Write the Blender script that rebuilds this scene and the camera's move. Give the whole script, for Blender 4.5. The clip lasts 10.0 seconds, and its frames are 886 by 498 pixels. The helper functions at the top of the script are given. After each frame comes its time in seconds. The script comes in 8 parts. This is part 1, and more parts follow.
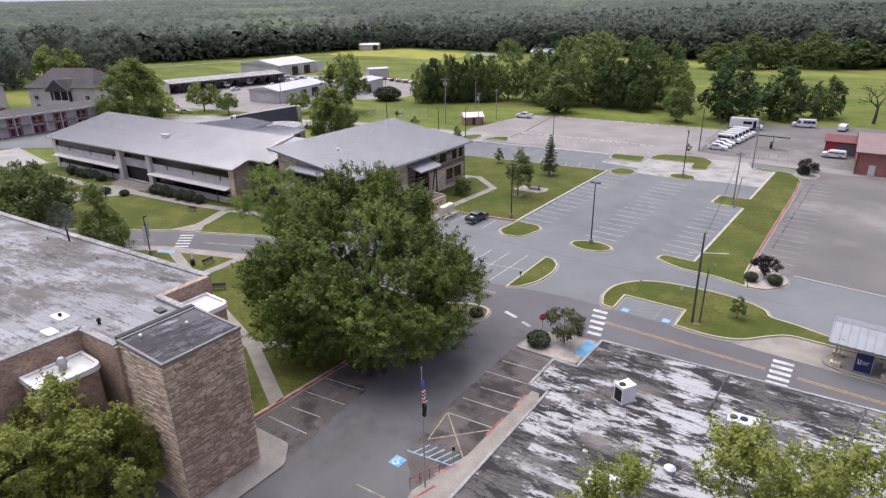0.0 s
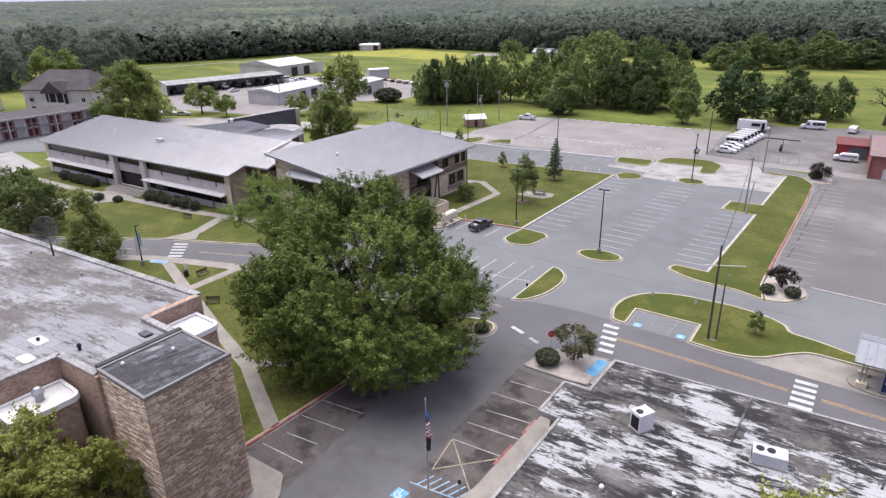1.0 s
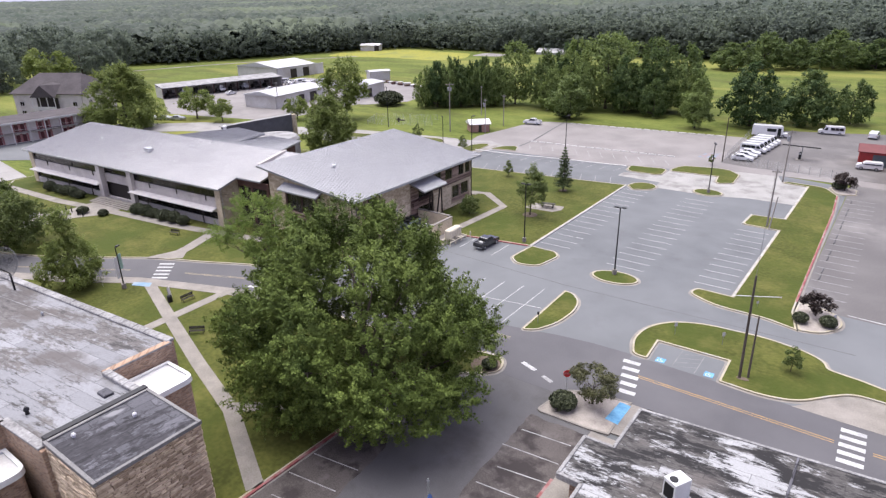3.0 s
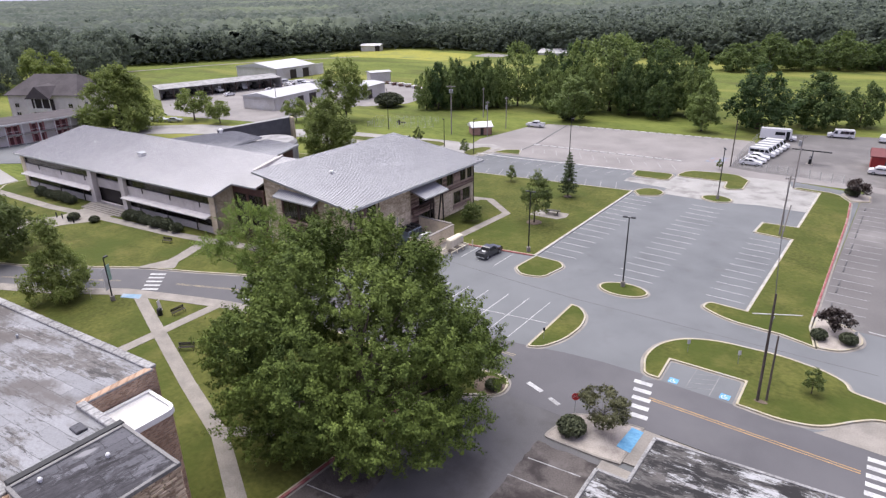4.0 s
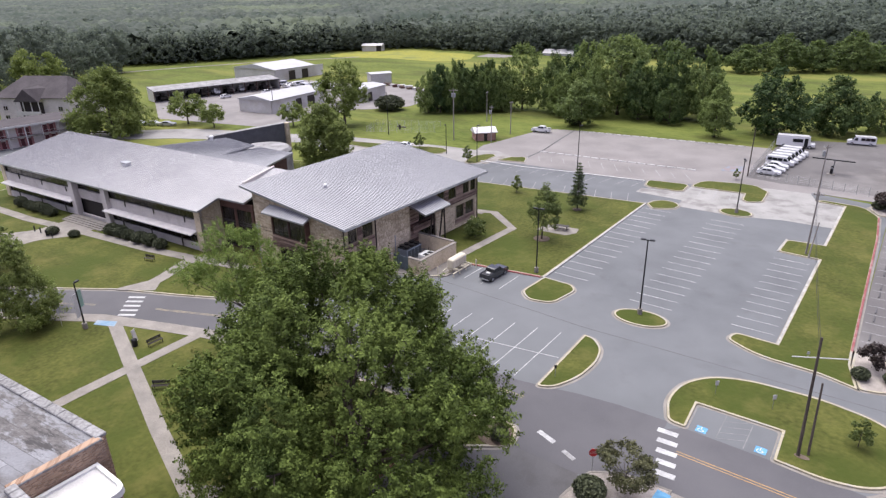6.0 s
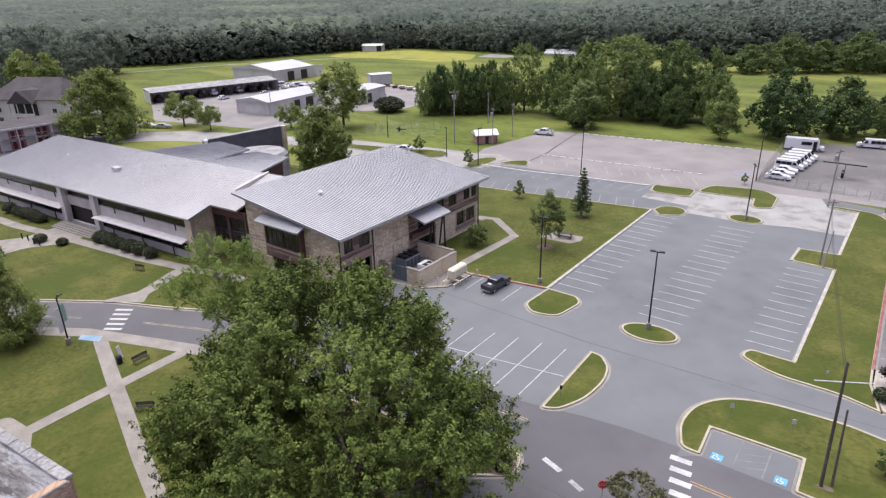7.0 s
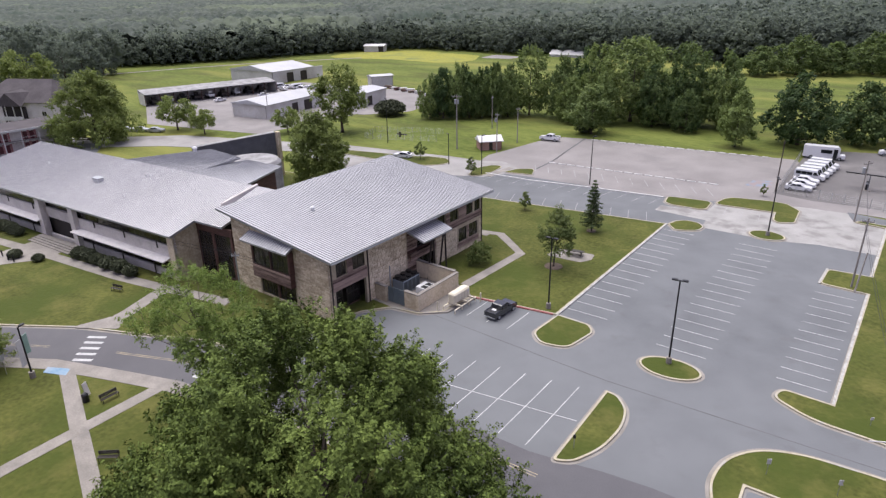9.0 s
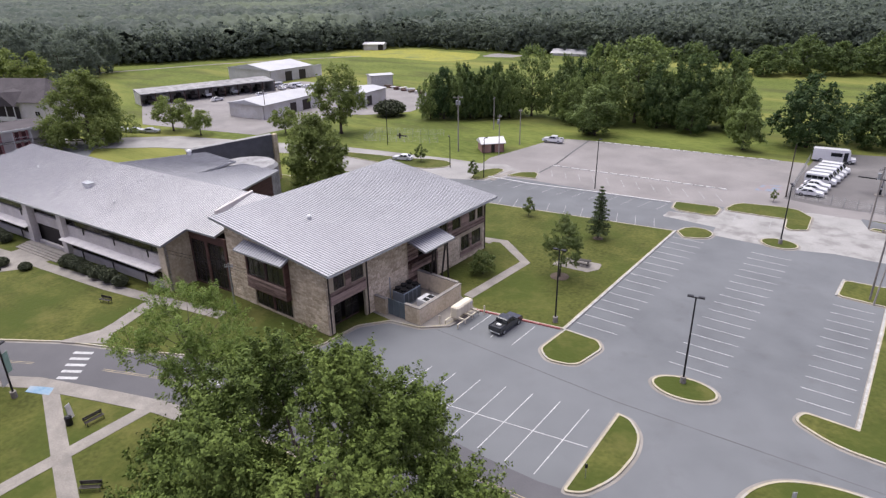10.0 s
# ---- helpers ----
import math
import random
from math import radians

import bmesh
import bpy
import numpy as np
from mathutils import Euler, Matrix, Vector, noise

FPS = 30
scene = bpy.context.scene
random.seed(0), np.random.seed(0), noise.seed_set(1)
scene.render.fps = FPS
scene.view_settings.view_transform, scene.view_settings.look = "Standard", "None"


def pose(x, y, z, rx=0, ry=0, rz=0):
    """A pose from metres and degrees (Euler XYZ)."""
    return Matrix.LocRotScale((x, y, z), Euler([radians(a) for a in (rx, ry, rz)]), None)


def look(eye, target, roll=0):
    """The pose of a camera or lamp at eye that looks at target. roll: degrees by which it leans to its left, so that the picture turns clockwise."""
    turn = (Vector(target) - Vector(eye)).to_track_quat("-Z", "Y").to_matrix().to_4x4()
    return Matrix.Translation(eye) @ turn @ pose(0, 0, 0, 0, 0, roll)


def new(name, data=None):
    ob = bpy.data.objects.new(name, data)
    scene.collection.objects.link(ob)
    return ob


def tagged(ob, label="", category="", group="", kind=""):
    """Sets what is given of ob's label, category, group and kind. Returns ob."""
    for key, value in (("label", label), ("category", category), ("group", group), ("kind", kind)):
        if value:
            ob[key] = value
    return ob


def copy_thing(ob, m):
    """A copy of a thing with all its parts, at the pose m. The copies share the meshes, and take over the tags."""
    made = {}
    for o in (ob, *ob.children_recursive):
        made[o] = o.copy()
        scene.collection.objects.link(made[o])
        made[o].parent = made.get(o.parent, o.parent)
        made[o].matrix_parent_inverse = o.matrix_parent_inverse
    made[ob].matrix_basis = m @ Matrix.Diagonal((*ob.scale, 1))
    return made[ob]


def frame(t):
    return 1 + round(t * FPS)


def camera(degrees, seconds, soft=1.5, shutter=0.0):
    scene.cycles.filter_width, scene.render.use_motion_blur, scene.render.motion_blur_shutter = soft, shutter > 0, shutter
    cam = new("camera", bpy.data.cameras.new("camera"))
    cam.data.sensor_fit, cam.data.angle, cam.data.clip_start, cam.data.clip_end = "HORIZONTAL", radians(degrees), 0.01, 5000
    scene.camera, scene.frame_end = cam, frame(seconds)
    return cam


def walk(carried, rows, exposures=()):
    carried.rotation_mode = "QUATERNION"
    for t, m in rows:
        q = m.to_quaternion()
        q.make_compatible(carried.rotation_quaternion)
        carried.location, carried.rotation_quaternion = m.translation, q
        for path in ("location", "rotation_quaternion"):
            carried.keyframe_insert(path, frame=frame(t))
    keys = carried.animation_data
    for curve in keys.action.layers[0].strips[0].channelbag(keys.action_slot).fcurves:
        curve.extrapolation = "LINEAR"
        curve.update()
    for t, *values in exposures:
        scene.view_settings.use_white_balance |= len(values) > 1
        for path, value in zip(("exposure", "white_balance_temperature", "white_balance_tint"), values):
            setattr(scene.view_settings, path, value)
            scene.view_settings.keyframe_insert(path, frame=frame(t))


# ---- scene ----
cam = camera(70.4, 10.0, soft=1.35)
PATH = [
    (0, (50.056, -89.965, 36.602), (48.956, -88.477, 35.844), -0.9),
    (0.5, (48.787, -88.552, 36.674), (47.686, -87.065, 35.914), -0.9),
    (1, (47.586, -87.14, 36.712), (46.484, -85.653, 35.952), -1.0),
    (1.5, (46.537, -85.754, 36.869), (45.432, -84.27, 36.108), -1.1),
    (2, (45.331, -84.462, 36.962), (44.228, -82.977, 36.201), -1.0),
    (2.5, (44.233, -82.929, 37.084), (43.128, -81.446, 36.321), -1.1),
    (4, (40.946, -78.5, 37.266), (39.838, -77.021, 36.502), -1.1),
    (4.5, (39.801, -76.999, 37.36), (38.692, -75.521, 36.594), -1.1),
    (5, (38.755, -75.529, 37.457), (37.645, -74.053, 36.69), -1.2),
    (5.5, (37.675, -73.975, 37.501), (36.564, -72.5, 36.734), -1.1),
    (7, (34.588, -69.416, 37.515), (33.473, -67.945, 36.747), -1.1),
    (7.5, (33.544, -67.908, 37.556), (32.427, -66.438, 36.786), -1.1),
    (8, (32.51, -66.441, 37.566), (31.391, -64.973, 36.796), -1.0),
    (8.5, (31.528, -64.997, 37.53), (30.408, -63.53, 36.762), -1.0),
    (9, (30.499, -63.517, 37.601), (29.377, -62.051, 36.831), -1.0),
    (9.5, (29.447, -62.013, 37.673), (28.324, -60.549, 36.901), -1.0),
    (10, (28.011, -60.808, 37.844), (26.892, -59.343, 37.067), -0.9),
]
EXPOSURE = [(0, 0.57), (0.5, 0.65), (1, 0.73), (1.5, 0.81), (2, 0.86), (2.5, 0.86), (4, 0.72), (5, 0.69), (7, 0.63), (8.5, 0.56), (10, 0.53)]
walk(cam, [(t, look(eye, target, roll)) for t, eye, target, roll in PATH], EXPOSURE)

# ---- world, sun, exposure ----
SUN_AZ, SUN_EL = radians(-72), radians(70)   # bearing from +y towards +x, height
world = bpy.data.worlds.new("sky")
scene.world = world
world.use_nodes = True
wn = world.node_tree
sky = wn.nodes.new("ShaderNodeTexSky")
sky.sky_type = "NISHITA"
sky.sun_disc = False
sky.sun_elevation, sky.sun_rotation = SUN_EL, SUN_AZ
sky.dust_density, sky.air_density, sky.ozone_density = 4.0, 1.0, 1.0
haze = wn.nodes.new("ShaderNodeMixRGB")       # thin overcast evens out the blue of the sky
haze.inputs[0].default_value = 0.86
haze.inputs[2].default_value = (7.0, 6.9, 10.2, 1)
wn.links.new(sky.outputs[0], haze.inputs[1])
wn.links.new(haze.outputs[0], wn.nodes["Background"].inputs[0])
wn.nodes["Background"].inputs[1].default_value = 0.072
sun = new("sun", bpy.data.lights.new("sun", "SUN"))
sun.data.energy, sun.data.angle, sun.data.color = 4.1, radians(70), (1.0, 0.965, 0.925)
sun.matrix_world = look((math.sin(SUN_AZ) * 300, math.cos(SUN_AZ) * 300, 300 * math.tan(SUN_EL)), (0, 0, 0))

# ---- materials ----
MATS = {}


def mat(name, dark, light, rough=0.8, fine=6.0, broad=0.25, bump=0.3, depth=0.02, metal=0.0, island=0.0, obrand=0.0,
        stretch=(1, 1, 1), contrast=0.5, third=None, third_scale=0.06, third_cut=(0.52, 0.66), spec=0.4, through_light=0.0, fourth=None, fourth_scale=0.05, fourth_cut=(0.5, 0.6)):
    """A surface whose colour wanders between dark and light at two sizes, with a third tone in broad stains."""
    m = bpy.data.materials.new(name)
    m.use_nodes = True
    nt = m.node_tree
    n, l = nt.nodes, nt.links
    bsdf = n["Principled BSDF"]
    geo = n.new("ShaderNodeNewGeometry")
    sc = n.new("ShaderNodeMapping")
    sc.inputs["Scale"].default_value = stretch
    l.new(geo.outputs["Position"], sc.inputs[0])
    a, b = n.new("ShaderNodeTexNoise"), n.new("ShaderNodeTexNoise")
    a.inputs["Scale"].default_value, a.inputs["Detail"].default_value = fine, 6
    b.inputs["Scale"].default_value, b.inputs["Detail"].default_value = broad, 5
    for t in (a, b):
        l.new(sc.outputs[0], t.inputs["Vector"])
    add = n.new("ShaderNodeMath")
    add.operation = "ADD"
    l.new(a.outputs["Fac"], add.inputs[0])
    l.new(b.outputs["Fac"], add.inputs[1])
    last = add.outputs[0]
    for amount, node, socket in ((island, geo, "Random Per Island"), (obrand, n.new("ShaderNodeObjectInfo"), "Random")):
        if amount:
            r = n.new("ShaderNodeMath")
            r.operation = "MULTIPLY_ADD"
            r.inputs[1].default_value, r.inputs[2].default_value = amount, -amount / 2
            l.new(node.outputs[socket], r.inputs[0])
            s = n.new("ShaderNodeMath")
            l.new(last, s.inputs[0])
            l.new(r.outputs[0], s.inputs[1])
            last = s.outputs[0]
    rng = n.new("ShaderNodeMapRange")
    rng.inputs[1].default_value, rng.inputs[2].default_value = 1.0 - contrast / 2, 1.0 + contrast / 2
    l.new(last, rng.inputs[0])
    mix = n.new("ShaderNodeMixRGB")
    mix.inputs[1].default_value, mix.inputs[2].default_value = (*dark, 1), (*light, 1)
    l.new(rng.outputs[0], mix.inputs[0])
    colour = mix.outputs[0]
    for tone, size, cut in ((fourth, fourth_scale, fourth_cut), (third, third_scale, third_cut)):
        if not tone:
            continue
        c = n.new("ShaderNodeTexNoise")
        c.inputs["Scale"].default_value, c.inputs["Detail"].default_value, c.inputs["Roughness"].default_value = size, 8, 0.62
        l.new(sc.outputs[0], c.inputs["Vector"])
        cr = n.new("ShaderNodeMapRange")
        cr.inputs[1].default_value, cr.inputs[2].default_value = cut
        l.new(c.outputs["Fac"], cr.inputs[0])
        m3 = n.new("ShaderNodeMixRGB")
        m3.inputs[2].default_value = (*tone, 1)
        l.new(cr.outputs[0], m3.inputs[0])
        l.new(colour, m3.inputs[1])
        colour = m3.outputs[0]
    l.new(colour, bsdf.inputs["Base Color"])
    bsdf.inputs["Roughness"].default_value, bsdf.inputs["Metallic"].default_value = rough, metal
    bsdf.inputs["Specular IOR Level"].default_value = spec
    if bump:
        bp = n.new("ShaderNodeBump")
        bp.inputs["Strength"].default_value, bp.inputs["Distance"].default_value = bump, depth
        l.new(a.outputs["Fac"], bp.inputs["Height"])
        l.new(bp.outputs[0], bsdf.inputs["Normal"])
    if through_light:
        tr, ms = n.new("ShaderNodeBsdfTranslucent"), n.new("ShaderNodeMixShader")
        l.new(colour, tr.inputs["Color"])
        ms.inputs[0].default_value = through_light
        l.new(bsdf.outputs[0], ms.inputs[1])
        l.new(tr.outputs[0], ms.inputs[2])
        l.new(ms.outputs[0], n["Material Output"].inputs[0])
    MATS[name] = m
    return m


def plain(name, colour, rough=0.5, metal=0.0, k=0.12, **kw):
    return mat(name, tuple(c * (1 - k) for c in colour), tuple(min(1, c * (1 + k)) for c in colour), rough, fine=kw.pop("fine", 9.0), broad=kw.pop("broad", 0.8), bump=kw.pop("bump", 0.1), metal=metal, **kw)


grass_m = mat("lawn_grass", (0.043, 0.05, 0.011), (0.092, 0.097, 0.024), 0.9, 2.2, 0.2, 0.9, 0.1, contrast=0.5, third=(0.115, 0.108, 0.033), third_scale=0.16, third_cut=(0.54, 0.78), fourth=(0.048, 0.062, 0.012), fourth_scale=0.09, fourth_cut=(0.45, 0.6), spec=0.12)
field_m = mat("field_grass", (0.062, 0.084, 0.018), (0.125, 0.145, 0.036), 0.95, 0.9, 0.05, 0.8, 0.2, stretch=(0.4, 1.3, 1), contrast=0.4, third=(0.165, 0.168, 0.045), third_scale=0.02, third_cut=(0.48, 0.62), fourth=(0.07, 0.08, 0.024), fourth_scale=0.06, fourth_cut=(0.5, 0.64), spec=0.1)
asphalt_m = mat("asphalt", (0.09, 0.094, 0.1), (0.128, 0.133, 0.14), 0.85, 14.0, 0.2, 0.25, 0.01, contrast=0.5, third=(0.14, 0.145, 0.151), third_scale=0.03, third_cut=(0.4, 0.75), fourth=(0.09, 0.09, 0.093), fourth_scale=0.35, fourth_cut=(0.56, 0.8), spec=0.25)
old_asphalt_m = mat("old_asphalt", (0.15, 0.138, 0.134), (0.215, 0.2, 0.194), 0.9, 9.0, 0.12, 0.3, 0.015, third=(0.13, 0.122, 0.12), third_scale=0.07, third_cut=(0.52, 0.7))
road_asphalt_m = mat("road_asphalt", (0.066, 0.064, 0.07), (0.092, 0.089, 0.096), 0.85, 12.0, 0.13, 0.25, 0.01, third=(0.105, 0.102, 0.106), third_scale=0.05, third_cut=(0.5, 0.75))
stained_asphalt_m = mat("stained_asphalt", (0.078, 0.072, 0.072), (0.128, 0.12, 0.118), 0.88, 7.0, 0.1, 0.3, 0.015, contrast=0.6, third=(0.09, 0.084, 0.084), third_scale=0.11, third_cut=(0.52, 0.7), fourth=(0.165, 0.155, 0.15), fourth_scale=0.045, fourth_cut=(0.52, 0.66))
bright_concrete_m = mat("bright_concrete", (0.2, 0.195, 0.186), (0.29, 0.282, 0.27), 0.9, 6.0, 0.3, 0.2, 0.01, third=(0.155, 0.146, 0.14), third_scale=0.2, third_cut=(0.5, 0.62))
front_asphalt_m = mat("worn_front_asphalt", (0.07, 0.068, 0.071), (0.105, 0.102, 0.106), 0.8, 11.0, 0.15, 0.3, 0.012, third=(0.054, 0.05, 0.051), third_scale=0.12, third_cut=(0.5, 0.7), fourth=(0.065, 0.06, 0.06), fourth_scale=0.4, fourth_cut=(0.55, 0.75), spec=0.25)
concrete_m = mat("concrete", (0.165, 0.15, 0.134), (0.245, 0.224, 0.202), 0.9, 8.0, 0.5, 0.2, 0.01, third=(0.15, 0.138, 0.126), third_scale=0.4, third_cut=(0.5, 0.68))
pale_concrete_m = mat("pale_concrete", (0.19, 0.182, 0.175), (0.27, 0.26, 0.25), 0.9, 6.0, 0.15, 0.2, 0.01, third=(0.165, 0.155, 0.15), third_scale=0.12, third_cut=(0.5, 0.7))
kerb_m = mat("cream_kerb", (0.26, 0.23, 0.165), (0.38, 0.34, 0.25), 0.85, 5.0, 0.6, 0.2, 0.01, third=(0.3, 0.285, 0.25), third_scale=0.5, third_cut=(0.5, 0.62))
white_paint_m = mat("road_paint", (0.29, 0.29, 0.29), (0.46, 0.46, 0.455), 0.8, 5.0, 0.7, 0.1, 0.005, third=(0.25, 0.25, 0.255), third_scale=1.1, third_cut=(0.52, 0.72))
faded_paint_m = mat("faded_road_paint", (0.225, 0.225, 0.228), (0.36, 0.36, 0.362), 0.85, 4.0, 0.7, 0.1, 0.005, third=(0.17, 0.165, 0.165), third_scale=0.9, third_cut=(0.42, 0.66))
yellow_paint_m = mat("yellow_road_paint", (0.34, 0.2, 0.07), (0.46, 0.29, 0.11), 0.85, 4.0, 0.7, 0.1, 0.005, third=(0.3, 0.2, 0.1), third_scale=0.8, third_cut=(0.5, 0.7))
ghost_paint_m = mat("ghost_road_paint", (0.15, 0.15, 0.15), (0.22, 0.22, 0.22), 0.85, 4.0, 0.7, 0.1, 0.005, third=(0.13, 0.132, 0.134), third_scale=0.9, third_cut=(0.42, 0.6))
faded_yellow_m = mat("faded_yellow_paint", (0.2, 0.17, 0.12), (0.34, 0.28, 0.18), 0.85, 4.0, 0.7, 0.1, 0.005, third=(0.12, 0.11, 0.105), third_scale=0.9, third_cut=(0.45, 0.66))
blue_paint_m = mat("blue_road_paint", (0.06, 0.19, 0.34), (0.14, 0.33, 0.5), 0.8, 4.0, 0.9, 0.1, 0.005)
worn_blue_m = mat("worn_blue_paint", (0.13, 0.165, 0.21), (0.19, 0.21, 0.25), 0.9, 3.0, 0.5, 0.1, 0.005, third=(0.2, 0.165, 0.165), third_scale=0.5, third_cut=(0.48, 0.56))
pale_blue_m = mat("faded_blue_paint", (0.13, 0.22, 0.31), (0.21, 0.29, 0.36), 0.85, 4.0, 0.7, 0.1, 0.005, third=(0.25, 0.28, 0.32), third_scale=0.7, third_cut=(0.5, 0.7))
kerb_white_m = mat("worn_white_kerb_paint", (0.24, 0.235, 0.22), (0.4, 0.39, 0.37), 0.85, 4.0, 0.5, 0.2, 0.01, third=(0.22, 0.21, 0.19), third_scale=0.7, third_cut=(0.5, 0.66))
red_paint_m = mat("red_kerb_paint", (0.17, 0.045, 0.045), (0.26, 0.095, 0.095), 0.85, 4.0, 0.6, 0.1, 0.005, third=(0.25, 0.19, 0.185), third_scale=0.6, third_cut=(0.5, 0.7))
mulch_m = mat("mulch", (0.075, 0.055, 0.04), (0.14, 0.105, 0.08), 0.95, 12.0, 0.8, 0.7, 0.04)
gravel_m = mat("pale_gravel", (0.2, 0.175, 0.155), (0.36, 0.325, 0.295), 0.95, 10.0, 0.7, 0.7, 0.04)
roof_metal_m = mat("grey_metal_roof", (0.32, 0.32, 0.334), (0.4, 0.4, 0.414), 0.72, 2.0, 0.12, 0.05, 0.005, metal=0.15, third=(0.32, 0.32, 0.33), third_scale=0.08, third_cut=(0.5, 0.8))
rib_m = plain("roof_seam_metal", (0.215, 0.216, 0.232), 0.6, 0.1)
pale_rib_m = plain("pale_roof_seam_metal", (0.29, 0.287, 0.295), 0.6, 0.1)
light_roof_m = mat("pale_metal_roof", (0.49, 0.48, 0.482), (0.595, 0.582, 0.58), 0.7, 2.0, 0.15, 0.1, 0.01, metal=0.05, third=(0.43, 0.42, 0.418), third_scale=0.1, third_cut=(0.5, 0.75))
stone_m = mat("cream_limestone", (0.3, 0.243, 0.165), (0.63, 0.54, 0.405), 0.9, 3.0, 0.5, 0.5, 0.03, obrand=0.5, island=0.5, contrast=0.8)
stone_bed_m = mat("limestone_mortar", (0.29, 0.24, 0.17), (0.41, 0.35, 0.255), 0.95, 5.0, 0.5, 0.4, 0.02)
ledge_m = mat("tan_ledgestone", (0.23, 0.168, 0.115), (0.6, 0.485, 0.36), 0.9, 3.5, 0.6, 0.6, 0.03, obrand=0.7, island=0.7, contrast=0.9)
ledge_bed_m = mat("ledgestone_joint", (0.16, 0.12, 0.088), (0.27, 0.21, 0.155), 0.95, 5.0, 0.5, 0.4, 0.02)


def brickwork(name, dark, light, mortar, size=(0.24, 0.085)):
    """Distant brick walls: courses with a tone for each brick, pale joints and broad weathering."""
    m = bpy.data.materials.new(name)
    m.use_nodes = True
    n, l = m.node_tree.nodes, m.node_tree.links
    geo, sep, add, com = (n.new("ShaderNode" + k) for k in ("NewGeometry", "SeparateXYZ", "Math", "CombineXYZ"))
    l.new(geo.outputs["Position"], sep.inputs[0])
    l.new(sep.outputs[0], add.inputs[0])
    l.new(sep.outputs[1], add.inputs[1])
    l.new(add.outputs[0], com.inputs[0])
    l.new(sep.outputs[2], com.inputs[1])
    br, ns, mix = n.new("ShaderNodeTexBrick"), n.new("ShaderNodeTexNoise"), n.new("ShaderNodeMixRGB")
    br.inputs["Scale"].default_value = 1.0
    br.inputs["Brick Width"].default_value, br.inputs["Row Height"].default_value = size
    br.inputs["Mortar Size"].default_value = 0.008
    br.inputs["Color1"].default_value, br.inputs["Color2"].default_value, br.inputs["Mortar"].default_value = (*dark, 1), (*light, 1), (*mortar, 1)
    l.new(com.outputs[0], br.inputs["Vector"])
    ns.inputs["Scale"].default_value, ns.inputs["Detail"].default_value = 0.7, 6
    l.new(geo.outputs["Position"], ns.inputs["Vector"])
    mix.blend_type, mix.inputs[0].default_value = "SOFT_LIGHT", 0.7
    l.new(br.outputs["Color"], mix.inputs[1])
    l.new(ns.outputs["Fac"], mix.inputs[2])
    l.new(mix.outputs[0], n["Principled BSDF"].inputs["Base Color"])
    n["Principled BSDF"].inputs["Roughness"].default_value = 0.9
    bump = n.new("ShaderNodeBump")
    bump.inputs["Strength"].default_value, bump.inputs["Distance"].default_value, bump.invert = 0.5, 0.01, True
    l.new(br.outputs["Fac"], bump.inputs["Height"])
    l.new(bump.outputs[0], n["Principled BSDF"].inputs["Normal"])
    return m


brick_m = brickwork("tan_brick_wall", (0.19, 0.115, 0.075), (0.4, 0.27, 0.185), (0.3, 0.26, 0.22))
white_wall_m = mat("pale_precast", (0.42, 0.388, 0.37), (0.55, 0.515, 0.495), 0.85, 4.0, 0.4, 0.2, 0.01, third=(0.33, 0.3, 0.28), third_scale=0.3, third_cut=(0.5, 0.8))
wood_m = mat("weathered_wood", (0.05, 0.026, 0.021), (0.33, 0.24, 0.2), 0.85, 3.0, 0.7, 0.4, 0.02, stretch=(0.5, 0.5, 6), obrand=0.7, island=0.7, contrast=0.8)
dark_wood_m = mat("dark_stained_wood", (0.03, 0.015, 0.012), (0.1, 0.05, 0.04), 0.8, 3.0, 0.7, 0.4, 0.02, stretch=(0.6, 0.6, 5), island=0.4)
dark_frame_m = plain("dark_bronze_frame", (0.032, 0.026, 0.024), 0.5, 0.3)
black_m = plain("black_metal", (0.016, 0.016, 0.018), 0.45, 0.4)
grey_metal_m = plain("galvanised_metal", (0.32, 0.33, 0.34), 0.45, 0.6)
pole_wood_m = mat("utility_pole_wood", (0.035, 0.027, 0.022), (0.075, 0.06, 0.05), 0.9, 4.0, 0.7, 0.5, 0.02, stretch=(3, 3, 0.4))
grey_pole_m = mat("greyed_pole_wood", (0.17, 0.15, 0.135), (0.27, 0.25, 0.23), 0.9, 4.0, 0.7, 0.5, 0.02, stretch=(3, 3, 0.4))
white_metal_m = plain("white_enamel", (0.55, 0.55, 0.55), 0.4, 0.0, 0.08)
cream_metal_m = plain("cream_enamel", (0.52, 0.47, 0.37), 0.5, 0.0, 0.1)
ac_grey_m = plain("grey_unit_metal", (0.42, 0.43, 0.45), 0.5, 0.2)
blue_grey_m = plain("blue_grey_panel", (0.095, 0.12, 0.135), 0.6, 0.0, 0.15)
slate_m = plain("dark_slate_cladding", (0.082, 0.083, 0.095), 0.7, 0.0, 0.2)
tin_m = mat("white_rib_siding", (0.4, 0.39, 0.38), (0.52, 0.51, 0.5), 0.6, 2.0, 0.2, 0.15, 0.01, metal=0.1, third=(0.36, 0.33, 0.3), third_scale=0.15, third_cut=(0.5, 0.75))
shingle_m = mat("brown_shingle", (0.04, 0.034, 0.037), (0.07, 0.06, 0.064), 0.95, 4.0, 0.3, 0.4, 0.03)
red_brick_m = mat("red_brick", (0.16, 0.06, 0.05), (0.27, 0.12, 0.1), 0.9, 6.0, 0.4, 0.4, 0.02)
pink_brick_m = mat("pinkish_brick", (0.24, 0.135, 0.11), (0.36, 0.225, 0.19), 0.9, 6.0, 0.4, 0.4, 0.02)
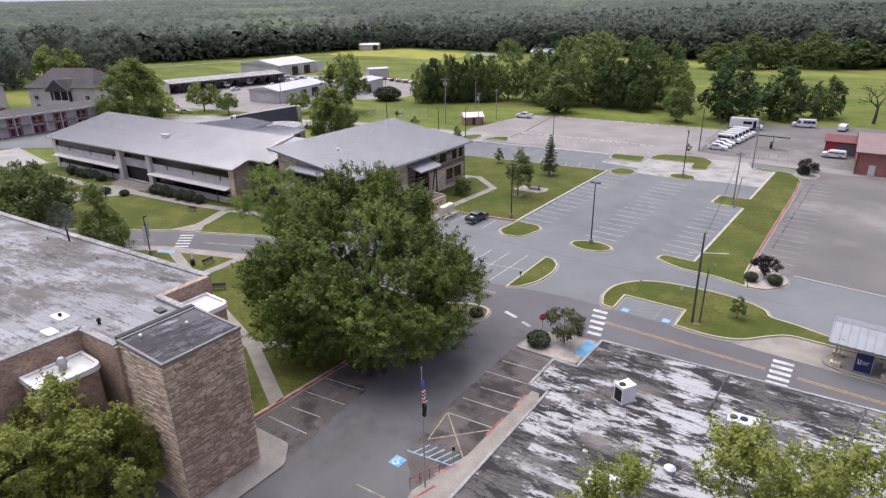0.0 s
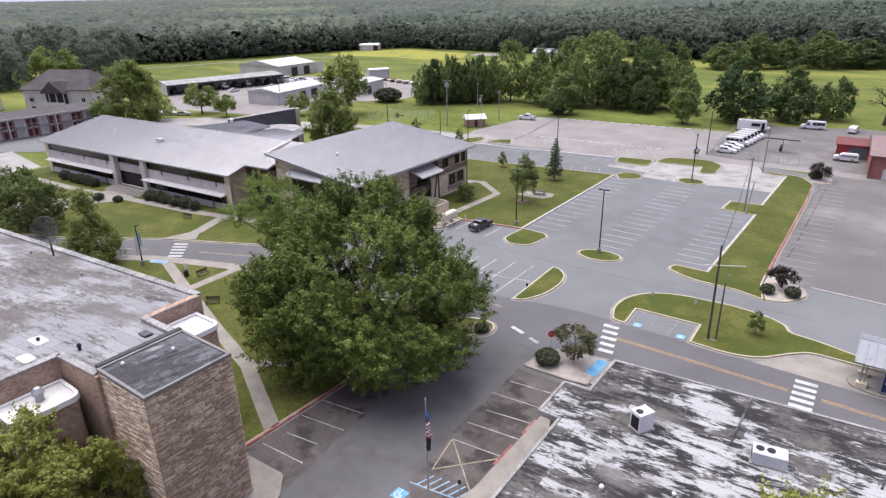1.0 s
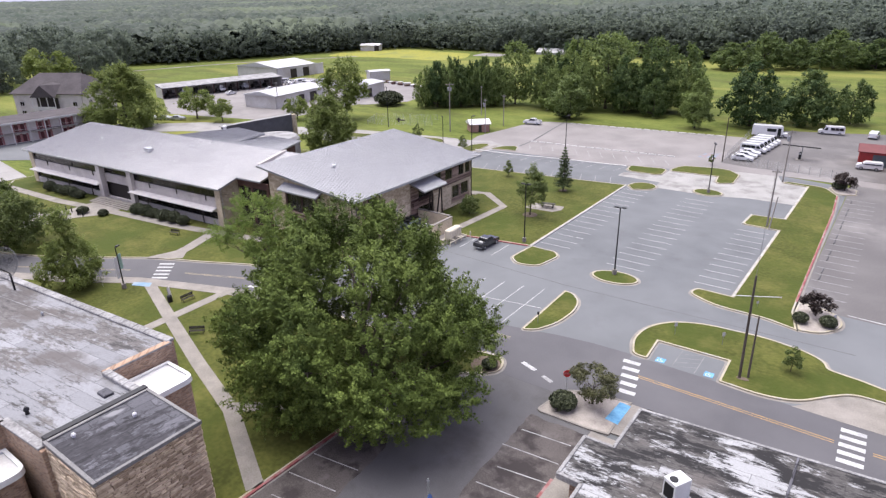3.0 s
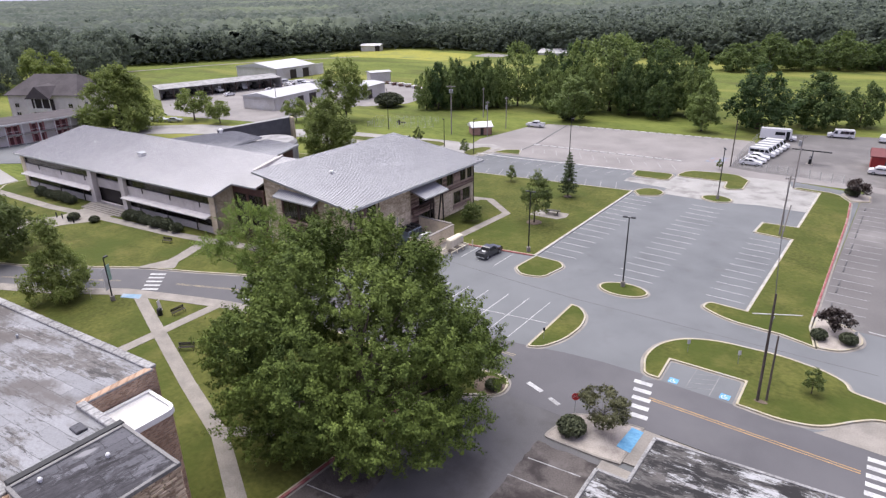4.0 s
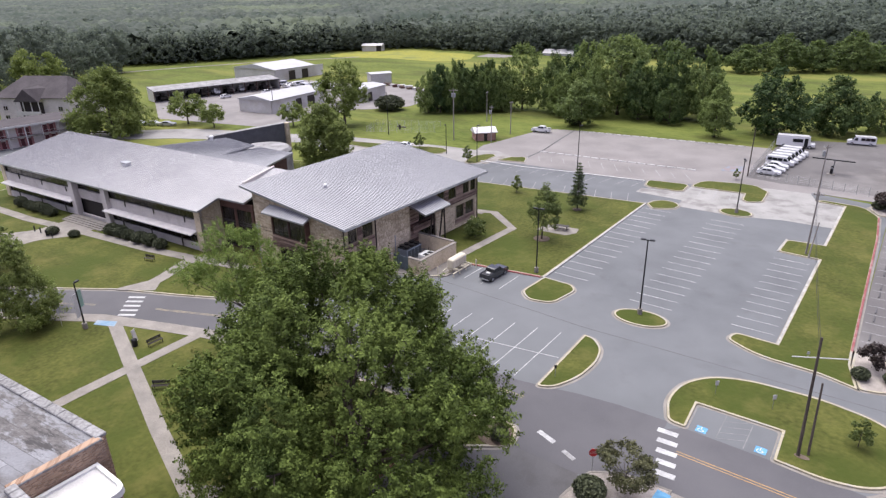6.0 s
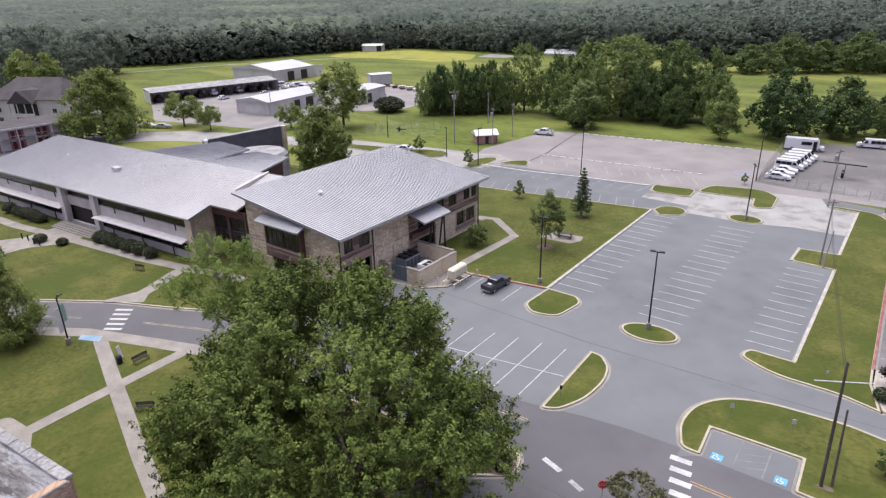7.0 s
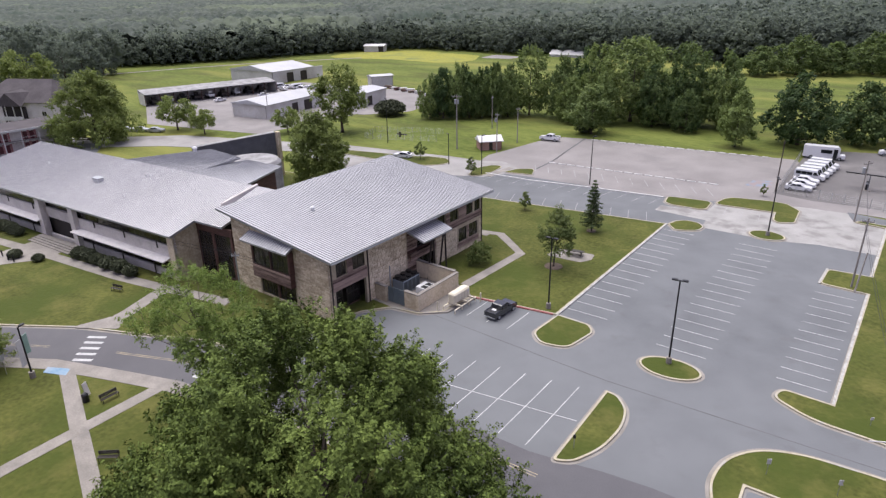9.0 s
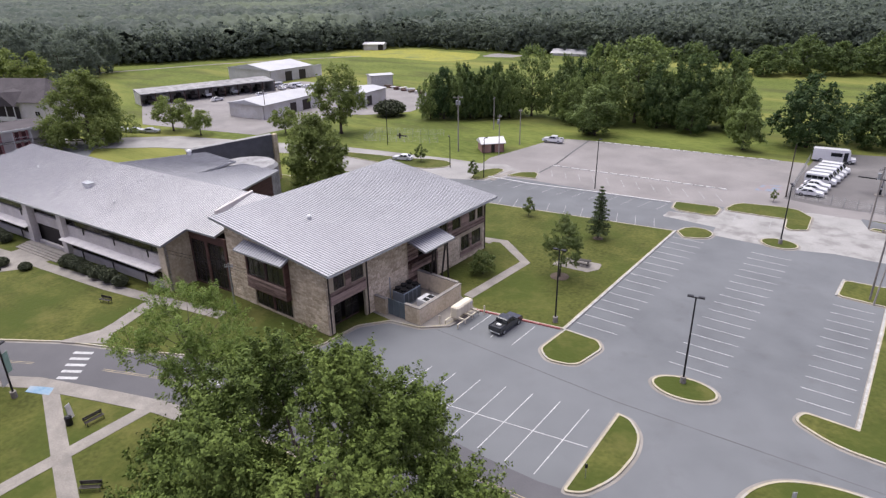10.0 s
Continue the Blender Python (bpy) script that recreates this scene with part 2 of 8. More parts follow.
barn_red_m = plain("red_barn_paint", (0.27, 0.028, 0.028), 0.7, 0.0, 0.15)
tyre_m = plain("tyre_rubber", (0.02, 0.02, 0.021), 0.9)
trim_white_m = plain("white_trim", (0.46, 0.45, 0.44), 0.7)
awning_white_m = plain("white_awning", (0.54, 0.515, 0.5), 0.7)
bark_m = mat("bark", (0.035, 0.027, 0.021), (0.08, 0.063, 0.05), 0.95, 4.0, 0.7, 0.8, 0.05, stretch=(2, 2, 0.5))
oak_leaf_m = mat("oak_leaves", (0.032, 0.053, 0.0125), (0.158, 0.207, 0.048), 0.6, 0.5, 0.16, 0, island=0.3, contrast=0.8, through_light=0.06, spec=0.1)
olive_leaf_m = mat("olive_leaves", (0.145, 0.165, 0.032), (0.29, 0.31, 0.075), 0.6, 0.9, 0.35, 0, island=0.55, contrast=0.8, through_light=0.45, spec=0.3)
upright_leaf_m = mat("fresh_leaves", (0.11, 0.15, 0.035), (0.23, 0.275, 0.08), 0.6, 0.9, 0.35, 0, island=0.55, contrast=0.8, through_light=0.45, spec=0.3)
light_leaf_m = mat("bright_leaves", (0.1, 0.155, 0.03), (0.22, 0.29, 0.07), 0.6, 0.9, 0.35, 0, island=0.55, contrast=0.7, through_light=0.45, spec=0.3)
dark_leaf_m = mat("dark_leaves", (0.042, 0.064, 0.024), (0.088, 0.118, 0.045), 0.65, 0.9, 0.3, 0, island=0.5, contrast=0.7, through_light=0.2, spec=0.25)
mid_leaf_m = mat("green_leaves", (0.07, 0.1, 0.027), (0.155, 0.19, 0.058), 0.6, 0.9, 0.3, 0, island=0.5, contrast=0.7, through_light=0.45, spec=0.3)
crape_leaf_m = mat("crape_leaves", (0.045, 0.05, 0.022), (0.12, 0.12, 0.05), 0.65, 0.9, 0.4, 0, island=0.5, contrast=0.8, through_light=0.25)
purple_leaf_m = mat("plum_leaves", (0.022, 0.015, 0.014), (0.055, 0.038, 0.032), 0.6, 0.9, 0.4, 0, island=0.5, contrast=0.7, through_light=0.2)
box_leaf_m = mat("clipped_shrub_leaves", (0.03, 0.038, 0.018), (0.064, 0.074, 0.034), 0.7, 2.0, 0.5, 0, island=0.6, contrast=0.8)
# paler and bluer than near leaves: distance haze mixed into the colour
hazed_woods_leaf_m = mat("hazed_woodland_leaves", (0.1, 0.122, 0.1), (0.17, 0.202, 0.15), 0.8, 0.22, 0.05, 0, island=0.2, contrast=0.7, spec=0.2, through_light=0.5)
copse_leaf_m = mat("copse_leaves", (0.046, 0.08, 0.027), (0.185, 0.24, 0.075), 0.65, 0.9, 0.25, 0, island=0.4, obrand=0.95, contrast=0.85, through_light=0.4, spec=0.25)
# the far canopy's colours carry the same painted haze
hazed_canopy_m = mat("hazed_canopy_leaves", (0.034, 0.043, 0.038), (0.074, 0.088, 0.068), 0.85, 0.3, 0.012, 0.7, 1.2, contrast=0.5, spec=0.15, third=(0.085, 0.103, 0.068), third_scale=0.0035, third_cut=(0.54, 0.62), fourth=(0.036, 0.05, 0.038), fourth_scale=0.02, fourth_cut=(0.5, 0.62))


def worn_roof(name, coat, bare, streak, turn, sheet, wear, streaks, stain, stain_cut, tone=0.22, seam=0.35):
    """A flat roof laid in long sheets: the coating is worn off in broad patches and thin streaks along the sheets.
    sheet: length and width; wear: scale, low and high cut, stretch; streaks: the same."""
    m = bpy.data.materials.new(name)
    m.use_nodes = True
    n, l = m.node_tree.nodes, m.node_tree.links
    bsdf, geo = n["Principled BSDF"], n.new("ShaderNodeNewGeometry")
    base = n.new("ShaderNodeMapping")
    base.inputs["Rotation"].default_value = (0, 0, radians(turn))
    l.new(geo.outputs["Position"], base.inputs[0])

    def noise(scale, detail, rough, squeeze=(1, 1, 1), shift=0.0):
        mp, t = n.new("ShaderNodeMapping"), n.new("ShaderNodeTexNoise")
        mp.inputs["Scale"].default_value, mp.inputs["Location"].default_value = squeeze, (shift, shift, 0)
        t.inputs["Scale"].default_value, t.inputs["Detail"].default_value, t.inputs["Roughness"].default_value = scale, detail, rough
        l.new(base.outputs[0], mp.inputs[0])
        l.new(mp.outputs[0], t.inputs["Vector"])
        return t.outputs["Fac"]

    def ramp(value, cut):
        q = n.new("ShaderNodeMapRange")
        q.inputs[1].default_value, q.inputs[2].default_value = cut
        l.new(value, q.inputs[0])
        return q.outputs[0]

    def mix(fac, one, two, kind="MIX"):
        q = n.new("ShaderNodeMixRGB")
        q.blend_type = kind
        for k, c in ((0, fac), (1, one), (2, two)):
            if isinstance(c, tuple):
                q.inputs[k].default_value = (*c, 1)
            elif isinstance(c, float):
                q.inputs[k].default_value = c
            else:
                l.new(c, q.inputs[k])
        return q.outputs[0]

    def calc(op, a, b, c=0.0):
        q = n.new("ShaderNodeMath")
        q.operation = op
        for k, v in enumerate((a, b, c)):
            if isinstance(v, float):
                q.inputs[k].default_value = v
            else:
                l.new(v, q.inputs[k])
        return q.outputs[0]

    br = n.new("ShaderNodeTexBrick")
    br.offset, br.inputs["Scale"].default_value = 0.5, 1.0
    br.inputs["Brick Width"].default_value, br.inputs["Row Height"].default_value = sheet
    br.inputs["Mortar Size"].default_value, br.inputs["Mortar Smooth"].default_value = 0.03, 0.3
    br.inputs["Color1"].default_value, br.inputs["Color2"].default_value, br.inputs["Mortar"].default_value = (0, 0, 0, 1), (1, 1, 1, 1), (0.5, 0.5, 0.5, 1)
    warp = n.new("ShaderNodeVectorMath")
    warp.operation = "MULTIPLY_ADD"
    wn_ = n.new("ShaderNodeTexNoise")
    wn_.inputs["Scale"].default_value = 0.9
    l.new(base.outputs[0], wn_.inputs["Vector"])
    l.new(wn_.outputs["Color"], warp.inputs[0])
    warp.inputs[1].default_value = (0.3, 0.18, 0)
    l.new(base.outputs[0], warp.inputs[2])
    l.new(warp.outputs[0], br.inputs["Vector"])
    each, joint = br.outputs["Color"], br.outputs["Fac"]
    broad, fine = noise(0.09, 4, 0.5), noise(7.0, 6, 0.65)
    clean = mix(ramp(fine, (0.3, 0.7)), tuple(c * 0.85 for c in coat), tuple(min(1, c * 1.12) for c in coat))
    clean = mix(tone, clean, each, "SOFT_LIGHT")
    # how far the coat has gone: broad wear, sheet by sheet, and torn edges
    torn = calc("ADD", calc("MULTIPLY_ADD", noise(wear[0], 12, 0.76, wear[3]), 1.0, calc("MULTIPLY_ADD", broad, 0.7, -0.35)), calc("MULTIPLY_ADD", each, 0.1, -0.05))
    surface = mix(ramp(torn, (wear[1], wear[2])), clean, mix(ramp(noise(2.6, 8, 0.7, (0.6, 1.4, 1), 9.0), (0.4, 0.6)), bare, tuple(c * 0.55 for c in bare)))
    run = calc("ADD", noise(streaks[0], 12, 0.78, streaks[3], 31.0), calc("MULTIPLY_ADD", noise(0.3, 4, 0.5, (1, 1, 1), 5.0), 0.3, -0.15))
    surface = mix(ramp(run, (streaks[1], streaks[2])), surface, streak)
    surface = mix(calc("MULTIPLY", ramp(noise(0.2, 7, 0.62, (0.7, 1.2, 1), 17.0), stain_cut), 0.85), surface, stain)
    surface = mix(calc("MULTIPLY", joint, seam), surface, streak)
    l.new(surface, bsdf.inputs["Base Color"])
    bsdf.inputs["Roughness"].default_value, bsdf.inputs["Specular IOR Level"].default_value = 0.85, 0.3
    bump = n.new("ShaderNodeBump")
    bump.inputs["Strength"].default_value, bump.inputs["Distance"].default_value = 0.35, 0.02
    l.new(fine, bump.inputs["Height"])
    l.new(bump.outputs[0], bsdf.inputs["Normal"])
    return m


rolled_roof_m = worn_roof("grey_roll_roofing", (0.215, 0.217, 0.23), (0.135, 0.126, 0.123), (0.05, 0.047, 0.047), -6, (5.2, 1.05), (0.6, 0.47, 0.56, (0.5, 1.3, 1)), (0.9, 0.55, 0.62, (0.35, 1.7, 1)), (0.085, 0.075, 0.071), (0.47, 0.6), 0.2, 0.55)
patched_roof_m = worn_roof("worn_white_roof_coating", (0.295, 0.297, 0.305), (0.085, 0.08, 0.078), (0.016, 0.015, 0.016), -5, (6.0, 1.1), (0.5, 0.475, 0.52, (0.5, 1.3, 1)), (0.7, 0.49, 0.54, (0.45, 1.5, 1)), (0.1, 0.09, 0.086), (0.54, 0.64), 0.1, 0.5)
dark_felt_m = worn_roof("dark_wet_felt", (0.095, 0.094, 0.107), (0.045, 0.043, 0.05), (0.018, 0.017, 0.02), 95, (2.4, 1.0), (0.9, 0.46, 0.54, (0.7, 1.3, 1)), (1.2, 0.54, 0.6, (0.5, 1.8, 1)), (0.2, 0.198, 0.21), (0.6, 0.66), 0.3, 0.7)
edge_metal_m = plain("dull_edge_metal", (0.15, 0.145, 0.145), 0.7, 0.1, 0.25)
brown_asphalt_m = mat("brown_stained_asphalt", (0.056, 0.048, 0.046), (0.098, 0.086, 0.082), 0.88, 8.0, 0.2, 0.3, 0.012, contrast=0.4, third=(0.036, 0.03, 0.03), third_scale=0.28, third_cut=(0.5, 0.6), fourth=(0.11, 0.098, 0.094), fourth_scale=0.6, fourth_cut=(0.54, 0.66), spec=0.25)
coping_m = mat("weathered_coping", (0.12, 0.116, 0.116), (0.29, 0.285, 0.285), 0.75, 5.0, 0.5, 0.1, 0.01, contrast=0.5)


def glass(name, tint, rough=0.04):
    m = bpy.data.materials.new(name)
    m.use_nodes = True
    b = m.node_tree.nodes["Principled BSDF"]
    b.inputs["Base Color"].default_value = (*tint, 1)
    b.inputs["Roughness"].default_value = rough
    b.inputs["Transmission Weight"].default_value = 0.85
    b.inputs["IOR"].default_value = 1.45
    return m


glass_m = glass("tinted_glass", (0.12, 0.11, 0.11), 0.12)
car_glass_m = plain("car_glass", (0.012, 0.014, 0.016), 0.08, 0.0)
# near-black paint standing in for shade in rooms, recesses and a barn doorway
deep_shade_m = plain("painted_deep_shade", (0.03, 0.025, 0.022), 0.9)


def paint(name, colour, rough=0.25):
    m = plain(name, colour, rough, 0.0, 0.04)
    m.node_tree.nodes["Principled BSDF"].inputs["Coat Weight"].default_value = 0.5
    return m


car_white_m, car_black_m, car_silver_m = paint("white_car_paint", (0.6, 0.6, 0.61)), paint("black_car_paint", (0.018, 0.02, 0.024)), paint("silver_car_paint", (0.4, 0.41, 0.42))


# ---- building blocks ----
class Geo:
    """Collects boxes, prisms and tubes of one part and turns them into one mesh."""

    def __init__(self, m=None):
        self.v, self.f, self.m = [], [], m or Matrix()

    def add(self, verts, faces):
        k = len(self.v)
        self.v += [tuple(self.m @ Vector(p)) for p in verts]
        self.f += [tuple(i + k for i in q) for q in faces]
        return self

    def box(self, x0, y0, z0, x1, y1, z1, b=0.0):
        x0, x1, y0, y1, z0, z1 = min(x0, x1), max(x0, x1), min(y0, y1), max(y0, y1), min(z0, z1), max(z0, z1)
        if b and min(x1 - x0, y1 - y0, z1 - z0) > 2.2 * b:
            p = [(x0 + b, y0), (x1 - b, y0), (x1, y0 + b), (x1, y1 - b), (x1 - b, y1), (x0 + b, y1), (x0, y1 - b), (x0, y0 + b)]
            q = [(x0 + 2 * b, y0 + b), (x1 - 2 * b, y0 + b), (x1 - b, y0 + 2 * b), (x1 - b, y1 - 2 * b), (x1 - 2 * b, y1 - b), (x0 + 2 * b, y1 - b), (x0 + b, y1 - 2 * b), (x0 + b, y0 + 2 * b)]
            return self.loft([[(*c, z0) for c in p], [(*c, z1 - b) for c in p], [(*c, z1) for c in q]])
        return self.add([(x0, y0, z0), (x1, y0, z0), (x1, y1, z0), (x0, y1, z0), (x0, y0, z1), (x1, y0, z1), (x1, y1, z1), (x0, y1, z1)],
                        [(3, 2, 1, 0), (4, 5, 6, 7), (0, 1, 5, 4), (1, 2, 6, 5), (2, 3, 7, 6), (3, 0, 4, 7)])

    def loft(self, rings, caps=True):
        n, verts, faces = len(rings[0]), [p for r in rings for p in r], []
        for k in range(len(rings) - 1):
            for i in range(n):
                j = (i + 1) % n
                faces.append((k * n + i, k * n + j, (k + 1) * n + j, (k + 1) * n + i))
        if caps:
            faces += [tuple(range(n - 1, -1, -1)), tuple(range((len(rings) - 1) * n, len(rings) * n))]
        return self.add(verts, faces)

    def prism(self, poly, z0, z1):
        return self.loft([[(x, y, z0) for x, y in poly], [(x, y, z1) for x, y in poly]])

    def ring(self, outer, inner, z0, z1, slope=0.02):
        """A kerb: a closed strip between two outlines of equal length."""
        n, verts, faces = len(outer), [], []
        for o, i in zip(outer, inner):
            verts += [(*o, z0), (o[0] + (i[0] - o[0]) * 0.15, o[1] + (i[1] - o[1]) * 0.15, z1), (*i, z1), (*i, z0)]
        for k in range(n):
            a, b = 4 * k, 4 * ((k + 1) % n)
            faces += [(a, b, b + 1, a + 1), (a + 1, b + 1, b + 2, a + 2), (a + 2, b + 2, b + 3, a + 3)]
        return self.add(verts, faces)

    def tube(self, points, radii, n=8, caps=True):
        rings = []
        points = [Vector(p) for p in points]
        for k, p in enumerate(points):
            d = (points[min(k + 1, len(points) - 1)] - points[max(k - 1, 0)]).normalized()
            u = d.cross(Vector((0, 0, 1)) if abs(d.z) < 0.95 else Vector((1, 0, 0))).normalized()
            w = d.cross(u)
            r = float(radii[k] if isinstance(radii, (list, tuple)) else radii)
            rings.append([p + r * (math.cos(2 * math.pi * i / n) * u + math.sin(2 * math.pi * i / n) * w) for i in range(n)])
        return self.loft(rings, caps)

    def slab(self, corners, thick):
        """A tilted plate: its upper corners, and its thickness downwards."""
        return self.loft([[(x, y, z - thick) for x, y, z in corners], list(corners)])

    def mesh(self, name, material):
        me = bpy.data.meshes.new(name)
        me.from_pydata(self.v, [], self.f)
        me.materials.append(material)
        bm = bmesh.new()
        bm.from_mesh(me)
        bmesh.ops.recalc_face_normals(bm, faces=bm.faces)
        bm.to_mesh(me)
        bm.free()
        return me

    def part(self, name, material, parent=None, label="", smooth=False):
        ob = new(name, self.mesh(name, material))
        if smooth:
            ob.data.shade_smooth()
        if parent:
            ob.parent = parent
            ob.matrix_parent_inverse = Matrix.Translation(-parent.location) if parent.type == "EMPTY" and not parent.parent else Matrix()
        if label:
            ob["label"] = label
        return ob


def thing(name, at, label, category, group="", kind=""):
    """An empty at a thing's base, which carries its parts; parts are given in world places."""
    e = new(name)
    e.location = at
    e.empty_display_size = 0.3
    return tagged(e, label, category, group, kind)


def place(ob, x, y, z=0.0, turn=0.0):
    ob.matrix_basis = pose(x, y, z, 0, 0, turn)
    return ob


def fillet(poly, radii, n=6):
    """Rounds an outline's corners."""
    out, count = [], len(poly)
    for i, p in enumerate(poly):
        r = radii[i] if isinstance(radii, (list, tuple)) else radii
        p, a, b = Vector(p), Vector(poly[i - 1]), Vector(poly[(i + 1) % count])
        u, w = (a - p), (b - p)
        if r <= 0.01:
            out.append(tuple(p))
            continue
        half = u.angle(w) / 2
        d = min(r / max(math.tan(half), 0.05), u.length * 0.48, w.length * 0.48)
        p0, p1 = p + u.normalized() * d, p + w.normalized() * d
        for k in range(n + 1):
            t = k / n
            out.append(tuple((1 - t) ** 2 * p0 + 2 * t * (1 - t) * p + t * t * p1))
    return out


def inset(poly, d):
    """An outline moved inwards by d."""
    area = sum(poly[i - 1][0] * poly[i][1] - poly[i][0] * poly[i - 1][1] for i in range(len(poly)))
    s, out = (1 if area > 0 else -1), []
    for i, p in enumerate(poly):
        a, b = Vector(poly[i - 1]), Vector(poly[(i + 1) % len(poly)])
        p = Vector(p)
        u, w = (p - a), (b - p)
        u = u.normalized() if u.length > 1e-6 else w.normalized()
        w = w.normalized() if w.length > 1e-6 else u
        n0, n1 = Vector((-u.y, u.x)) * s, Vector((-w.y, w.x)) * s
        m = n0 + n1
        m = m.normalized() if m.length > 1e-6 else n0
        out.append(tuple(p + m * min(d / max(m.dot(n0), 0.35), 2 * d)))
    return out

# ---- ground, roads, lots ----
g = Geo()
S = 9000
g.add([(-S, -S, -0.06), (S, -S, -0.06), (S, S, -0.06), (-S, S, -0.06)], [(0, 1, 2, 3)])
ground = tagged(g.part("ground", field_m), "mown green and yellowish grass field to the horizon", "ground", kind="structure")


def sheet(name, poly, z, material, label, category, base=-0.3):
    ob = Geo().prism(poly, base, z).part(name, material)
    return tagged(ob, label, category, kind="structure")


main_lot = sheet("parking_lot", [(-26, -33), (16, -37), (29, -37), (29, -30.6), (60, -30.2), (130, -30), (130, 0), (36.8, 0.5), (36.8, 60), (24, 62), (-4.6, 57.5), (-46, 50), (-60, 44), (-60, 28), (-26, 20)], 0.0, asphalt_m, "grey asphalt parking lot with white stall lines", "parking lot")
front_road = sheet("front_road", [(5, -190), (27, -190), (27.5, -36.3), (20, -33), (16.2, -30.7), (14, -33.5), (5, -36)], 0.003, front_asphalt_m, "dark patched asphalt drive in front of the stone hall", "road")
def ragged(poly, amount, seed):
    """An outline broken up into short uneven steps, like the edge of old patched asphalt."""
    r, out = random.Random(seed), []
    for a, b in zip(poly, poly[1:] + poly[:1]):
        a, b = Vector(a), Vector(b)
        n = max(1, int((b - a).length / 0.7))
        side = Vector((a.y - b.y, b.x - a.x)).normalized()
        for k in range(n):
            out.append(tuple(a.lerp(b, k / n) + side * r.uniform(-amount, amount)))
    return out


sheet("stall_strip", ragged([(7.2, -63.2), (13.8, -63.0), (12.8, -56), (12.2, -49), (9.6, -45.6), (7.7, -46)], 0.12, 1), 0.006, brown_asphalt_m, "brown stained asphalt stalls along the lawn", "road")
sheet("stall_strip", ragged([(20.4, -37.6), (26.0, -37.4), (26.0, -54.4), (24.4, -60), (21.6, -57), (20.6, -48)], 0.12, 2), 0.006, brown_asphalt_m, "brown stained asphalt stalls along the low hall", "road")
east_road = sheet("east_road", [(21, -33), (29, -30.6), (130, -30.1), (130, -22.3), (40, -22.3), (25.9, -22.2), (20, -27)], 0.002, road_asphalt_m, "grey asphalt road with a yellow centre line", "road")
west_road = sheet("west_road", [(-130, -96), (-110, -78), (-86, -66), (-61, -54), (-48, -47.3), (-39.5, -42), (-31.4, -38.8), (-25.3, -36.6), (-15, -34.4), (-4, -33.5), (8, -33.4), (21, -33.2), (24.6, -30.4), (24.4, -22.1), (19.9, -22.3), (15.8, -22.9), (12.1, -23.8), (9.6, -24.3), (4.1, -24.5), (-4, -24.3), (-15, -26.2), (-24, -28.6), (-31, -30.6), (-37.3, -33.7), (-45.6, -37.4), (-52, -41.5), (-61.5, -47.2), (-88, -58.5), (-113, -70), (-136, -88)], 0.0065, road_asphalt_m, "curving asphalt campus road with a crosswalk", "road")
east_lot = sheet("east_parking_lot", [(36.9, 0.4), (130, -1.2), (130, 62), (36.9, 62)], 0.002, stained_asphalt_m, "worn brownish asphalt parking lot", "parking lot")
north_lot = sheet("north_parking_lot", [(-48, 50.4), (-41.5, 49.2), (-33, 50.6), (-18, 51.4), (-4.5, 52.8), (3.8, 55.6), (16, 60.2), (24, 61), (24, 66), (23, 67), (10, 96), (-37, 90.5), (-44.7, 88.4), (-47.8, 81.4), (-49.6, 68.7), (-50.8, 61.4), (-49.5, 56)], 0.003, old_asphalt_m, "worn tan asphalt parking lot with wheel stops", "parking lot")
fleet_yard = sheet("fleet_yard", [(11, 66.6), (36, 62.6), (130, 62.6), (130, 118), (40, 118), (11, 108)], 0.004, stained_asphalt_m, "worn stained asphalt vehicle yard", "yard")
cross_road = sheet("cross_road", fillet([(13, 61.4), (24, 62), (130, 62), (130, 66.2), (24, 66.2), (14, 65)], 1.5), 0.008, old_asphalt_m, "worn grey-tan asphalt road between parking lots", "road")
crossing_slab = sheet("concrete_paving", [(5.4, 40.1), (12.6, 40.2), (18.3, 41.1), (22.4, 42.5), (30, 42.7), (30, 56), (25.4, 57), (24, 61.2), (17, 60.6), (3.8, 56), (3.8, 49), (-4, 47.6), (-4, 44.5), (5.0, 44)], 0.006, bright_concrete_m, "pale stained concrete paving of the lot entrance", "pavement")
sheet("back_driveway", [(-47, 42.6), (-41.4, 44.8), (-39, 49.4), (-38.4, 55), (-44.5, 58.2), (-49.5, 55.8), (-57, 55.4), (-65, 54.0), (-75.7, 52.0), (-86.4, 50.0), (-93, 47.5), (-135, 33), (-160, 12), (-150, 5), (-128, 22), (-93, 38), (-75, 33), (-60, 36)], 0.012, pale_concrete_m, "pale concrete driveway behind the college building", "road")
work_yard = sheet("work_yard", [(-200, 58), (-160, 36), (-118, 46), (-116, 84), (-104, 120), (-122, 130), (-190, 125)], -0.02, old_asphalt_m, "pale worn yard between the workshops", "yard")
sheet("side_parking_lot", [(-138, -24), (-114, -27), (-114, -38), (-95, -52), (-140, -60)], 0.02, pale_concrete_m, "pale concrete parking lot beside the college building", "parking lot")
sheet("motel_parking_lot", [(-150, -34), (-128, -18), (-132, 6), (-146, 16), (-200, -60)], 0.016, asphalt_m, "grey asphalt lot beside the motel block", "parking lot")


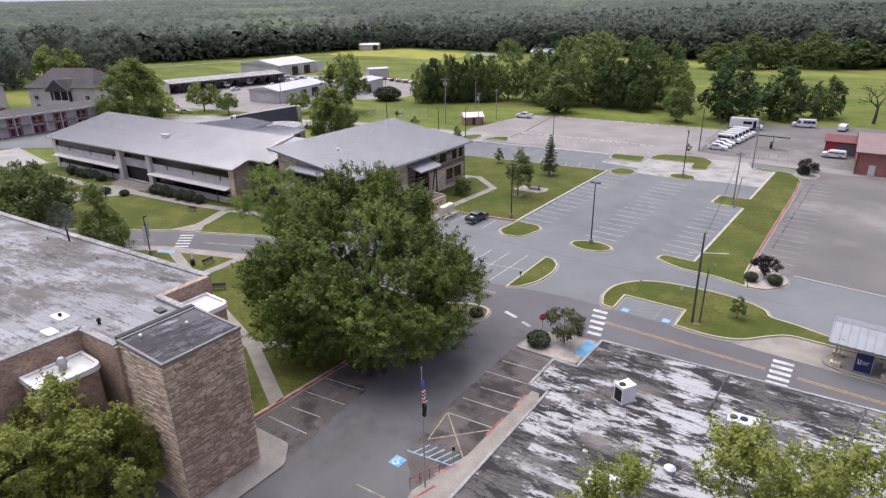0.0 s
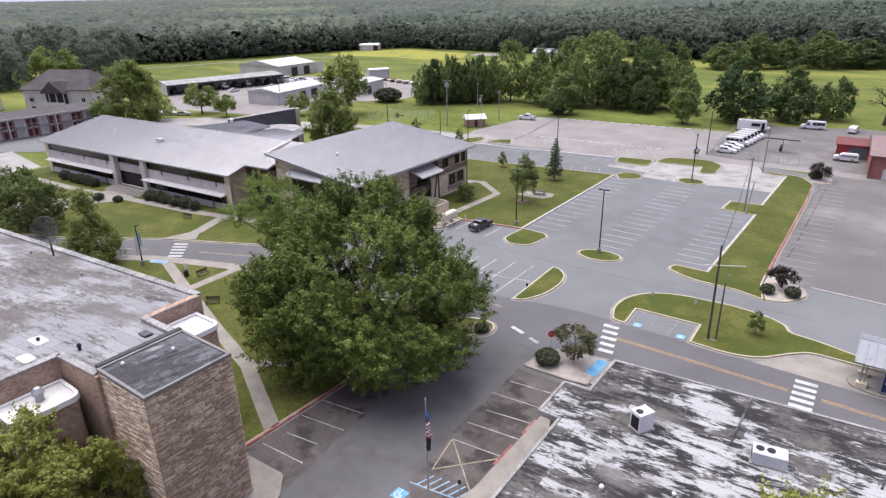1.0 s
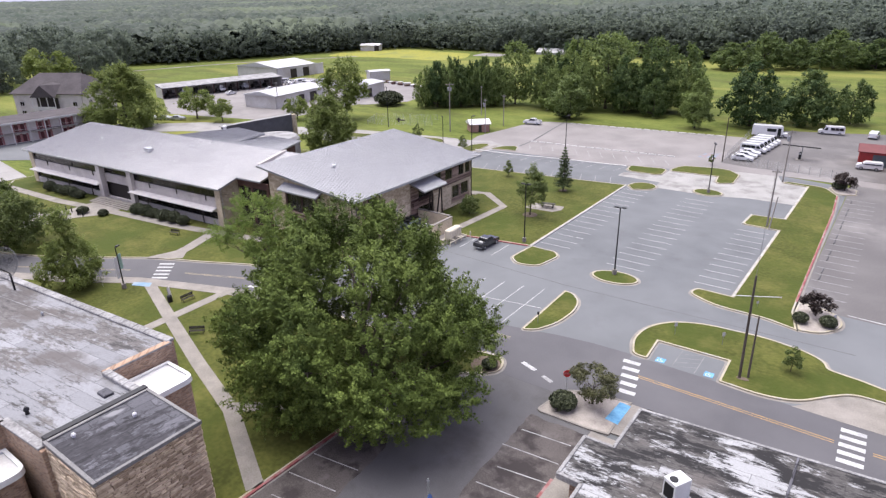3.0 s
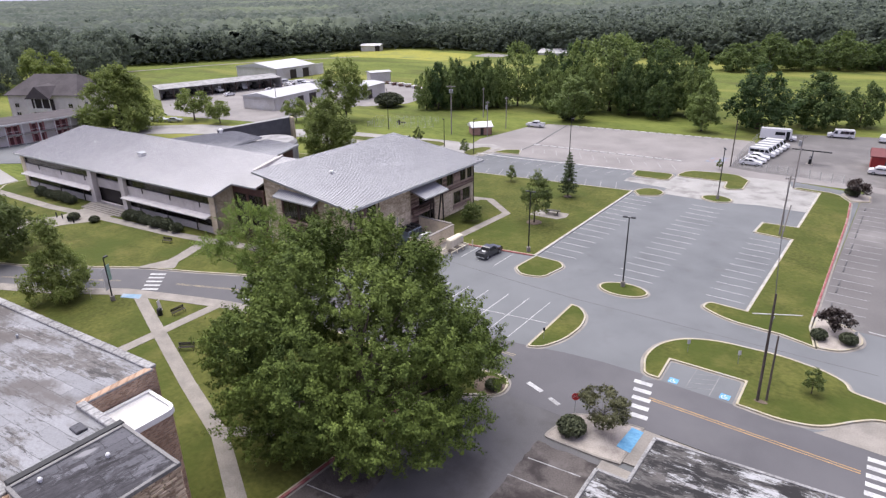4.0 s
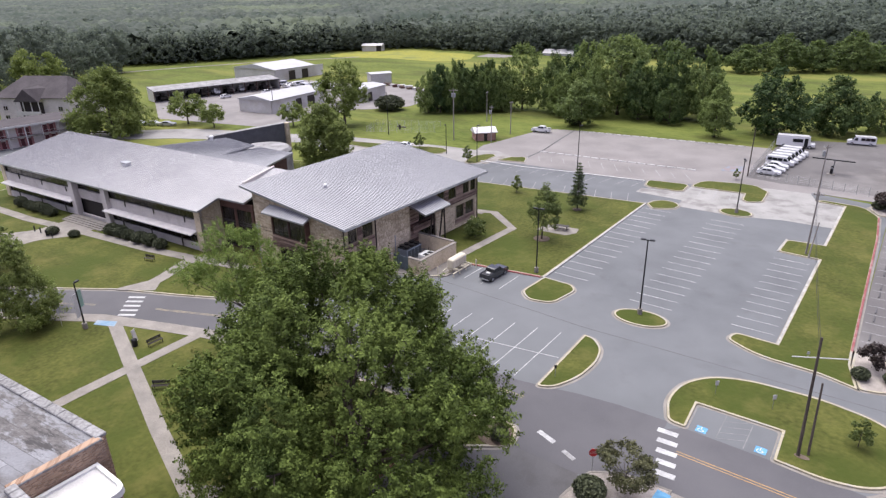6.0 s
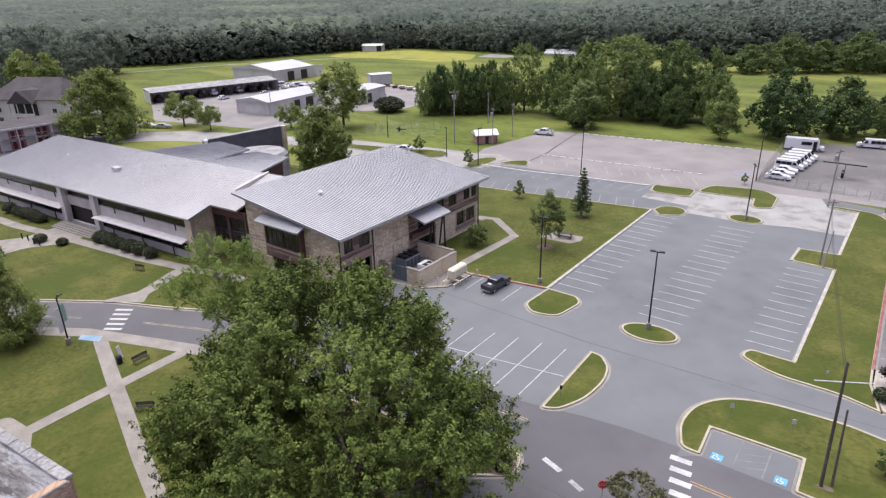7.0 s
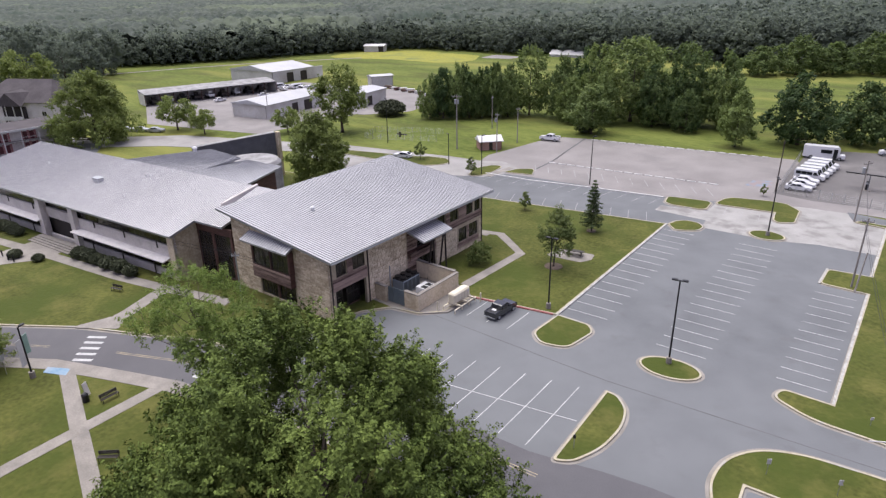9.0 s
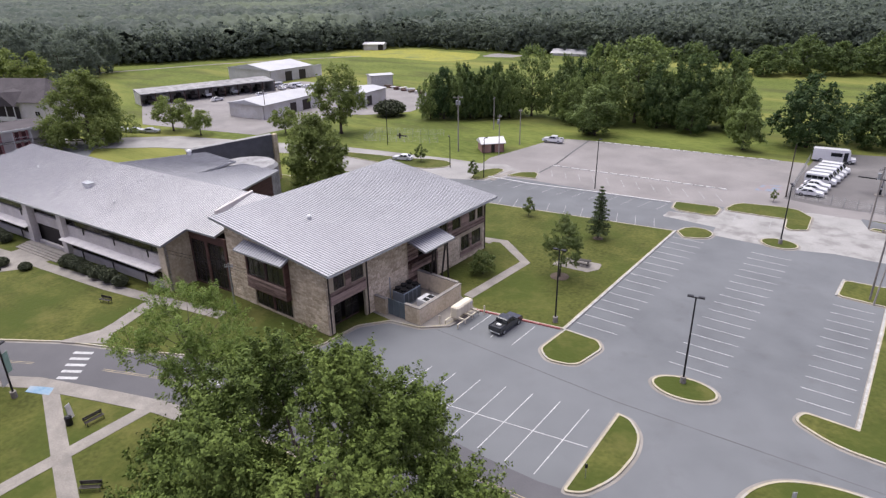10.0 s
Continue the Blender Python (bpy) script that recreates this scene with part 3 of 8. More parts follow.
def island(name, poly, label, round_=0.8, top=0.15, kerb=kerb_m, fill=grass_m, width=0.24, kerb_label="cream painted concrete kerb", gutter=0.18):
    """Turf inside a raised kerb."""
    rs = round_ if isinstance(round_, (list, tuple)) else [round_] * len(poly)
    p = fillet(poly, rs)
    q = fillet(inset(poly, width), [max(r - width, 0.02) if r > 0.01 else 0 for r in rs])
    e = tagged(Geo().prism(q, -0.2, top - 0.025).part(name, fill), label, "traffic island", kind="structure")
    Geo().ring(p, q, -0.2, top).part("kerb", kerb, e, kerb_label)
    if gutter:
        o = fillet(inset(poly, -gutter), [r + gutter if r > 0.01 else 0 for r in rs])
        Geo().ring(o, p, -0.2, 0.012).part("gutter", concrete_m, e, "grey concrete gutter")
    return e


def ellipse(cx, cy, a, b, n=28, turn=0.0):
    c, s = math.cos(turn), math.sin(turn)
    return [(cx + a * math.cos(t) * c - b * math.sin(t) * s, cy + a * math.cos(t) * s + b * math.sin(t) * c) for t in (2 * math.pi * k / n for k in range(n))]


# lawns bounded by kerbs
campus_lawn = island("campus_lawn", [(-11.2, -2.9), (0, -0.9), (0.2, 38.4), (-34.5, 32.8), (-60, 28.4), (-96, 20), (-128, 4), (-113, -24), (-113, -30), (-90, -46), (-88, -58), (-61.5, -47.0), (-52, -41.3), (-45.6, -37.2), (-37.3, -33.5), (-31, -30.4), (-24, -28.4), (-20.6, -20), (-20.4, -14.6), (-18, -11.4), (-14, -10.6), (-11.8, -8.4)],
                     "mown lawn round the college buildings", [0, 0, 0, 1, 4, 4, 6, 2, 2, 4, 4, 4, 4, 4, 4, 4, 3, 3, 2, 1, 1, 0.5])
front_lawn = island("front_lawn", [(-61, -54.2), (-48, -47.5), (-39.5, -42.2), (-31.4, -39.0), (-25.3, -36.8), (-15, -34.6), (-2, -33.6), (7, -33.2), (10.6, -30.9), (13.6, -30.6), (14.5, -33.6), (10.5, -36.4), (7.5, -40), (7.3, -51), (6.9, -62), (6.9, -84), (-90, -84), (-90, -66)],
                    "mown lawn under the large oak beside the stone hall", [2, 9, 9, 9, 9, 9, 9, 6, 3, 4, 4, 6, 8, 1, 0.5, 1, 1, 4], width=0.28)
island("grass_island", [(0.1, -0.75), (-0.3, -6.3), (1.5, -8.0), (4.7, -7.2), (5.6, -2.2), (4.3, -0.85)], "small grass island beside the parked pickup", [0, 2, 2, 2, 2, 1])
island("grass_island", ellipse(15.2, -4.5, 3.2, 2.0, turn=0.12), "oval grass island round the lamp post", 0)
island("grass_island", [(11.4, -12.1), (12.7, -12.2), (14.3, -13.8), (15.0, -16.5), (14.7, -20.5), (13.3, -23.5), (11.7, -24.3)], "half-round grass island at the end of a stall row", [0.1, 4, 6, 9, 9, 4, 0.4])
island("grass_island", [(0.4, 38.4), (0.9, 40.6), (2.2, 41.9), (4.3, 42.0), (5.8, 40.4), (5.6, 38.0), (4.0, 37.0), (2.2, 36.2)], "small grass island at the lot corner", [0.4, 1.5, 2, 2, 2, 2, 2, 0.4], width=0.2, gutter=0.2)
island("grass_island", ellipse(15.0, 42.0, 2.7, 2.1), "oval grass island round the far lamp post", 0)
island("grass_island", [(-4.7, 53.4), (-4.1, 49.6), (-2.6, 48.6), (2.6, 48.9), (3.5, 49.8), (3.3, 53.6), (2.4, 54.6)], "grass island by the concrete crossing", [0.8, 1.2, 1, 0.8, 0.6, 0.8, 1], width=0.2, gutter=0.2)
island("grass_island", [(3.8, 54.6), (4.4, 57.6), (5.5, 59.3), (12.0, 61.0), (14.6, 60.8), (17.2, 57.8), (17.6, 50.7), (15.2, 49.1), (14.2, 50.3), (13.7, 54.4), (4.4, 53.4)], "hooked grass island by the concrete crossing", [0.6, 1, 1.5, 3, 2, 1.5, 1, 0.8, 0.7, 0.4, 0.4], width=0.2, gutter=0.2)
island("grass_island", [(-95, 42.6), (-82.5, 46.1), (-73.7, 48.3), (-66.1, 49.8), (-61.6, 52.2), (-57.3, 53.0), (-54.4, 51.4), (-54.3, 48.4), (-57, 45.2), (-62, 43.6), (-70, 43.0), (-80, 42.6)], "long grass island of the rear driveway", [1, 9, 9, 9, 3, 3, 3, 3, 4, 6, 9, 4], width=0.18, gutter=0)
island("grass_island", [(-44.9, 44.4), (-46.0, 47.3), (-46.3, 51.1), (-44.6, 54.0), (-42.7, 54.4), (-41.9, 53.0), (-41.7, 49.3), (-42.0, 45.4), (-43.5, 44.0)], "small grass island beside the driveway mouth", [1, 2, 3, 2, 1, 1, 2, 1, 0.6], width=0.18, gutter=0)
island("grass_island", [(-39.8, 50.2), (-38.5, 54.2), (-35.6, 56.2), (-34.5, 54.9), (-33.2, 51.9)], "grass wedge at the corner of the old lot", [0.5, 1.5, 0.8, 1, 0.4], width=0.18, gutter=0)
east_strip = island("grass_strip", [(24.8, -3.6), (25.4, -1.6), (29.8, -1.7), (30.1, 27), (24.5, 27.2), (24.7, 33), (29.9, 33.5), (30.1, 56), (25.4, 56.5), (26, 57.8), (33, 57.4), (35.6, 52.6), (36.2, 41), (36.8, 1.2), (36.9, -2.0), (38.0, -6.6), (34.4, -5.6), (28.4, -5.5)], "long grass strip between two parking lots", [1.5, 1.0, 0, 0, 1, 1, 0, 0, 1, 1, 3, 3, 0, 0, 0, 0, 8, 8], width=0.25)
island("shrub_island", [(36.95, -2.2), (36.95, 1.4), (41.2, 0.6), (42.5, -2.8), (40.4, -5.9), (38.1, -6.5)], "gravel bed with shrubs and a plum tree", [0, 0, 4, 4, 4, 0.5], fill=gravel_m)
island("shrub_island", [(35.4, 53.4), (38.4, 54.6), (38.2, 58.8), (34.4, 59.4), (33.6, 57.6)], "gravel bed under a small plum tree", 0.9, fill=gravel_m)
island("grass_island", [(24.3, -22.1), (23.2, -19.0), (23.4, -15.6), (25.3, -12.6), (28.7, -10.9), (35.3, -10.3), (39.5, -11.0), (41.6, -12.2), (42.0, -13.6), (45, -14.0), (49.6, -15.2), (62, -15.4), (62, -16.8), (49, -17.2), (44.6, -17.2), (42.8, -18.9), (40.4, -21.6), (37.3, -22.4), (33.3, -22.2), (33.2, -17.7), (25.8, -17.9), (26.0, -22.1)], "broad grass island with utility poles and signs", [2, 6, 8, 9, 12, 12, 6, 2, 3, 8, 8, 0.4, 0.4, 8, 6, 8, 8, 8, 0.3, 0.3, 0.3, 0.3])
corner_bed = island("planting_bed", [(20.4, -36.9), (21.2, -32.4), (23.5, -31.0), (27.6, -30.6), (27.6, -36.4), (25.8, -36.7)], "gravel corner bed with shrubs beside the low hall", [0.6, 0.8, 1, 0, 0, 0.2], fill=gravel_m, kerb=concrete_m, kerb_label="weathered concrete kerb", gutter=0)

# pavements and paths
def path(name, centre, width, z, label, material=concrete_m):
    left, right = [], []
    for i, p in enumerate(centre):
        a, b = Vector(centre[max(i - 1, 0)]), Vector(centre[min(i + 1, len(centre) - 1)])
        d = (b - a).normalized()
        nrm = Vector((-d.y, d.x)) * width / 2
        left.append(tuple(Vector(p) + nrm))
        right.append(tuple(Vector(p) - nrm))
    return tagged(Geo().prism(left + right[::-1], -0.2, z).part(name, material), label, "path", kind="structure")


path("footpath", [(-40.6, 46.0), (-40.7, 50.0), (-40.2, 54.6)], 1.3, 0.05, "pale concrete walk between two grass islands")
path("footpath", [(-36.6, -42.6), (-26.2, -46.2), (-13.2, -50.6), (-3.5, -53.6), (6.9, -58.9)], 1.5, 0.150, "straight concrete footpath across the front lawn")
path("footpath", [(-25.2, -56), (-25.4, -52), (-25.8, -36.9)], 1.5, 0.154, "concrete footpath crossing the lawn to the road")
sheet("footpath", fillet([(-29, -55.0), (-25.0, -54.6), (-21.6, -56.2), (-19.2, -58.2), (-18.8, -61.4), (-32, -62.4)], [1, 1, 2, 1.5, 0.2, 0.2]), 0.157, concrete_m, "concrete landing behind the stone hall", "path")
path("footpath", [(-3.6, -53.2), (2, -49.0)], 1.4, 0.154, "short concrete footpath under the oak")
path("pavement", [(-62, -55), (-48, -48.1), (-39.6, -42.9), (-31.3, -39.7), (-25, -37.4), (-15, -35.2)], 1.9, 0.158, "concrete pavement along the campus road")
path("footpath", [(-112, -33.4), (-88, -31.6), (-76, -29.6), (-68, -28.5), (-56, -26.9), (-46, -24.9), (-41, -23.6), (-36, -22.6)], 1.8, 0.150, "concrete footpath along the college building")
path("footpath", [(-43.4, -35.2), (-44.4, -31.5), (-46.4, -26.6), (-45.6, -23.6)], 2.0, 0.154, "concrete footpath from the crosswalk to the entrance")
sheet("footpath", fillet([(-46.4, -37.9), (-45.0, -33.6), (-43.2, -32.6), (-41.2, -34.6)], 0.4), 0.157, concrete_m, "flared concrete landing at the crosswalk", "path")
path("footpath", [(-14.0, -0.6), (-13.4, 13.2), (-20.2, 18.3), (-23.4, 17.4)], 1.5, 0.150, "angled concrete footpath round the small lawn")
path("footpath", [(-21.6, 17.0), (-30, 17.6), (-40, 16.4)], 1.5, 0.154, "concrete footpath behind the college building")
sheet("paving_pad", fillet([(-10.0, 14.8), (-4.6, 15.2), (-3.6, 17.0), (-4.0, 19.0), (-9.4, 18.3)], 0.5), 0.152, concrete_m, "concrete pad under a picnic table", "pavement")
sheet("utility_pad", [(-21.4, -11.0), (-18.2, -11.2), (-13.9, -10.5), (-11.3, -8.2), (-10.6, -3.1), (-14.8, -1.0), (-21.4, -1.0)], 0.146, concrete_m, "concrete pad round the plant enclosure", "pavement")
sheet("entrance_plaza", fillet([(-81.6, -26.3), (-72.6, -25.6), (-72.2, -31.0), (-75.2, -35.4), (-75.4, -38.8), (-77.5, -43.5), (-86, -46), (-88, -40), (-82.8, -36.6), (-80.6, -33.2)], [0, 0, 1, 3, 3, 2, 1, 1, 3, 2]), 0.158, concrete_m, "concrete plaza before the entrance steps", "pavement")
sheet("pavement", fillet([(6.2, -62.6), (12.4, -62.3), (14.2, -64.2), (14.2, -188), (6.2, -188)], [0, 0.6, 1.4, 0, 0]), 0.16, concrete_m, "concrete pavement at the foot of the stone hall", "pavement")
sheet("pavement", [(26.1, -36.8), (29.9, -36.8), (29.9, -190), (26.6, -190), (26.4, -66), (24.8, -60.5), (26.1, -54.5)], 0.15, concrete_m, "concrete pavement along the low hall", "pavement")
sheet("pavement", [(27.6, -30.9), (130, -30.4), (130, -33.4), (54, -33.8), (27.6, -36.0)], 0.152, concrete_m, "concrete pavement beside the road", "pavement")
sheet("bus_bay", [(40.4, -22.0), (42.9, -19.1), (44.8, -17.4), (49, -17.2), (62, -17), (130, -17), (130, -22.4), (40, -22.4)], 0.006, concrete_m, "pale concrete bus bay", "pavement")
island("shelter_island", [(48.2, -20.2), (49.2, -18.4), (62, -18.2), (62, -22.2), (50.6, -22.2), (48.6, -21.6)], "raised concrete platform under the bus shelter", [1, 1, 0.2, 0.2, 1, 1], fill=concrete_m, kerb=concrete_m, kerb_label="worn concrete kerb", gutter=0)

flower_m = mat("wildflower_meadow", (0.14, 0.15, 0.02), (0.27, 0.25, 0.03), 0.95, 0.8, 0.05, 0.6, 0.15, third=(0.11, 0.13, 0.03), third_scale=0.05, third_cut=(0.5, 0.65))
sheet("wildflower_strip", fillet([(-262, 205), (-272, 246), (-230, 262), (-185, 258), (-172, 232), (-182, 214), (-215, 216)], 12), -0.045, flower_m, "yellow flowering strip of the field", "ground")
path("farm_track", [(-318, 70), (-297, 99), (-288, 127), (-276, 157), (-256, 189), (-240, 214)], 2.6, -0.03, "pale dirt track across the field", old_asphalt_m)
sheet("bare_patch", fillet([(-178, 246), (-160, 250), (-158, 262), (-180, 266)], 4), -0.03, old_asphalt_m, "pale bare earth at the field's edge", "ground")
sheet("gravel_yard", fillet([(-157, 122), (-140, 132), (-110, 122), (-104, 96), (-114, 82), (-128, 90)], 4), -0.01, old_asphalt_m, "pale gravel yard behind the workshops", "yard")

# ---- road markings and painted kerbs ----
LINE = {}


def mark(parent, name, a, b, width, material, z=0.012):
    """A painted stripe from a to b, as a child of its road."""
    a, b = Vector(a), Vector(b)
    key = (round((b - a).length, 1), width, material.name)
    if key not in LINE:
        L = (b - a).length / 2
        LINE[key] = Geo().box(-L, -width / 2, -0.004, L, width / 2, 0.0).mesh(name, material)
    ob = new(name, LINE[key])
    ob.parent = parent
    m = (a + b) / 2
    ob.matrix_basis = pose(m.x, m.y, z, 0, 0, math.degrees(math.atan2(b.y - a.y, b.x - a.x)))
    return ob


W = 0.09
for k in range(16):                                   # middle row
    y = -0.4 + 2.44 * k
    mark(main_lot, "stall_line", (12.3, y), (17.7, y + 0.1), W, white_paint_m)
for k in range(11):                                   # row along the grass strip
    y = 0.3 + 2.41 * k
    mark(main_lot, "stall_line", (24.5, y), (29.1, y + 0.1), W, white_paint_m)
for k in range(15):                                   # row along the lawn
    y = 1.6 + 2.44 * k
    mark(main_lot, "stall_line", (0.4, y), (5.5, y + 0.1), W, white_paint_m)
for k in range(7):                                    # double row before the junction
    x = 8.9 - 2.8 * k
    mark(main_lot, "stall_line", (x, -23.8 - 0.05 * k), (x, -13.1 - 0.5 * k), W, white_paint_m)
mark(main_lot, "centre_line", (11.1, -18.1), (-10.4, -21.9), W, white_paint_m, 0.016)
for x in (-8.9, -6.0, -3.1):
    mark(main_lot, "stall_line", (x - 0.1, -7.3), (x, -2.2), W, white_paint_m)
for k in range(13):                                   # two rows of the strip lot
    x = -3.0 - 3.1 * k
    y = 37.9 + 0.165 * (x + 0.6)
    mark(main_lot, "stall_line", (x - 1.8, y + 5.0), (x, y), W, faded_paint_m)
    y2 = 52.2 + 0.12 * (x + 4)
    mark(main_lot, "stall_line", (x - 3.2, y2 - 5.2), (x - 2.4, y2 - 0.2), W, faded_paint_m)
for k in range(-2, 11):
    x = -3.8 - 3.05 * k
    mark(north_lot, "stall_line", (x, 57.9 + 0.09 * x + 0.2), (x - 2.4, 62.3 + 0.09 * x), 0.12, faded_paint_m, 0.02)
for k in range(18):                                   # wheel stops along the far edges
    for x, y in ((-36.2 + 2.36 * k, 89.9 + 0.29 * k),) + (((-34.4 + 2.16 * k, 63.2 + 0.19 * k),) if k < 17 else ()):
        key = ("stop",)
        if key not in LINE:
            LINE[key] = Geo().box(-0.85, -0.13, 0, 0.85, 0.13, 0.14, 0.03).mesh("wheel_stop", trim_white_m)
        ob = new("wheel_stop", LINE[key])
        ob.matrix_basis = pose(x, y, 0.003, 0, 0, 7)
        tagged(ob, "pale concrete wheel stop on the old asphalt", "wheel stop", "wheel stops of the far lot")
for k in range(19):                                   # stops along the red kerb
    y = 3.2 + 2.6 * k
    mark(east_lot, "stall_line", (37.2, y + 1.3), (41.8, y + 1.4), W, faded_paint_m)
    if k % 3 != 2:
        ob = new("wheel_stop", LINE.setdefault(("dark",), Geo().box(-0.09, -0.8, 0, 0.09, 0.8, 0.12, 0.03).mesh("wheel_stop", front_asphalt_m)))
        ob.matrix_basis = pose(38.0, y, 0.003)
        tagged(ob, "dark worn wheel stop before the red kerb", "wheel stop", "wheel stops of the east lot")
mark(east_lot, "edge_line", (42.3, 0.9), (75, -0.3), 0.16, white_paint_m)
# road lines
for y in (-25.68, -26.0):
    mark(main_lot, "centre_line", (26.3, y), (43.9, y), 0.08, yellow_paint_m)
    mark(main_lot, "centre_line", (46.8, y), (80, y), 0.08, yellow_paint_m)
for k in range(5):                                    # crosswalks
    y = -23.7 - 1.36 * k
    mark(main_lot, "crosswalk_bar", (24.0 + 0.42 * k, y), (25.8 + 0.36 * k, y + 0.12), 0.62, white_paint_m)
    mark(main_lot, "crosswalk_bar", (44.2 + 0.03 * k, -23.6 - 1.15 * k), (46.2 + 0.03 * k, -23.5 - 1.15 * k), 0.58, white_paint_m)
    a = Vector((-41.6, -37.0)).lerp(Vector((-37.9, -40.4)), k / 4)
    mark(west_road, "crosswalk_bar", a - Vector((0.95, 0.62)), a + Vector((0.95, 0.62)), 0.46, white_paint_m)
    b = Vector((-25.6, -28.9)).lerp(Vector((-23.9, -34.6)), k / 4)
    mark(west_road, "crosswalk_bar", b - Vector((1.1, 0.3)), b + Vector((1.1, 0.3)), 0.5, white_paint_m)
for off in (0.13, -0.13):
    d = Vector((0.5, -0.85)) * off
    for a, b in (((-60, -50.6), (-44.0, -41.3)), ((-36.4, -37.4), (-27.5, -33.6))):
        mark(west_road, "centre_line", Vector(a) + d, Vector(b) + d, 0.1, faded_yellow_m)
for x in (6.2, 9.0, 11.8):
    mark(crossing_slab, "stall_line", (x, 52.4), (x + 0.5, 48.4), 0.09, faded_paint_m, 0.014)
mark(main_lot, "stop_line", (15.3, -30.2), (17.2, -30.8), 0.5, white_paint_m)
mark(main_lot, "stop_line", (18.3, -31.3), (19.6, -31.8), 0.45, faded_paint_m)
mark(main_lot, "centre_line", (3.0, -27.0), (11.6, -26.4), 0.1, faded_yellow_m)
mark(main_lot, "centre_line", (3.0, -27.3), (11.6, -26.7), 0.1, faded_yellow_m)
# front drive stalls
for a, b in (((7.8, -60.7), (12.6, -60.4)), ((8.4, -58.5), (11.9, -58.0)), ((7.6, -56.0), (12.4, -55.3)), ((7.6, -53.2), (12.2, -52.5)),
             ((20.4, -42.7), (25.6, -42.2)), ((21.5, -45.4), (26.1, -44.7)), ((21.0, -47.9), (26.0, -47.3)), ((20.8, -40.0), (25.4, -39.5)), ((21.2, -50.6), (25.9, -50.1))):
    mark(front_road, "stall_line", a, b, 0.11, faded_paint_m, 0.015)
for a, b in (((21.2, -50.6), (25.9, -54.9)), ((22.0, -54.7), (25.9, -50.4)), ((21.2, -50.7), (22.0, -54.6)), ((20.6, -62.4), (23.5, -62.2))):
    mark(front_road, "hatch_line", a, b, 0.12, faded_yellow_m, 0.018)
for k in range(6):
    mark(front_road, "hatch_line", (22.0 + 0.7 * k, -56.9 + 0.12 * k), (22.6 + 0.7 * k, -55.2 + 0.12 * k), 0.14, pale_blue_m, 0.018)
mark(front_road, "hatch_line", (21.4, -56.9), (26.0, -56.2), 0.13, pale_blue_m, 0.02)
# tarred crack across the lot
for a, b in (((-35.1, 56.4), (-35.3, 65.1)), ((-35.3, 65.1), (-37.2, 76.9)), ((-37.2, 76.9), (-39.1, 90.4))):
    mark(north_lot, "tar_seam", a, b, 0.5, front_asphalt_m, 0.008)
mark(main_lot, "tar_seam", (-14, -9.5), (10.5, -10.4), 0.1, front_asphalt_m, 0.005)
mark(main_lot, "tar_seam", (10.5, -10.4), (44, -8.8), 0.09, front_asphalt_m, 0.005)
# disabled-parking bays: grey slab edge, wheelchair signs
for a, b in (((26.0, -22.0), (26.0, -18.0)), ((33.2, -22.0), (33.2, -17.9)), ((28.6, -22), (28.6, -18.1)), ((30.9, -22), (30.9, -18.1))):
    mark(main_lot, "stall_line", a, b, 0.1, ghost_paint_m, 0.013)
for k in range(4):
    mark(main_lot, "hatch_line", (28.7, -21.9 + 0.95 * k), (30.8, -20.9 + 0.95 * k), 0.09, ghost_paint_m, 0.013)


def wheelchair_sign(parent, x, y, s, turn=0.0, backing=blue_paint_m):
    base = Geo(pose(x, y, 0.012, 0, 0, turn)).box(-0.62 * s, -0.62 * s, 0, 0.62 * s, 0.62 * s, 0.004).part("pavement_symbol", backing, parent, "blue painted wheelchair symbol")
    sg = Geo(pose(x, y, 0.018, 0, 0, turn))
    for k in range(9):
        t0, t1 = radians(120 + 27 * k), radians(120 + 27 * (k + 1))
        sg.add([(-0.05 * s + r * s * math.cos(t), -0.12 * s + r * s * math.sin(t), 0) for r, t in ((0.3, t0), (0.3, t1), (0.4, t1), (0.4, t0))], [(0, 1, 2, 3)])
    sg.box(-0.1 * s, -0.1 * s, 0, 0.0, 0.3 * s, 0.003).box(-0.1 * s, -0.12 * s, 0, 0.25 * s, -0.02 * s, 0.003).box(0.18 * s, -0.4 * s, 0, 0.27 * s, -0.02 * s, 0.003)
    sg.prism(ellipse(-0.05 * s, 0.42 * s, 0.09 * s, 0.09 * s, 10), 0, 0.003)
    sg.part("wheelchair_outline", trim_white_m, base)


wheelchair_sign(main_lot, 27.25, -21.5, 0.75)
wheelchair_sign(main_lot, 32.2, -21.4, 0.75)
wheelchair_sign(front_road, 21.6, -58.4, 0.9)
for name, poly in (("painted_ramp", [(26.4, -34.4), (27.7, -34.6), (27.7, -31.3), (26.6, -31.2)]),):
    Geo().prism(poly, 0.0, 0.156).part(name, blue_paint_m, corner_bed, "blue painted kerb ramp")
Geo().prism([(-39.3, -43.4), (-36.9, -42.1), (-36.0, -43.0), (-38.6, -44.2)], 0.0, 0.162).part("painted_ramp", pale_blue_m, front_lawn, "faded blue painted kerb ramp")
Geo().prism([(5.4, 69.2), (10.1, 69.9), (9.3, 75.0), (6.0, 73.8)], 0.0, 0.016).part("painted_bay", worn_blue_m, north_lot, "faded blue painted bay")


def kerb_paint(parent, points, material, label, width=0.27, top=0.158):
    for a, b in zip(points, points[1:]):
        a, b = Vector(a), Vector(b)
        L = (b - a).length / 2 + 0.02
        m = (a + b) / 2
        Geo(pose(m.x, m.y, 0, 0, 0, math.degrees(math.atan2(b.y - a.y, b.x - a.x)))).box(-L, -width / 2, 0, L, width / 2, top, 0.02).part("painted_kerb", material, parent, label)


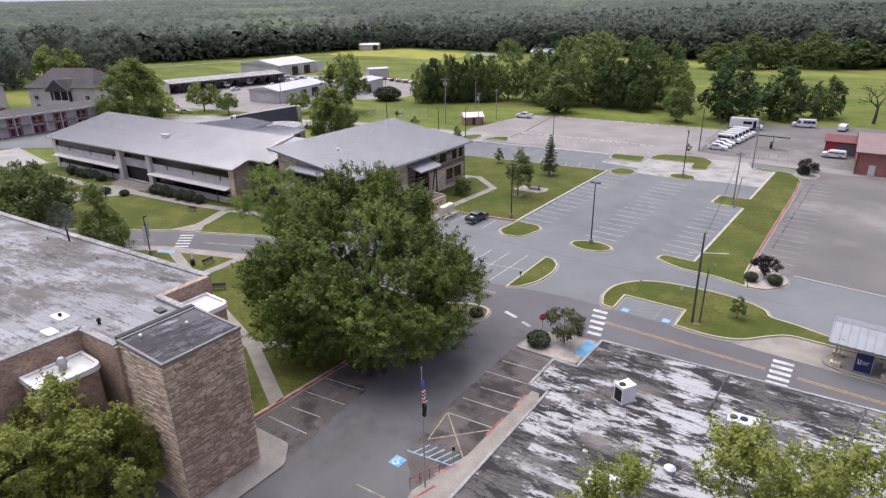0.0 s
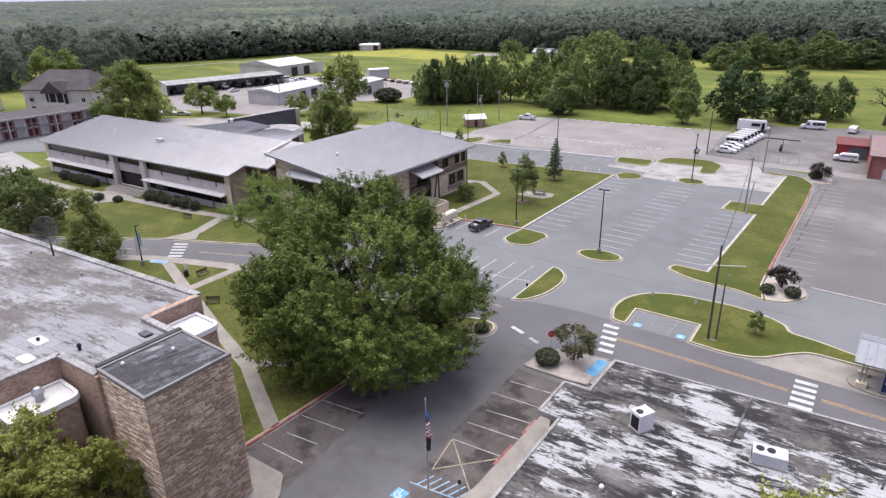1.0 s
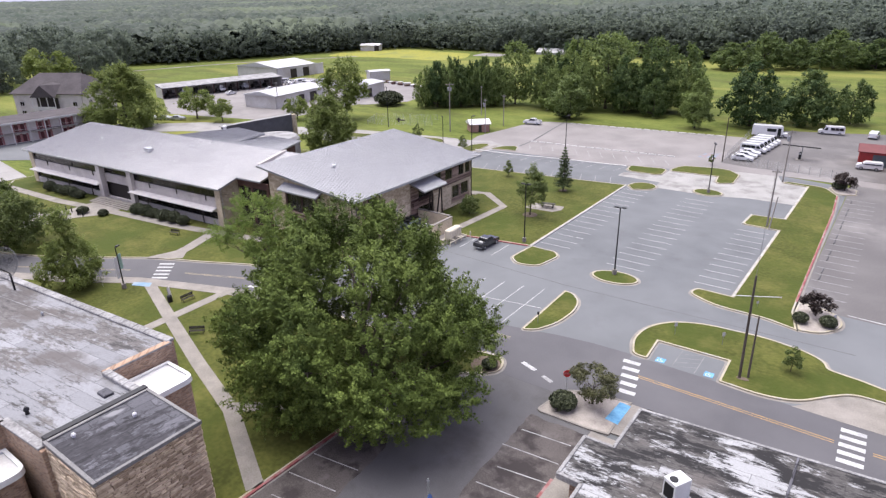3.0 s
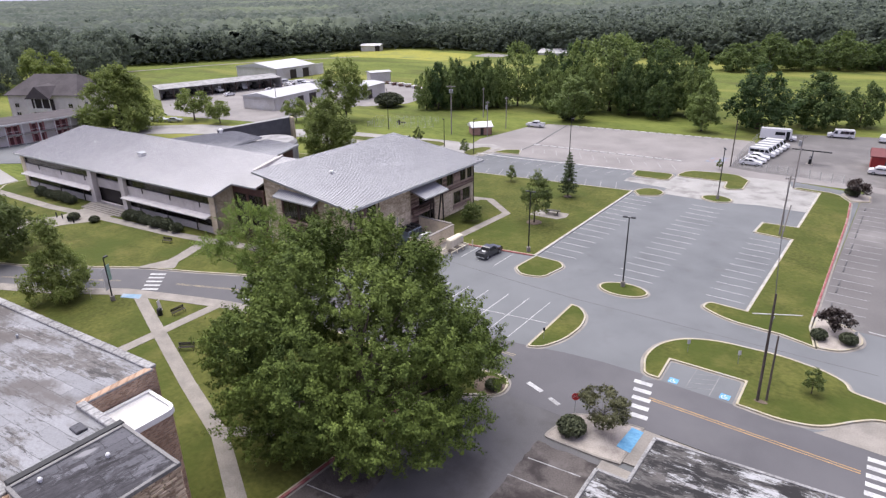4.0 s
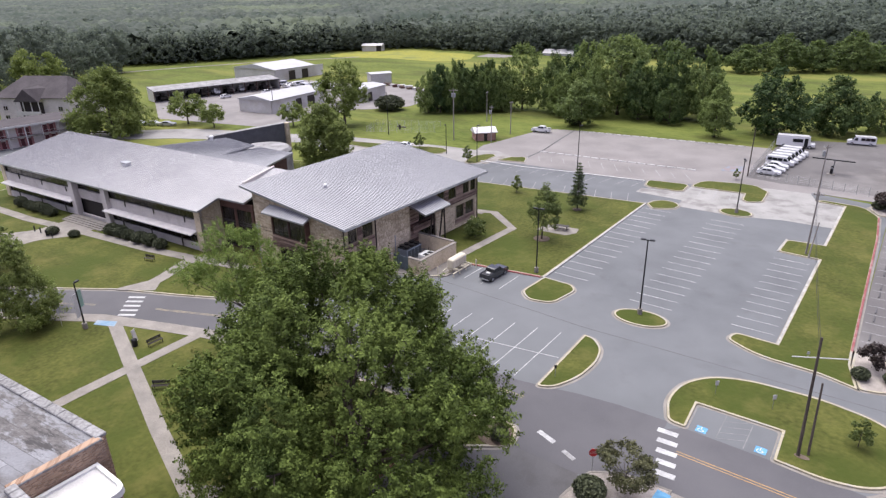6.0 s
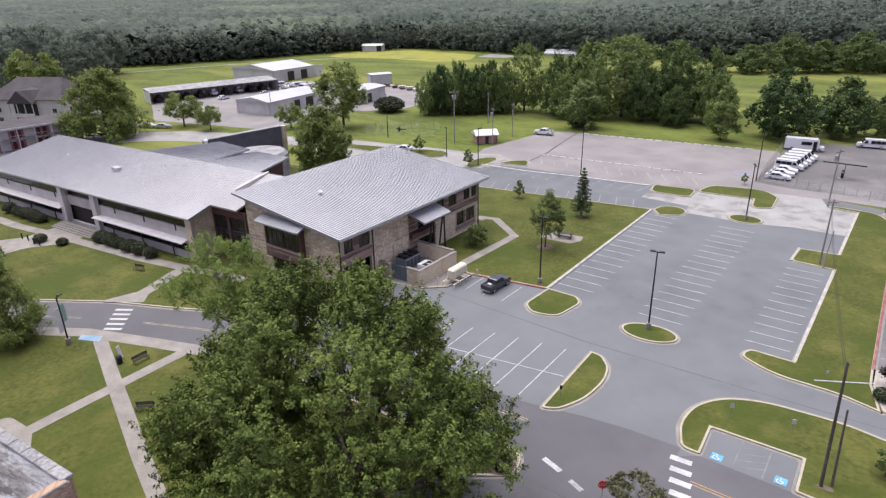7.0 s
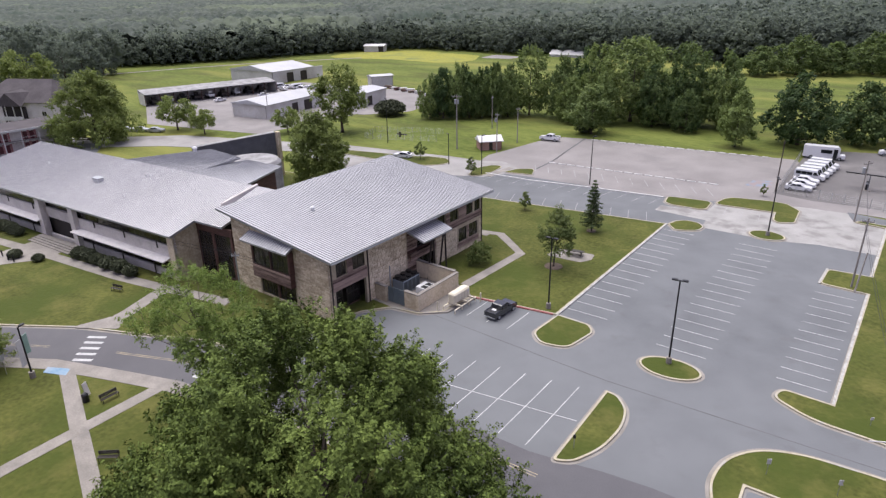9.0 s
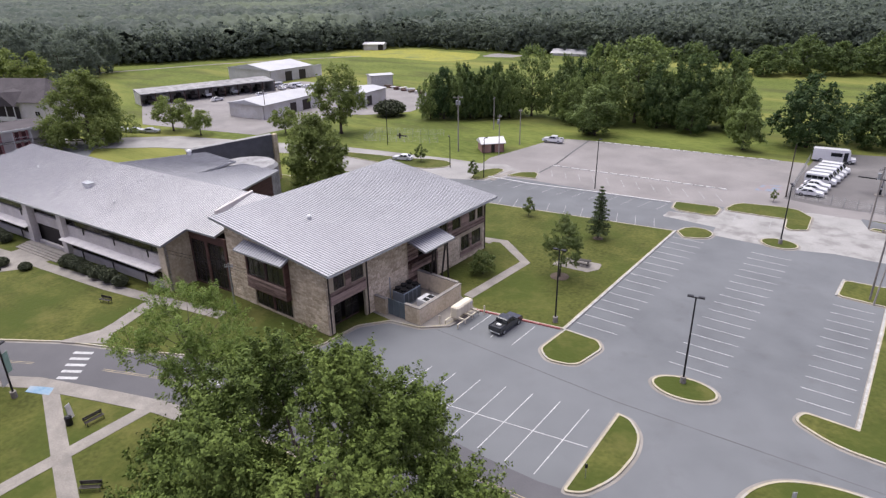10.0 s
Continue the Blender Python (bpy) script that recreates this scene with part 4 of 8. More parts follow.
kerb_paint(campus_lawn, [(0.08, -0.9), (0.2, 38.4)], kerb_white_m, "worn white painted kerb")
kerb_paint(campus_lawn, [(-11.2, -2.9), (-0.4, -1.0)], red_paint_m, "red painted kerb")
kerb_paint(east_strip, [(29.85, -1.7), (30.05, 26.9)], kerb_white_m, "worn white painted kerb")
kerb_paint(east_strip, [(24.7, 33.1), (24.5, 27.3)], kerb_white_m, "worn white painted kerb")
kerb_paint(east_strip, [(29.9, 33.5), (30.05, 55.8)], kerb_white_m, "worn white painted kerb")
kerb_paint(east_strip, [(36.7, 1.2), (36.1, 41), (35.5, 52.4)], red_paint_m, "faded red painted kerb")
kerb_paint(front_lawn, [(7.35, -41), (7.25, -51), (6.95, -62)], red_paint_m, "red painted kerb")
for y0, y1 in ((-44.2, -46.6), (-48.4, -51.4), (-56, -58), (-59, -62)):
    kerb_paint(front_road, [(26.0, y0), (26.0 if y1 > -55 else 25.2, y1)], red_paint_m, "red painted kerb")
kerb_paint(main_lot, [(-42.5, 47.6), (-31.6, 48.2), (-20.8, 50.2), (-5.3, 52.4)], trim_white_m, "pale concrete kerb", 0.3)

# ---- buildings ----
def wall(parent, m, length, height, openings, material, thick=0.35, name="wall", label="", tops=None):
    """A wall in its own plane (x along, z up, y into the house), cut through by openings (u0, u1, z0, z1). tops: heights at both ends."""
    g = Geo(m)
    us = sorted({0.0, length, *[o[0] for o in openings], *[o[1] for o in openings]})
    h0, h1 = tops or (height, height)
    for a, b in zip(us, us[1:]):
        if b - a < 1e-4:
            continue
        holes = sorted((o[2], o[3]) for o in openings if o[0] <= a + 1e-5 and o[1] >= b - 1e-5)
        z = 0.0
        for lo, hi in holes + [(None, None)]:
            if lo is None:
                ta, tb = h0 + (h1 - h0) * a / length, h0 + (h1 - h0) * b / length
                if min(ta, tb) > z + 1e-4:
                    g.loft([[(a, 0, z), (b, 0, z), (b, thick, z), (a, thick, z)], [(a, 0, ta), (b, 0, tb), (b, thick, tb), (a, thick, ta)]])
            else:
                if lo > z + 1e-4:
                    g.box(a, 0, z, b, thick, lo)
                z = hi
    return g.part(name, material, parent, label)


def window(parent, m, u0, u1, z0, z1, panes=2, rows=1, depth=0.12, bars_m=None, bar=0.07):
    """A glazed window with its panes, set back into an opening."""
    f = Geo(m)
    fr = bars_m or dark_frame_m
    f.box(u0, depth, z0, u1, depth + 0.08, z0 + bar).box(u0, depth, z1 - bar, u1, depth + 0.08, z1)
    for k in range(panes + 1):
        u = u0 + (u1 - u0 - bar) * k / panes
        f.box(u, depth + 0.002, z0 + bar, u + bar, depth + 0.078, z1 - bar)
    for k in range(1, rows):
        z = z0 + (z1 - z0) * k / rows
        f.box(u0 + bar, depth + 0.004, z - bar / 2, u1 - bar, depth + 0.076, z + bar / 2)
    w = f.part("window", fr, parent, "dark framed window")
    for k in range(panes):
        a, b = u0 + (u1 - u0 - bar) * k / panes + bar, u0 + (u1 - u0 - bar) * (k + 1) / panes
        for r in range(rows):
            c, d = z0 + bar + (z1 - z0 - bar) * r / rows, z0 + (z1 - z0 - bar) * (r + 1) / rows
            Geo(m).box(a, depth + 0.035, c, b, depth + 0.045, d).part("pane", glass_m, w)
    return w


def rib_roof(parent, p00, p10, p11, p01, spacing=0.5, thick=0.22, material=None, ribs=True, rib=(0.05, 0.07), seam=None, label="grey standing-seam metal roof"):
    """A tilted metal roof; seams run from the edge p00-p10 to the edge p01-p11."""
    r = Geo().slab([p00, p10, p11, p01], thick).part("roof", material or roof_metal_m, parent, label)
    if ribs:
        a, b, c, d = Vector(p00), Vector(p10), Vector(p11), Vector(p01)
        n = max(2, round((b - a).length / spacing))
        s = Geo()
        for k in range(n + 1):
            t = k / n
            q0, q1 = a.lerp(b, t), d.lerp(c, t)
            e = (b - a).normalized() * rib[0] / 2
            up = Vector((0, 0, rib[1]))
            s.loft([[q0 - e, q0 + e, q0 + e + up, q0 - e + up], [q1 - e, q1 + e, q1 + e + up, q1 - e + up]])
        tagged(s.part("roof_seams", seam or rib_m, r), kind="stuff")
        edge = Geo()
        for q0, q1 in ((a, b), (b, c), (c, d), (d, a)):
            dn = Vector((0, 0, thick + 0.05))
            dirn = (q1 - q0).normalized()
            o = dirn.cross(Vector((0, 0, 1))).normalized() * 0.03
            edge.loft([[q0 - o, q0 + o, q0 + o - dn, q0 - o - dn], [q1 - o, q1 + o, q1 + o - dn, q1 - o - dn]])
        edge.part("roof_trim", grey_metal_m, r, "grey metal eaves trim")
    return r


def planks(parent, m, u0, u1, z0, z1, board=0.24, proud=0.05, material=None, seed=0):
    """Weathered boards laid one above another."""
    rnd = random.Random(seed)
    n = max(1, round((z1 - z0) / board))
    for k in range(n):
        a, b = z0 + (z1 - z0) * k / n, z0 + (z1 - z0) * (k + 1) / n
        Geo(m).box(u0 + rnd.uniform(0, 0.06), -proud - rnd.uniform(0, 0.05), a + 0.012, u1 - rnd.uniform(0, 0.06), 0.0, b - 0.012).part("plank", material or wood_m, parent)


def vent_cap(at, r, h, label, material=None, name="roof_vent"):
    e = thing(name, at, label, "roof vent")
    x, y, z = at
    Geo().tube([(x, y, z - 0.12), (x, y, z + h * 0.6)], r * 0.7, 12).part("vent_pipe", material or grey_metal_m, e)
    Geo().tube([(x, y, z + h * 0.55), (x, y, z + h * 0.7), (x, y, z + h)], [r, r, r * 0.5], 12).part("cap", material or grey_metal_m, e)
    return e


# college building, east wing -------------------------------------------------
ce = thing("college_building", (-30.5, -2, 0), "two-storey limestone college wing with grey metal roof", "building")
X0, X1, Y0, Y1 = -39.6, -21.3, -18.2, 14.4
ZW, ZE = 10.75, 8.35


south = pose(X0, Y0, 0)                                # u runs east
bay_s = (4.9, 11.9)
wall(ce, south, X1 - X0, ZW, [(bay_s[0], bay_s[1], 0.35, 8.05)], stone_bed_m, 0.4, "wall_south", "cream limestone wall", tops=(ZW - 0.12, ZE - 0.12))
east = pose(X1, Y0, 0, 0, 0, 90)                       # u runs north
op_e = [(0.9, 6.2, 0.1, 3.75), (1.2, 2.9, 5.45, 7.6), (4.0, 6.1, 5.45, 7.6), (14.3, 20.6, 0.1, 7.3), (21.2, 23.0, 5.55, 7.5), (24.2, 26.2, 5.55, 7.5), (28.3, 30.0, 5.55, 7.5), (30.5, 32.0, 5.55, 7.5), (26.3, 28.4, 1.7, 3.95), (29.0, 31.4, 1.7, 3.95)]
wall(ce, east, Y1 - Y0, ZE - 0.1, op_e, stone_bed_m, 0.4, "wall_east", "cream limestone wall")
wall(ce, pose(X1, Y1, 0, 0, 0, 180), X1 - X0, ZE, [], stone_bed_m, 0.4, "wall_north", tops=(ZE - 0.1, ZW - 0.1))
wall(ce, pose(X0, Y1, 0, 0, 0, -90), Y1 - Y0, ZW - 0.1, [], stone_bed_m, 0.4, "wall_west")
# solid block: the rooms' darkness is its colour
Geo().box(X0 + 0.5, Y0 + 3.2, 0.1, X1 - 2.2, Y1 - 0.5, 7.4).part("core", deep_shade_m, ce, "near-black block in place of the unlit rooms")
Geo().box(X0 + 0.42, Y0 + 0.42, 3.8, X1 - 0.42, Y1 - 0.42, 4.1).part("storey_floor", deep_shade_m, ce)
for u0, u1, z0, z1 in op_e:
    if z1 - z0 < 3 and u0 > 1:
        window(ce, east, u0, u1, z0, z1, 2, 1)
window(ce, east @ pose(0, 1.2, 0), 0.9, 3.2, 0.1, 3.6, 2, 2)
window(ce, east @ pose(0, 1.2, 0), 3.9, 6.2, 0.1, 3.6, 2, 2)
Geo(east).box(0.9, 0.45, 3.6, 6.2, 1.7, 3.8).part("soffit", dark_wood_m, ce, "dark wooden porch soffit")
Geo(east).box(0.9, 1.35, 0.1, 6.2, 1.4, 0.3).part("threshold", dark_wood_m, ce)
for u0, u1, z0, z1, s in ((0.5, 6.4, 3.8, 5.4, 1), (2.95, 3.95, 5.45, 7.6, 2), (20.7, 33.0 - 0.5, 4.55, 5.5, 3), (26.25, 28.25, 5.55, 7.6, 4), (23.05, 24.15, 5.55, 7.6, 5), (26.0, 31.6, 0.9, 1.66, 6), (20.7, 21.15, 5.5, 7.6, 8), (28.45, 28.95, 1.7, 3.95, 9)):
    planks(ce, east, u0, u1, z0, z1, 0.26, 0.06, wood_m, s)
# timber bay and canopy on the east side
planks(ce, east @ pose(0, 0.5, 0), 14.3, 17.0, 0.2, 7.2, 0.28, 0.05, wood_m, 11)
planks(ce, east @ pose(0, -0.25, 0), 14.6, 20.4, 2.9, 3.9, 0.26, 0.08, wood_m, 12)
window(ce, east @ pose(0, 0.35, 0), 17.0, 20.6, 4.1, 7.0, 3, 1)
window(ce, east @ pose(0, 0.35, 0), 17.0, 20.6, 0.2, 2.9, 3, 1)
Geo(east).box(14.3, 0.0, 3.9, 20.6, 1.6, 4.05).part("bay_floor", dark_wood_m, ce)
rib_roof(ce, (X1 - 0.05, Y0 + 14.1, 7.55), (X1 - 0.05, Y0 + 20.4, 7.55), (X1 + 3.2, Y0 + 20.4, 6.6), (X1 + 3.2, Y0 + 14.1, 6.6), 0.45, 0.16, label="small grey metal canopy roof")
for yy in (Y0 + 16.6, Y0 + 19.2):
    Geo().tube([(X1 + 2.6, yy, 6.6), (X1 + 2.0, yy - 0.4, 0.14)], 0.13, 8).tube([(X1 + 2.8, yy, 6.6), (X1 + 2.6, yy + 0.5, 0.14)], 0.13, 8).part("canopy_post", dark_frame_m, ce, "dark splayed canopy post")
# timber bay on the south side
bs = south @ pose(0, -0.75, 0)
planks(ce, bs, 4.7, 12.1, 3.15, 4.75, 0.27, 0.07, wood_m, 21)
Geo(bs).box(4.7, 0.0, 3.0, 12.1, 0.74, 3.14).box(4.7, 0.0, 7.75, 12.1, 0.74, 7.95).box(4.7, 0, 4.76, 4.95, 0.74, 7.74).box(11.85, 0, 4.76, 12.1, 0.74, 7.74).box(8.25, 0.02, 4.76, 8.55, 0.3, 7.74).box(4.74, 0.02, 3.16, 12.06, 0.72, 4.75).part("bay_frame", dark_wood_m, ce, "dark timber frame of the projecting bay")
window(ce, bs, 4.98, 8.2, 4.8, 7.7, 3, 1)
window(ce, bs, 8.6, 11.8, 4.8, 7.7, 3, 1)
window(ce, south, 5.0, 8.2, 0.4, 2.95, 3, 1)
window(ce, south, 8.6, 11.8, 0.4, 2.95, 3, 1)
Geo(south).box(8.2, 0.05, 0.36, 8.6, 0.3, 2.95).part("mullion", dark_wood_m, ce)
rib_roof(ce, (X0 + 12.9, Y0 - 0.0, 9.0), (X0 + 4.0, Y0, 9.0), (X0 + 4.0, Y0 - 1.75, 8.25), (X0 + 12.9, Y0 - 1.75, 8.25), 0.45, 0.16, label="small grey metal awning roof")
RW, RE = -41.1, -19.7
rs = (8.62 - 11.12) / (RE - RW)
rib_roof(ce, (RW, -19.2, 11.12), (RW, 15.2, 11.12), (RE, 15.2, 8.62), (RE, -19.2, 8.62), 0.41, 0.2, rib=(0.07, 0.08))
Geo().box(RE - 0.02, -19.1, 8.3, RE + 0.12, 15.1, 8.42, 0.02).part("gutter", grey_metal_m, ce, "grey metal eaves gutter")
for yy in (-17.9, -11.6, 14.2):
    Geo().box(X1 + 0.03, yy - 0.07, 0.14, X1 + 0.15, yy + 0.07, 8.3).part("downpipe", dark_frame_m, ce, "dark metal downpipe")
vent_cap((-32.2, -10.4, 11.12 + rs * (-32.2 - RW)), 0.34, 0.6, "round white turbine vent on the metal roof", white_metal_m)
for x, y in ((-29.6, 2.3), (-28.7, 3.2), (-29.0, 2.6)):
    vent_cap((x, y, 11.12 + rs * (x - RW)), 0.07, 0.3, "small pale pipe vent on the metal roof")

# college building, west wing ----------------------------------------------
WT = radians(4.6)
WO = Vector((-47.4, -22.5, 0))
ux, uy = Vector((-math.cos(WT), -math.sin(WT), 0)), Vector((-math.sin(WT), math.cos(WT), 0))


def wp(u, v, z):
    return tuple(WO + ux * u + uy * v + Vector((0, 0, z)))


cw = thing("college_building", wp(32, 8, 0), "long two-storey college wing with pale bands and grey roof", "building")
front = Matrix.Translation(Vector(wp(60.8, 0, 0))) @ Matrix.Rotation(WT, 4, "Z")       # u runs east from the west end
LW = 60.8
ent = (LW - 34.0, LW - 25.2)
ops = [(1.2, ent[0] - 0.4, 5.15, 6.8), (1.2, ent[0] - 0.4, 1.25, 2.65), (ent[0], ent[1], 0.8, 6.7), (ent[1] + 0.4, LW - 1.4, 5.15, 6.8), (ent[1] + 0.4, LW - 1.4, 1.25, 2.65)]
wall(cw, front, LW, 6.95, ops, white_wall_m, 0.4, "wall_south", "pale precast wall in long bands")
for u0, u1, z0, z1 in ops:
    if z1 - z0 < 2:
        window(cw, front, u0, u1, z0, z1, 12, 1, 0.22)
window(cw, front @ pose(0, 1.4, 0), ent[0], ent[1], 0.8, 3.6, 6, 1, bars_m=dark_wood_m)
window(cw, front @ pose(0, 0.5, 0), ent[0], ent[1], 5.3, 6.7, 6, 1)
Geo(front).box(ent[0], 0.3, 3.62, ent[1], 0.9, 5.28).part("entrance_spandrel", white_wall_m, cw, "pale panel over the entrance")
# near-black slab paints the dark behind the entrance glass
Geo(front).box(ent[0], 1.6, 0.5, ent[1], 1.7, 6.8).part("core", deep_shade_m, cw)
for u in (ent[0] - 1.2, ent[1]):
    Geo(front).box(u, -0.7, 0.1, u + 1.25, 0.05, 6.8, 0.03).part("pier", white_wall_m, cw, "pale stone entrance pier")
for u in (0.0, LW - 1.3):
    Geo(front).box(u, -0.12, 0.1, u + 1.3, 0.02, 6.9).part("end_pier", stone_m, cw, "rough limestone end pier")
for a, b in ((1.3, ent[0] - 0.6), (ent[1] + 0.6, LW - 1.2)):
    Geo(front).slab([(a, 0.0, 3.45), (b, 0.0, 3.45), (b, -1.35, 3.2), (a, -1.35, 3.2)], 0.16).part("awning_slab", awning_white_m, cw, "pale projecting sunshade slab")
    n = 3
    for k in range(n):
        u = a + (b - a) * (k + 0.5) / n
        Geo(front).box(u - 0.07, -0.3, 0.15, u + 0.07, -0.16, 3.1).part("awning_post", dark_frame_m, cw)
        Geo(front).box(u + 1.2, -0.14, 4.4, u + 1.36, -0.02, 5.6).part("bracket", dark_frame_m, cw)
for k in range(4):
    Geo(front).box(ent[0] - 1.0 - 0.2 * k, -1.2 - 0.45 * (k + 1), 0.1, ent[1] + 1.0 + 0.2 * k, -0.72, 0.72 - 0.15 * k).part("entrance_step", concrete_m, cw, "concrete entrance step")
wall(cw, Matrix.Translation(Vector(wp(60.7, 0.02, 0))) @ Matrix.Rotation(WT + math.pi / 2 - 0.2, 4, "Z") @ pose(0, -0.4, 0), 13.3, 7, [], stone_bed_m, 0.4, "wall_west", "limestone end wall", tops=(6.9, 10.1))
wall(cw, Matrix.Translation(Vector(wp(0, 0, 0))) @ Matrix.Rotation(WT + math.pi / 2, 4, "Z"), 4.2, 7, [], stone_m, 0.4, "wall_east", "limestone end wall", tops=(6.95, 7.9))
# another solid block coloured as dark as unlit rooms
Geo(front).box(3.8, 0.9, 0.1, LW - 0.5, 12.8, 6.4).part("core", deep_shade_m, cw, "near-black block in place of the unlit rooms")
# glazed link between the two wings
link = Matrix.Translation(Vector(wp(0.3, 4.0, 0))) @ Matrix.Rotation(WT, 4, "Z")
wall(cw, link, 7.6, 7.7, [(0.5, 3.4, 0.3, 6.6), (3.9, 7.2, 0.3, 6.6)], dark_wood_m, 0.3, "link_wall", "dark timber wall of the glazed link")
window(cw, link, 0.5, 3.4, 0.3, 6.6, 3, 3)
window(cw, link, 3.9, 7.2, 0.3, 6.6, 3, 3)
ridge_v, ridge_z, eave_z = 13.5, 10.75, 7.2
sl = (ridge_z - eave_z) / (ridge_v + 0.9)
rib_roof(cw, wp(-0.8, -0.9, eave_z), wp(61.75, -0.9, eave_z), wp(58.5, ridge_v, ridge_z), wp(-0.8, ridge_v, ridge_z), 0.41, 0.22, rib=(0.075, 0.085), seam=pale_rib_m, material=light_roof_m, label="pale grey standing-seam metal roof")
rib_roof(cw, wp(-6.4, 3.3, eave_z + sl * 4.2), wp(-0.84, 3.3, eave_z + sl * 4.2), wp(-0.84, ridge_v, ridge_z), wp(-6.4, ridge_v, ridge_z), 0.41, 0.22, rib=(0.075, 0.085), seam=pale_rib_m, material=light_roof_m, label="pale metal roof of the link")
Geo().loft([[wp(-6.4, ridge_v - 0.35, 0.1), wp(58, ridge_v - 0.35, 0.1), wp(58, ridge_v - 0.05, 0.1), wp(-6.4, ridge_v - 0.05, 0.1)], [wp(-6.4, ridge_v - 0.35, ridge_z - 0.3), wp(58, ridge_v - 0.35, ridge_z - 0.3), wp(58, ridge_v - 0.05, ridge_z - 0.3), wp(-6.4, ridge_v - 0.05, ridge_z - 0.3)]]).part("wall_north", white_wall_m, cw, "pale rear wall")
Geo().loft([[(-45.7, -15.4, 8.0), (-45.3, -15.4, 8.0), (-45.8, -8.7, 9.8), (-46.2, -8.7, 9.8)], [(-45.7, -15.4, 9.98), (-45.3, -15.4, 9.98), (-45.8, -8.7, 11.05), (-46.2, -8.7, 11.05)]]).part("parapet", white_wall_m, cw, "pale parapet between the roofs")


def on_w(u, v):
    return wp(u, v, eave_z + sl * (v + 0.9))


vb = on_w(27.5, 6.4)
e = thing("roof_hatch", vb, "white box vent on the pale metal roof", "roof vent")
Geo(Matrix.Translation(Vector(vb))).box(-0.8, -0.5, -0.2, 0.8, 0.5, 0.5, 0.05).part("curb", white_metal_m, e)
Geo(Matrix.Translation(Vector(vb))).box(-0.95, -0.62, 0.5, 0.95, 0.62, 0.66, 0.04).part("lid", grey_metal_m, e)
for u, v in ((19.5, 10.0), (18.8, 10.2), (45, 7.6), (17.0, 4.2), (16.2, 12.5)):
    vent_cap(on_w(u, v), 0.14, 0.55, "small pipe vent on the pale metal roof", white_metal_m)

# rear wings of the college building
cb = thing("college_building", (-78, 8, 0), "rear college wing with low metal roofs", "building")
Geo().prism([(-86, -8), (-66, -6.4), (-59.4, -2.8), (-62.9, 7.0), (-77, 5.2)], 0.1, 6.9).part("wall", stone_m, cb, "limestone wall of the rear wing")
def rear_z(x, y):
    """Height of the rear wing's low main roof, falling to the south."""
    return 8.55 + 0.07 * (y + 2) - 0.012 * (x + 70)


rib_roof(cb, *[(x, y, rear_z(x, y)) for x, y in ((-90, -10), (-69.2, -6.2), (-68.6, 4.6), (-78.5, 5.1))], 0.6, 0.2, rib=(0.07, 0.08), seam=rib_m)
rib_roof(cb, (-69.0, -6.1, 8.5), (-57.4, -2.6, 7.5), (-61.6, 8.4, 7.55), (-68.7, 6.2, 8.2), 0.5, 0.2, rib=(0.07, 0.08), material=roof_metal_m, seam=rib_m)
Geo().loft([[(-58.6, -2.2, 0.1), (-62.6, 7.4, 0.1), (-63.0, 7.2, 0.1), (-59.0, -2.4, 0.1)], [(-58.6, -2.2, 7.1), (-62.6, 7.4, 7.3), (-63.0, 7.2, 7.3), (-59.0, -2.4, 7.1)]]).part("wall_east", dark_wood_m, cb, "dark timber end wall")
ring_o = [(-69.4 + 5.6 * math.cos(t), 7.4 + 5.6 * math.sin(t)) for t in (2 * math.pi * k / 32 for k in range(32))]
Geo().prism(ring_o, 0.1, 7.3).part("drum_wall", coping_m, cb, "grey curved wall of the round hall")
Geo().loft([[(*p, 7.3) for p in ring_o], [(-69.4 + (p[0] + 69.4) * 0.9, 7.4 + (p[1] - 7.4) * 0.9, 7.9) for p in ring_o]]).part("drum_roof", coping_m, cb, "shallow round metal roof")
Geo().loft([[(-83.3, 4.0, 0.1), (-78.4, 20.6, 0.1), (-78.9, 20.8, 0.1), (-83.8, 4.2, 0.1)], [(-83.3, 4.0, 8.9), (-78.4, 20.6, 9.6), (-78.9, 20.8, 9.6), (-83.8, 4.2, 8.9)]]).part("screen_wall", slate_m, cb, "tall dark grey screen wall")
Geo().slab([(-83.2, 3.9, 9.05), (-78.3, 20.6, 9.75), (-79.6, 21.0, 9.75), (-84.5, 4.3, 9.05)], 0.14).part("coping", coping_m, cb, "grey metal coping")
Geo().box(-78.9, 20.9, 0.1, -77.9, 21.7, 9.7, 0.05).part("end_pier", stone_m, cb, "pale stone pier at the screen's end")
vent_cap((-80, 2.6, 9.1), 0.5, 0.9, "white turbine vent on the rear roof", white_metal_m)

# plant enclosure beside the east wing
pe = thing("plant_enclosure", (-17.5, -5.5, 0.14), "limestone walled enclosure with cooling units", "enclosure")
for x0, y0, x1, y1, h in ((-14.7, -10.2, -14.3, -1.7, 2.3), (-21.2, -2.1, -14.72, -1.7, 2.5), (-16.6, -10.2, -14.72, -9.8, 2.3), (-21.2, -10.6, -19.4, -10.2, 2.3)):
    Geo().box(x0, y0, 0.14, x1, y1, h).part("enclosure_wall", stone_m, pe, "limestone enclosure wall")
    Geo().box(x0 - 0.05, y0 - 0.05, h + 0.002, x1 + 0.05, y1 + 0.05, h + 0.1, 0.02).part("coping", concrete_m, pe, "pale wall coping")
for k in range(3):
    Geo().box(-19.36 + 0.92 * k, -10.16, 0.2, -18.5 + 0.92 * k, -10.08, 2.3, 0.01).part("gate_leaf", blue_grey_m, pe, "blue grey steel gate leaf")
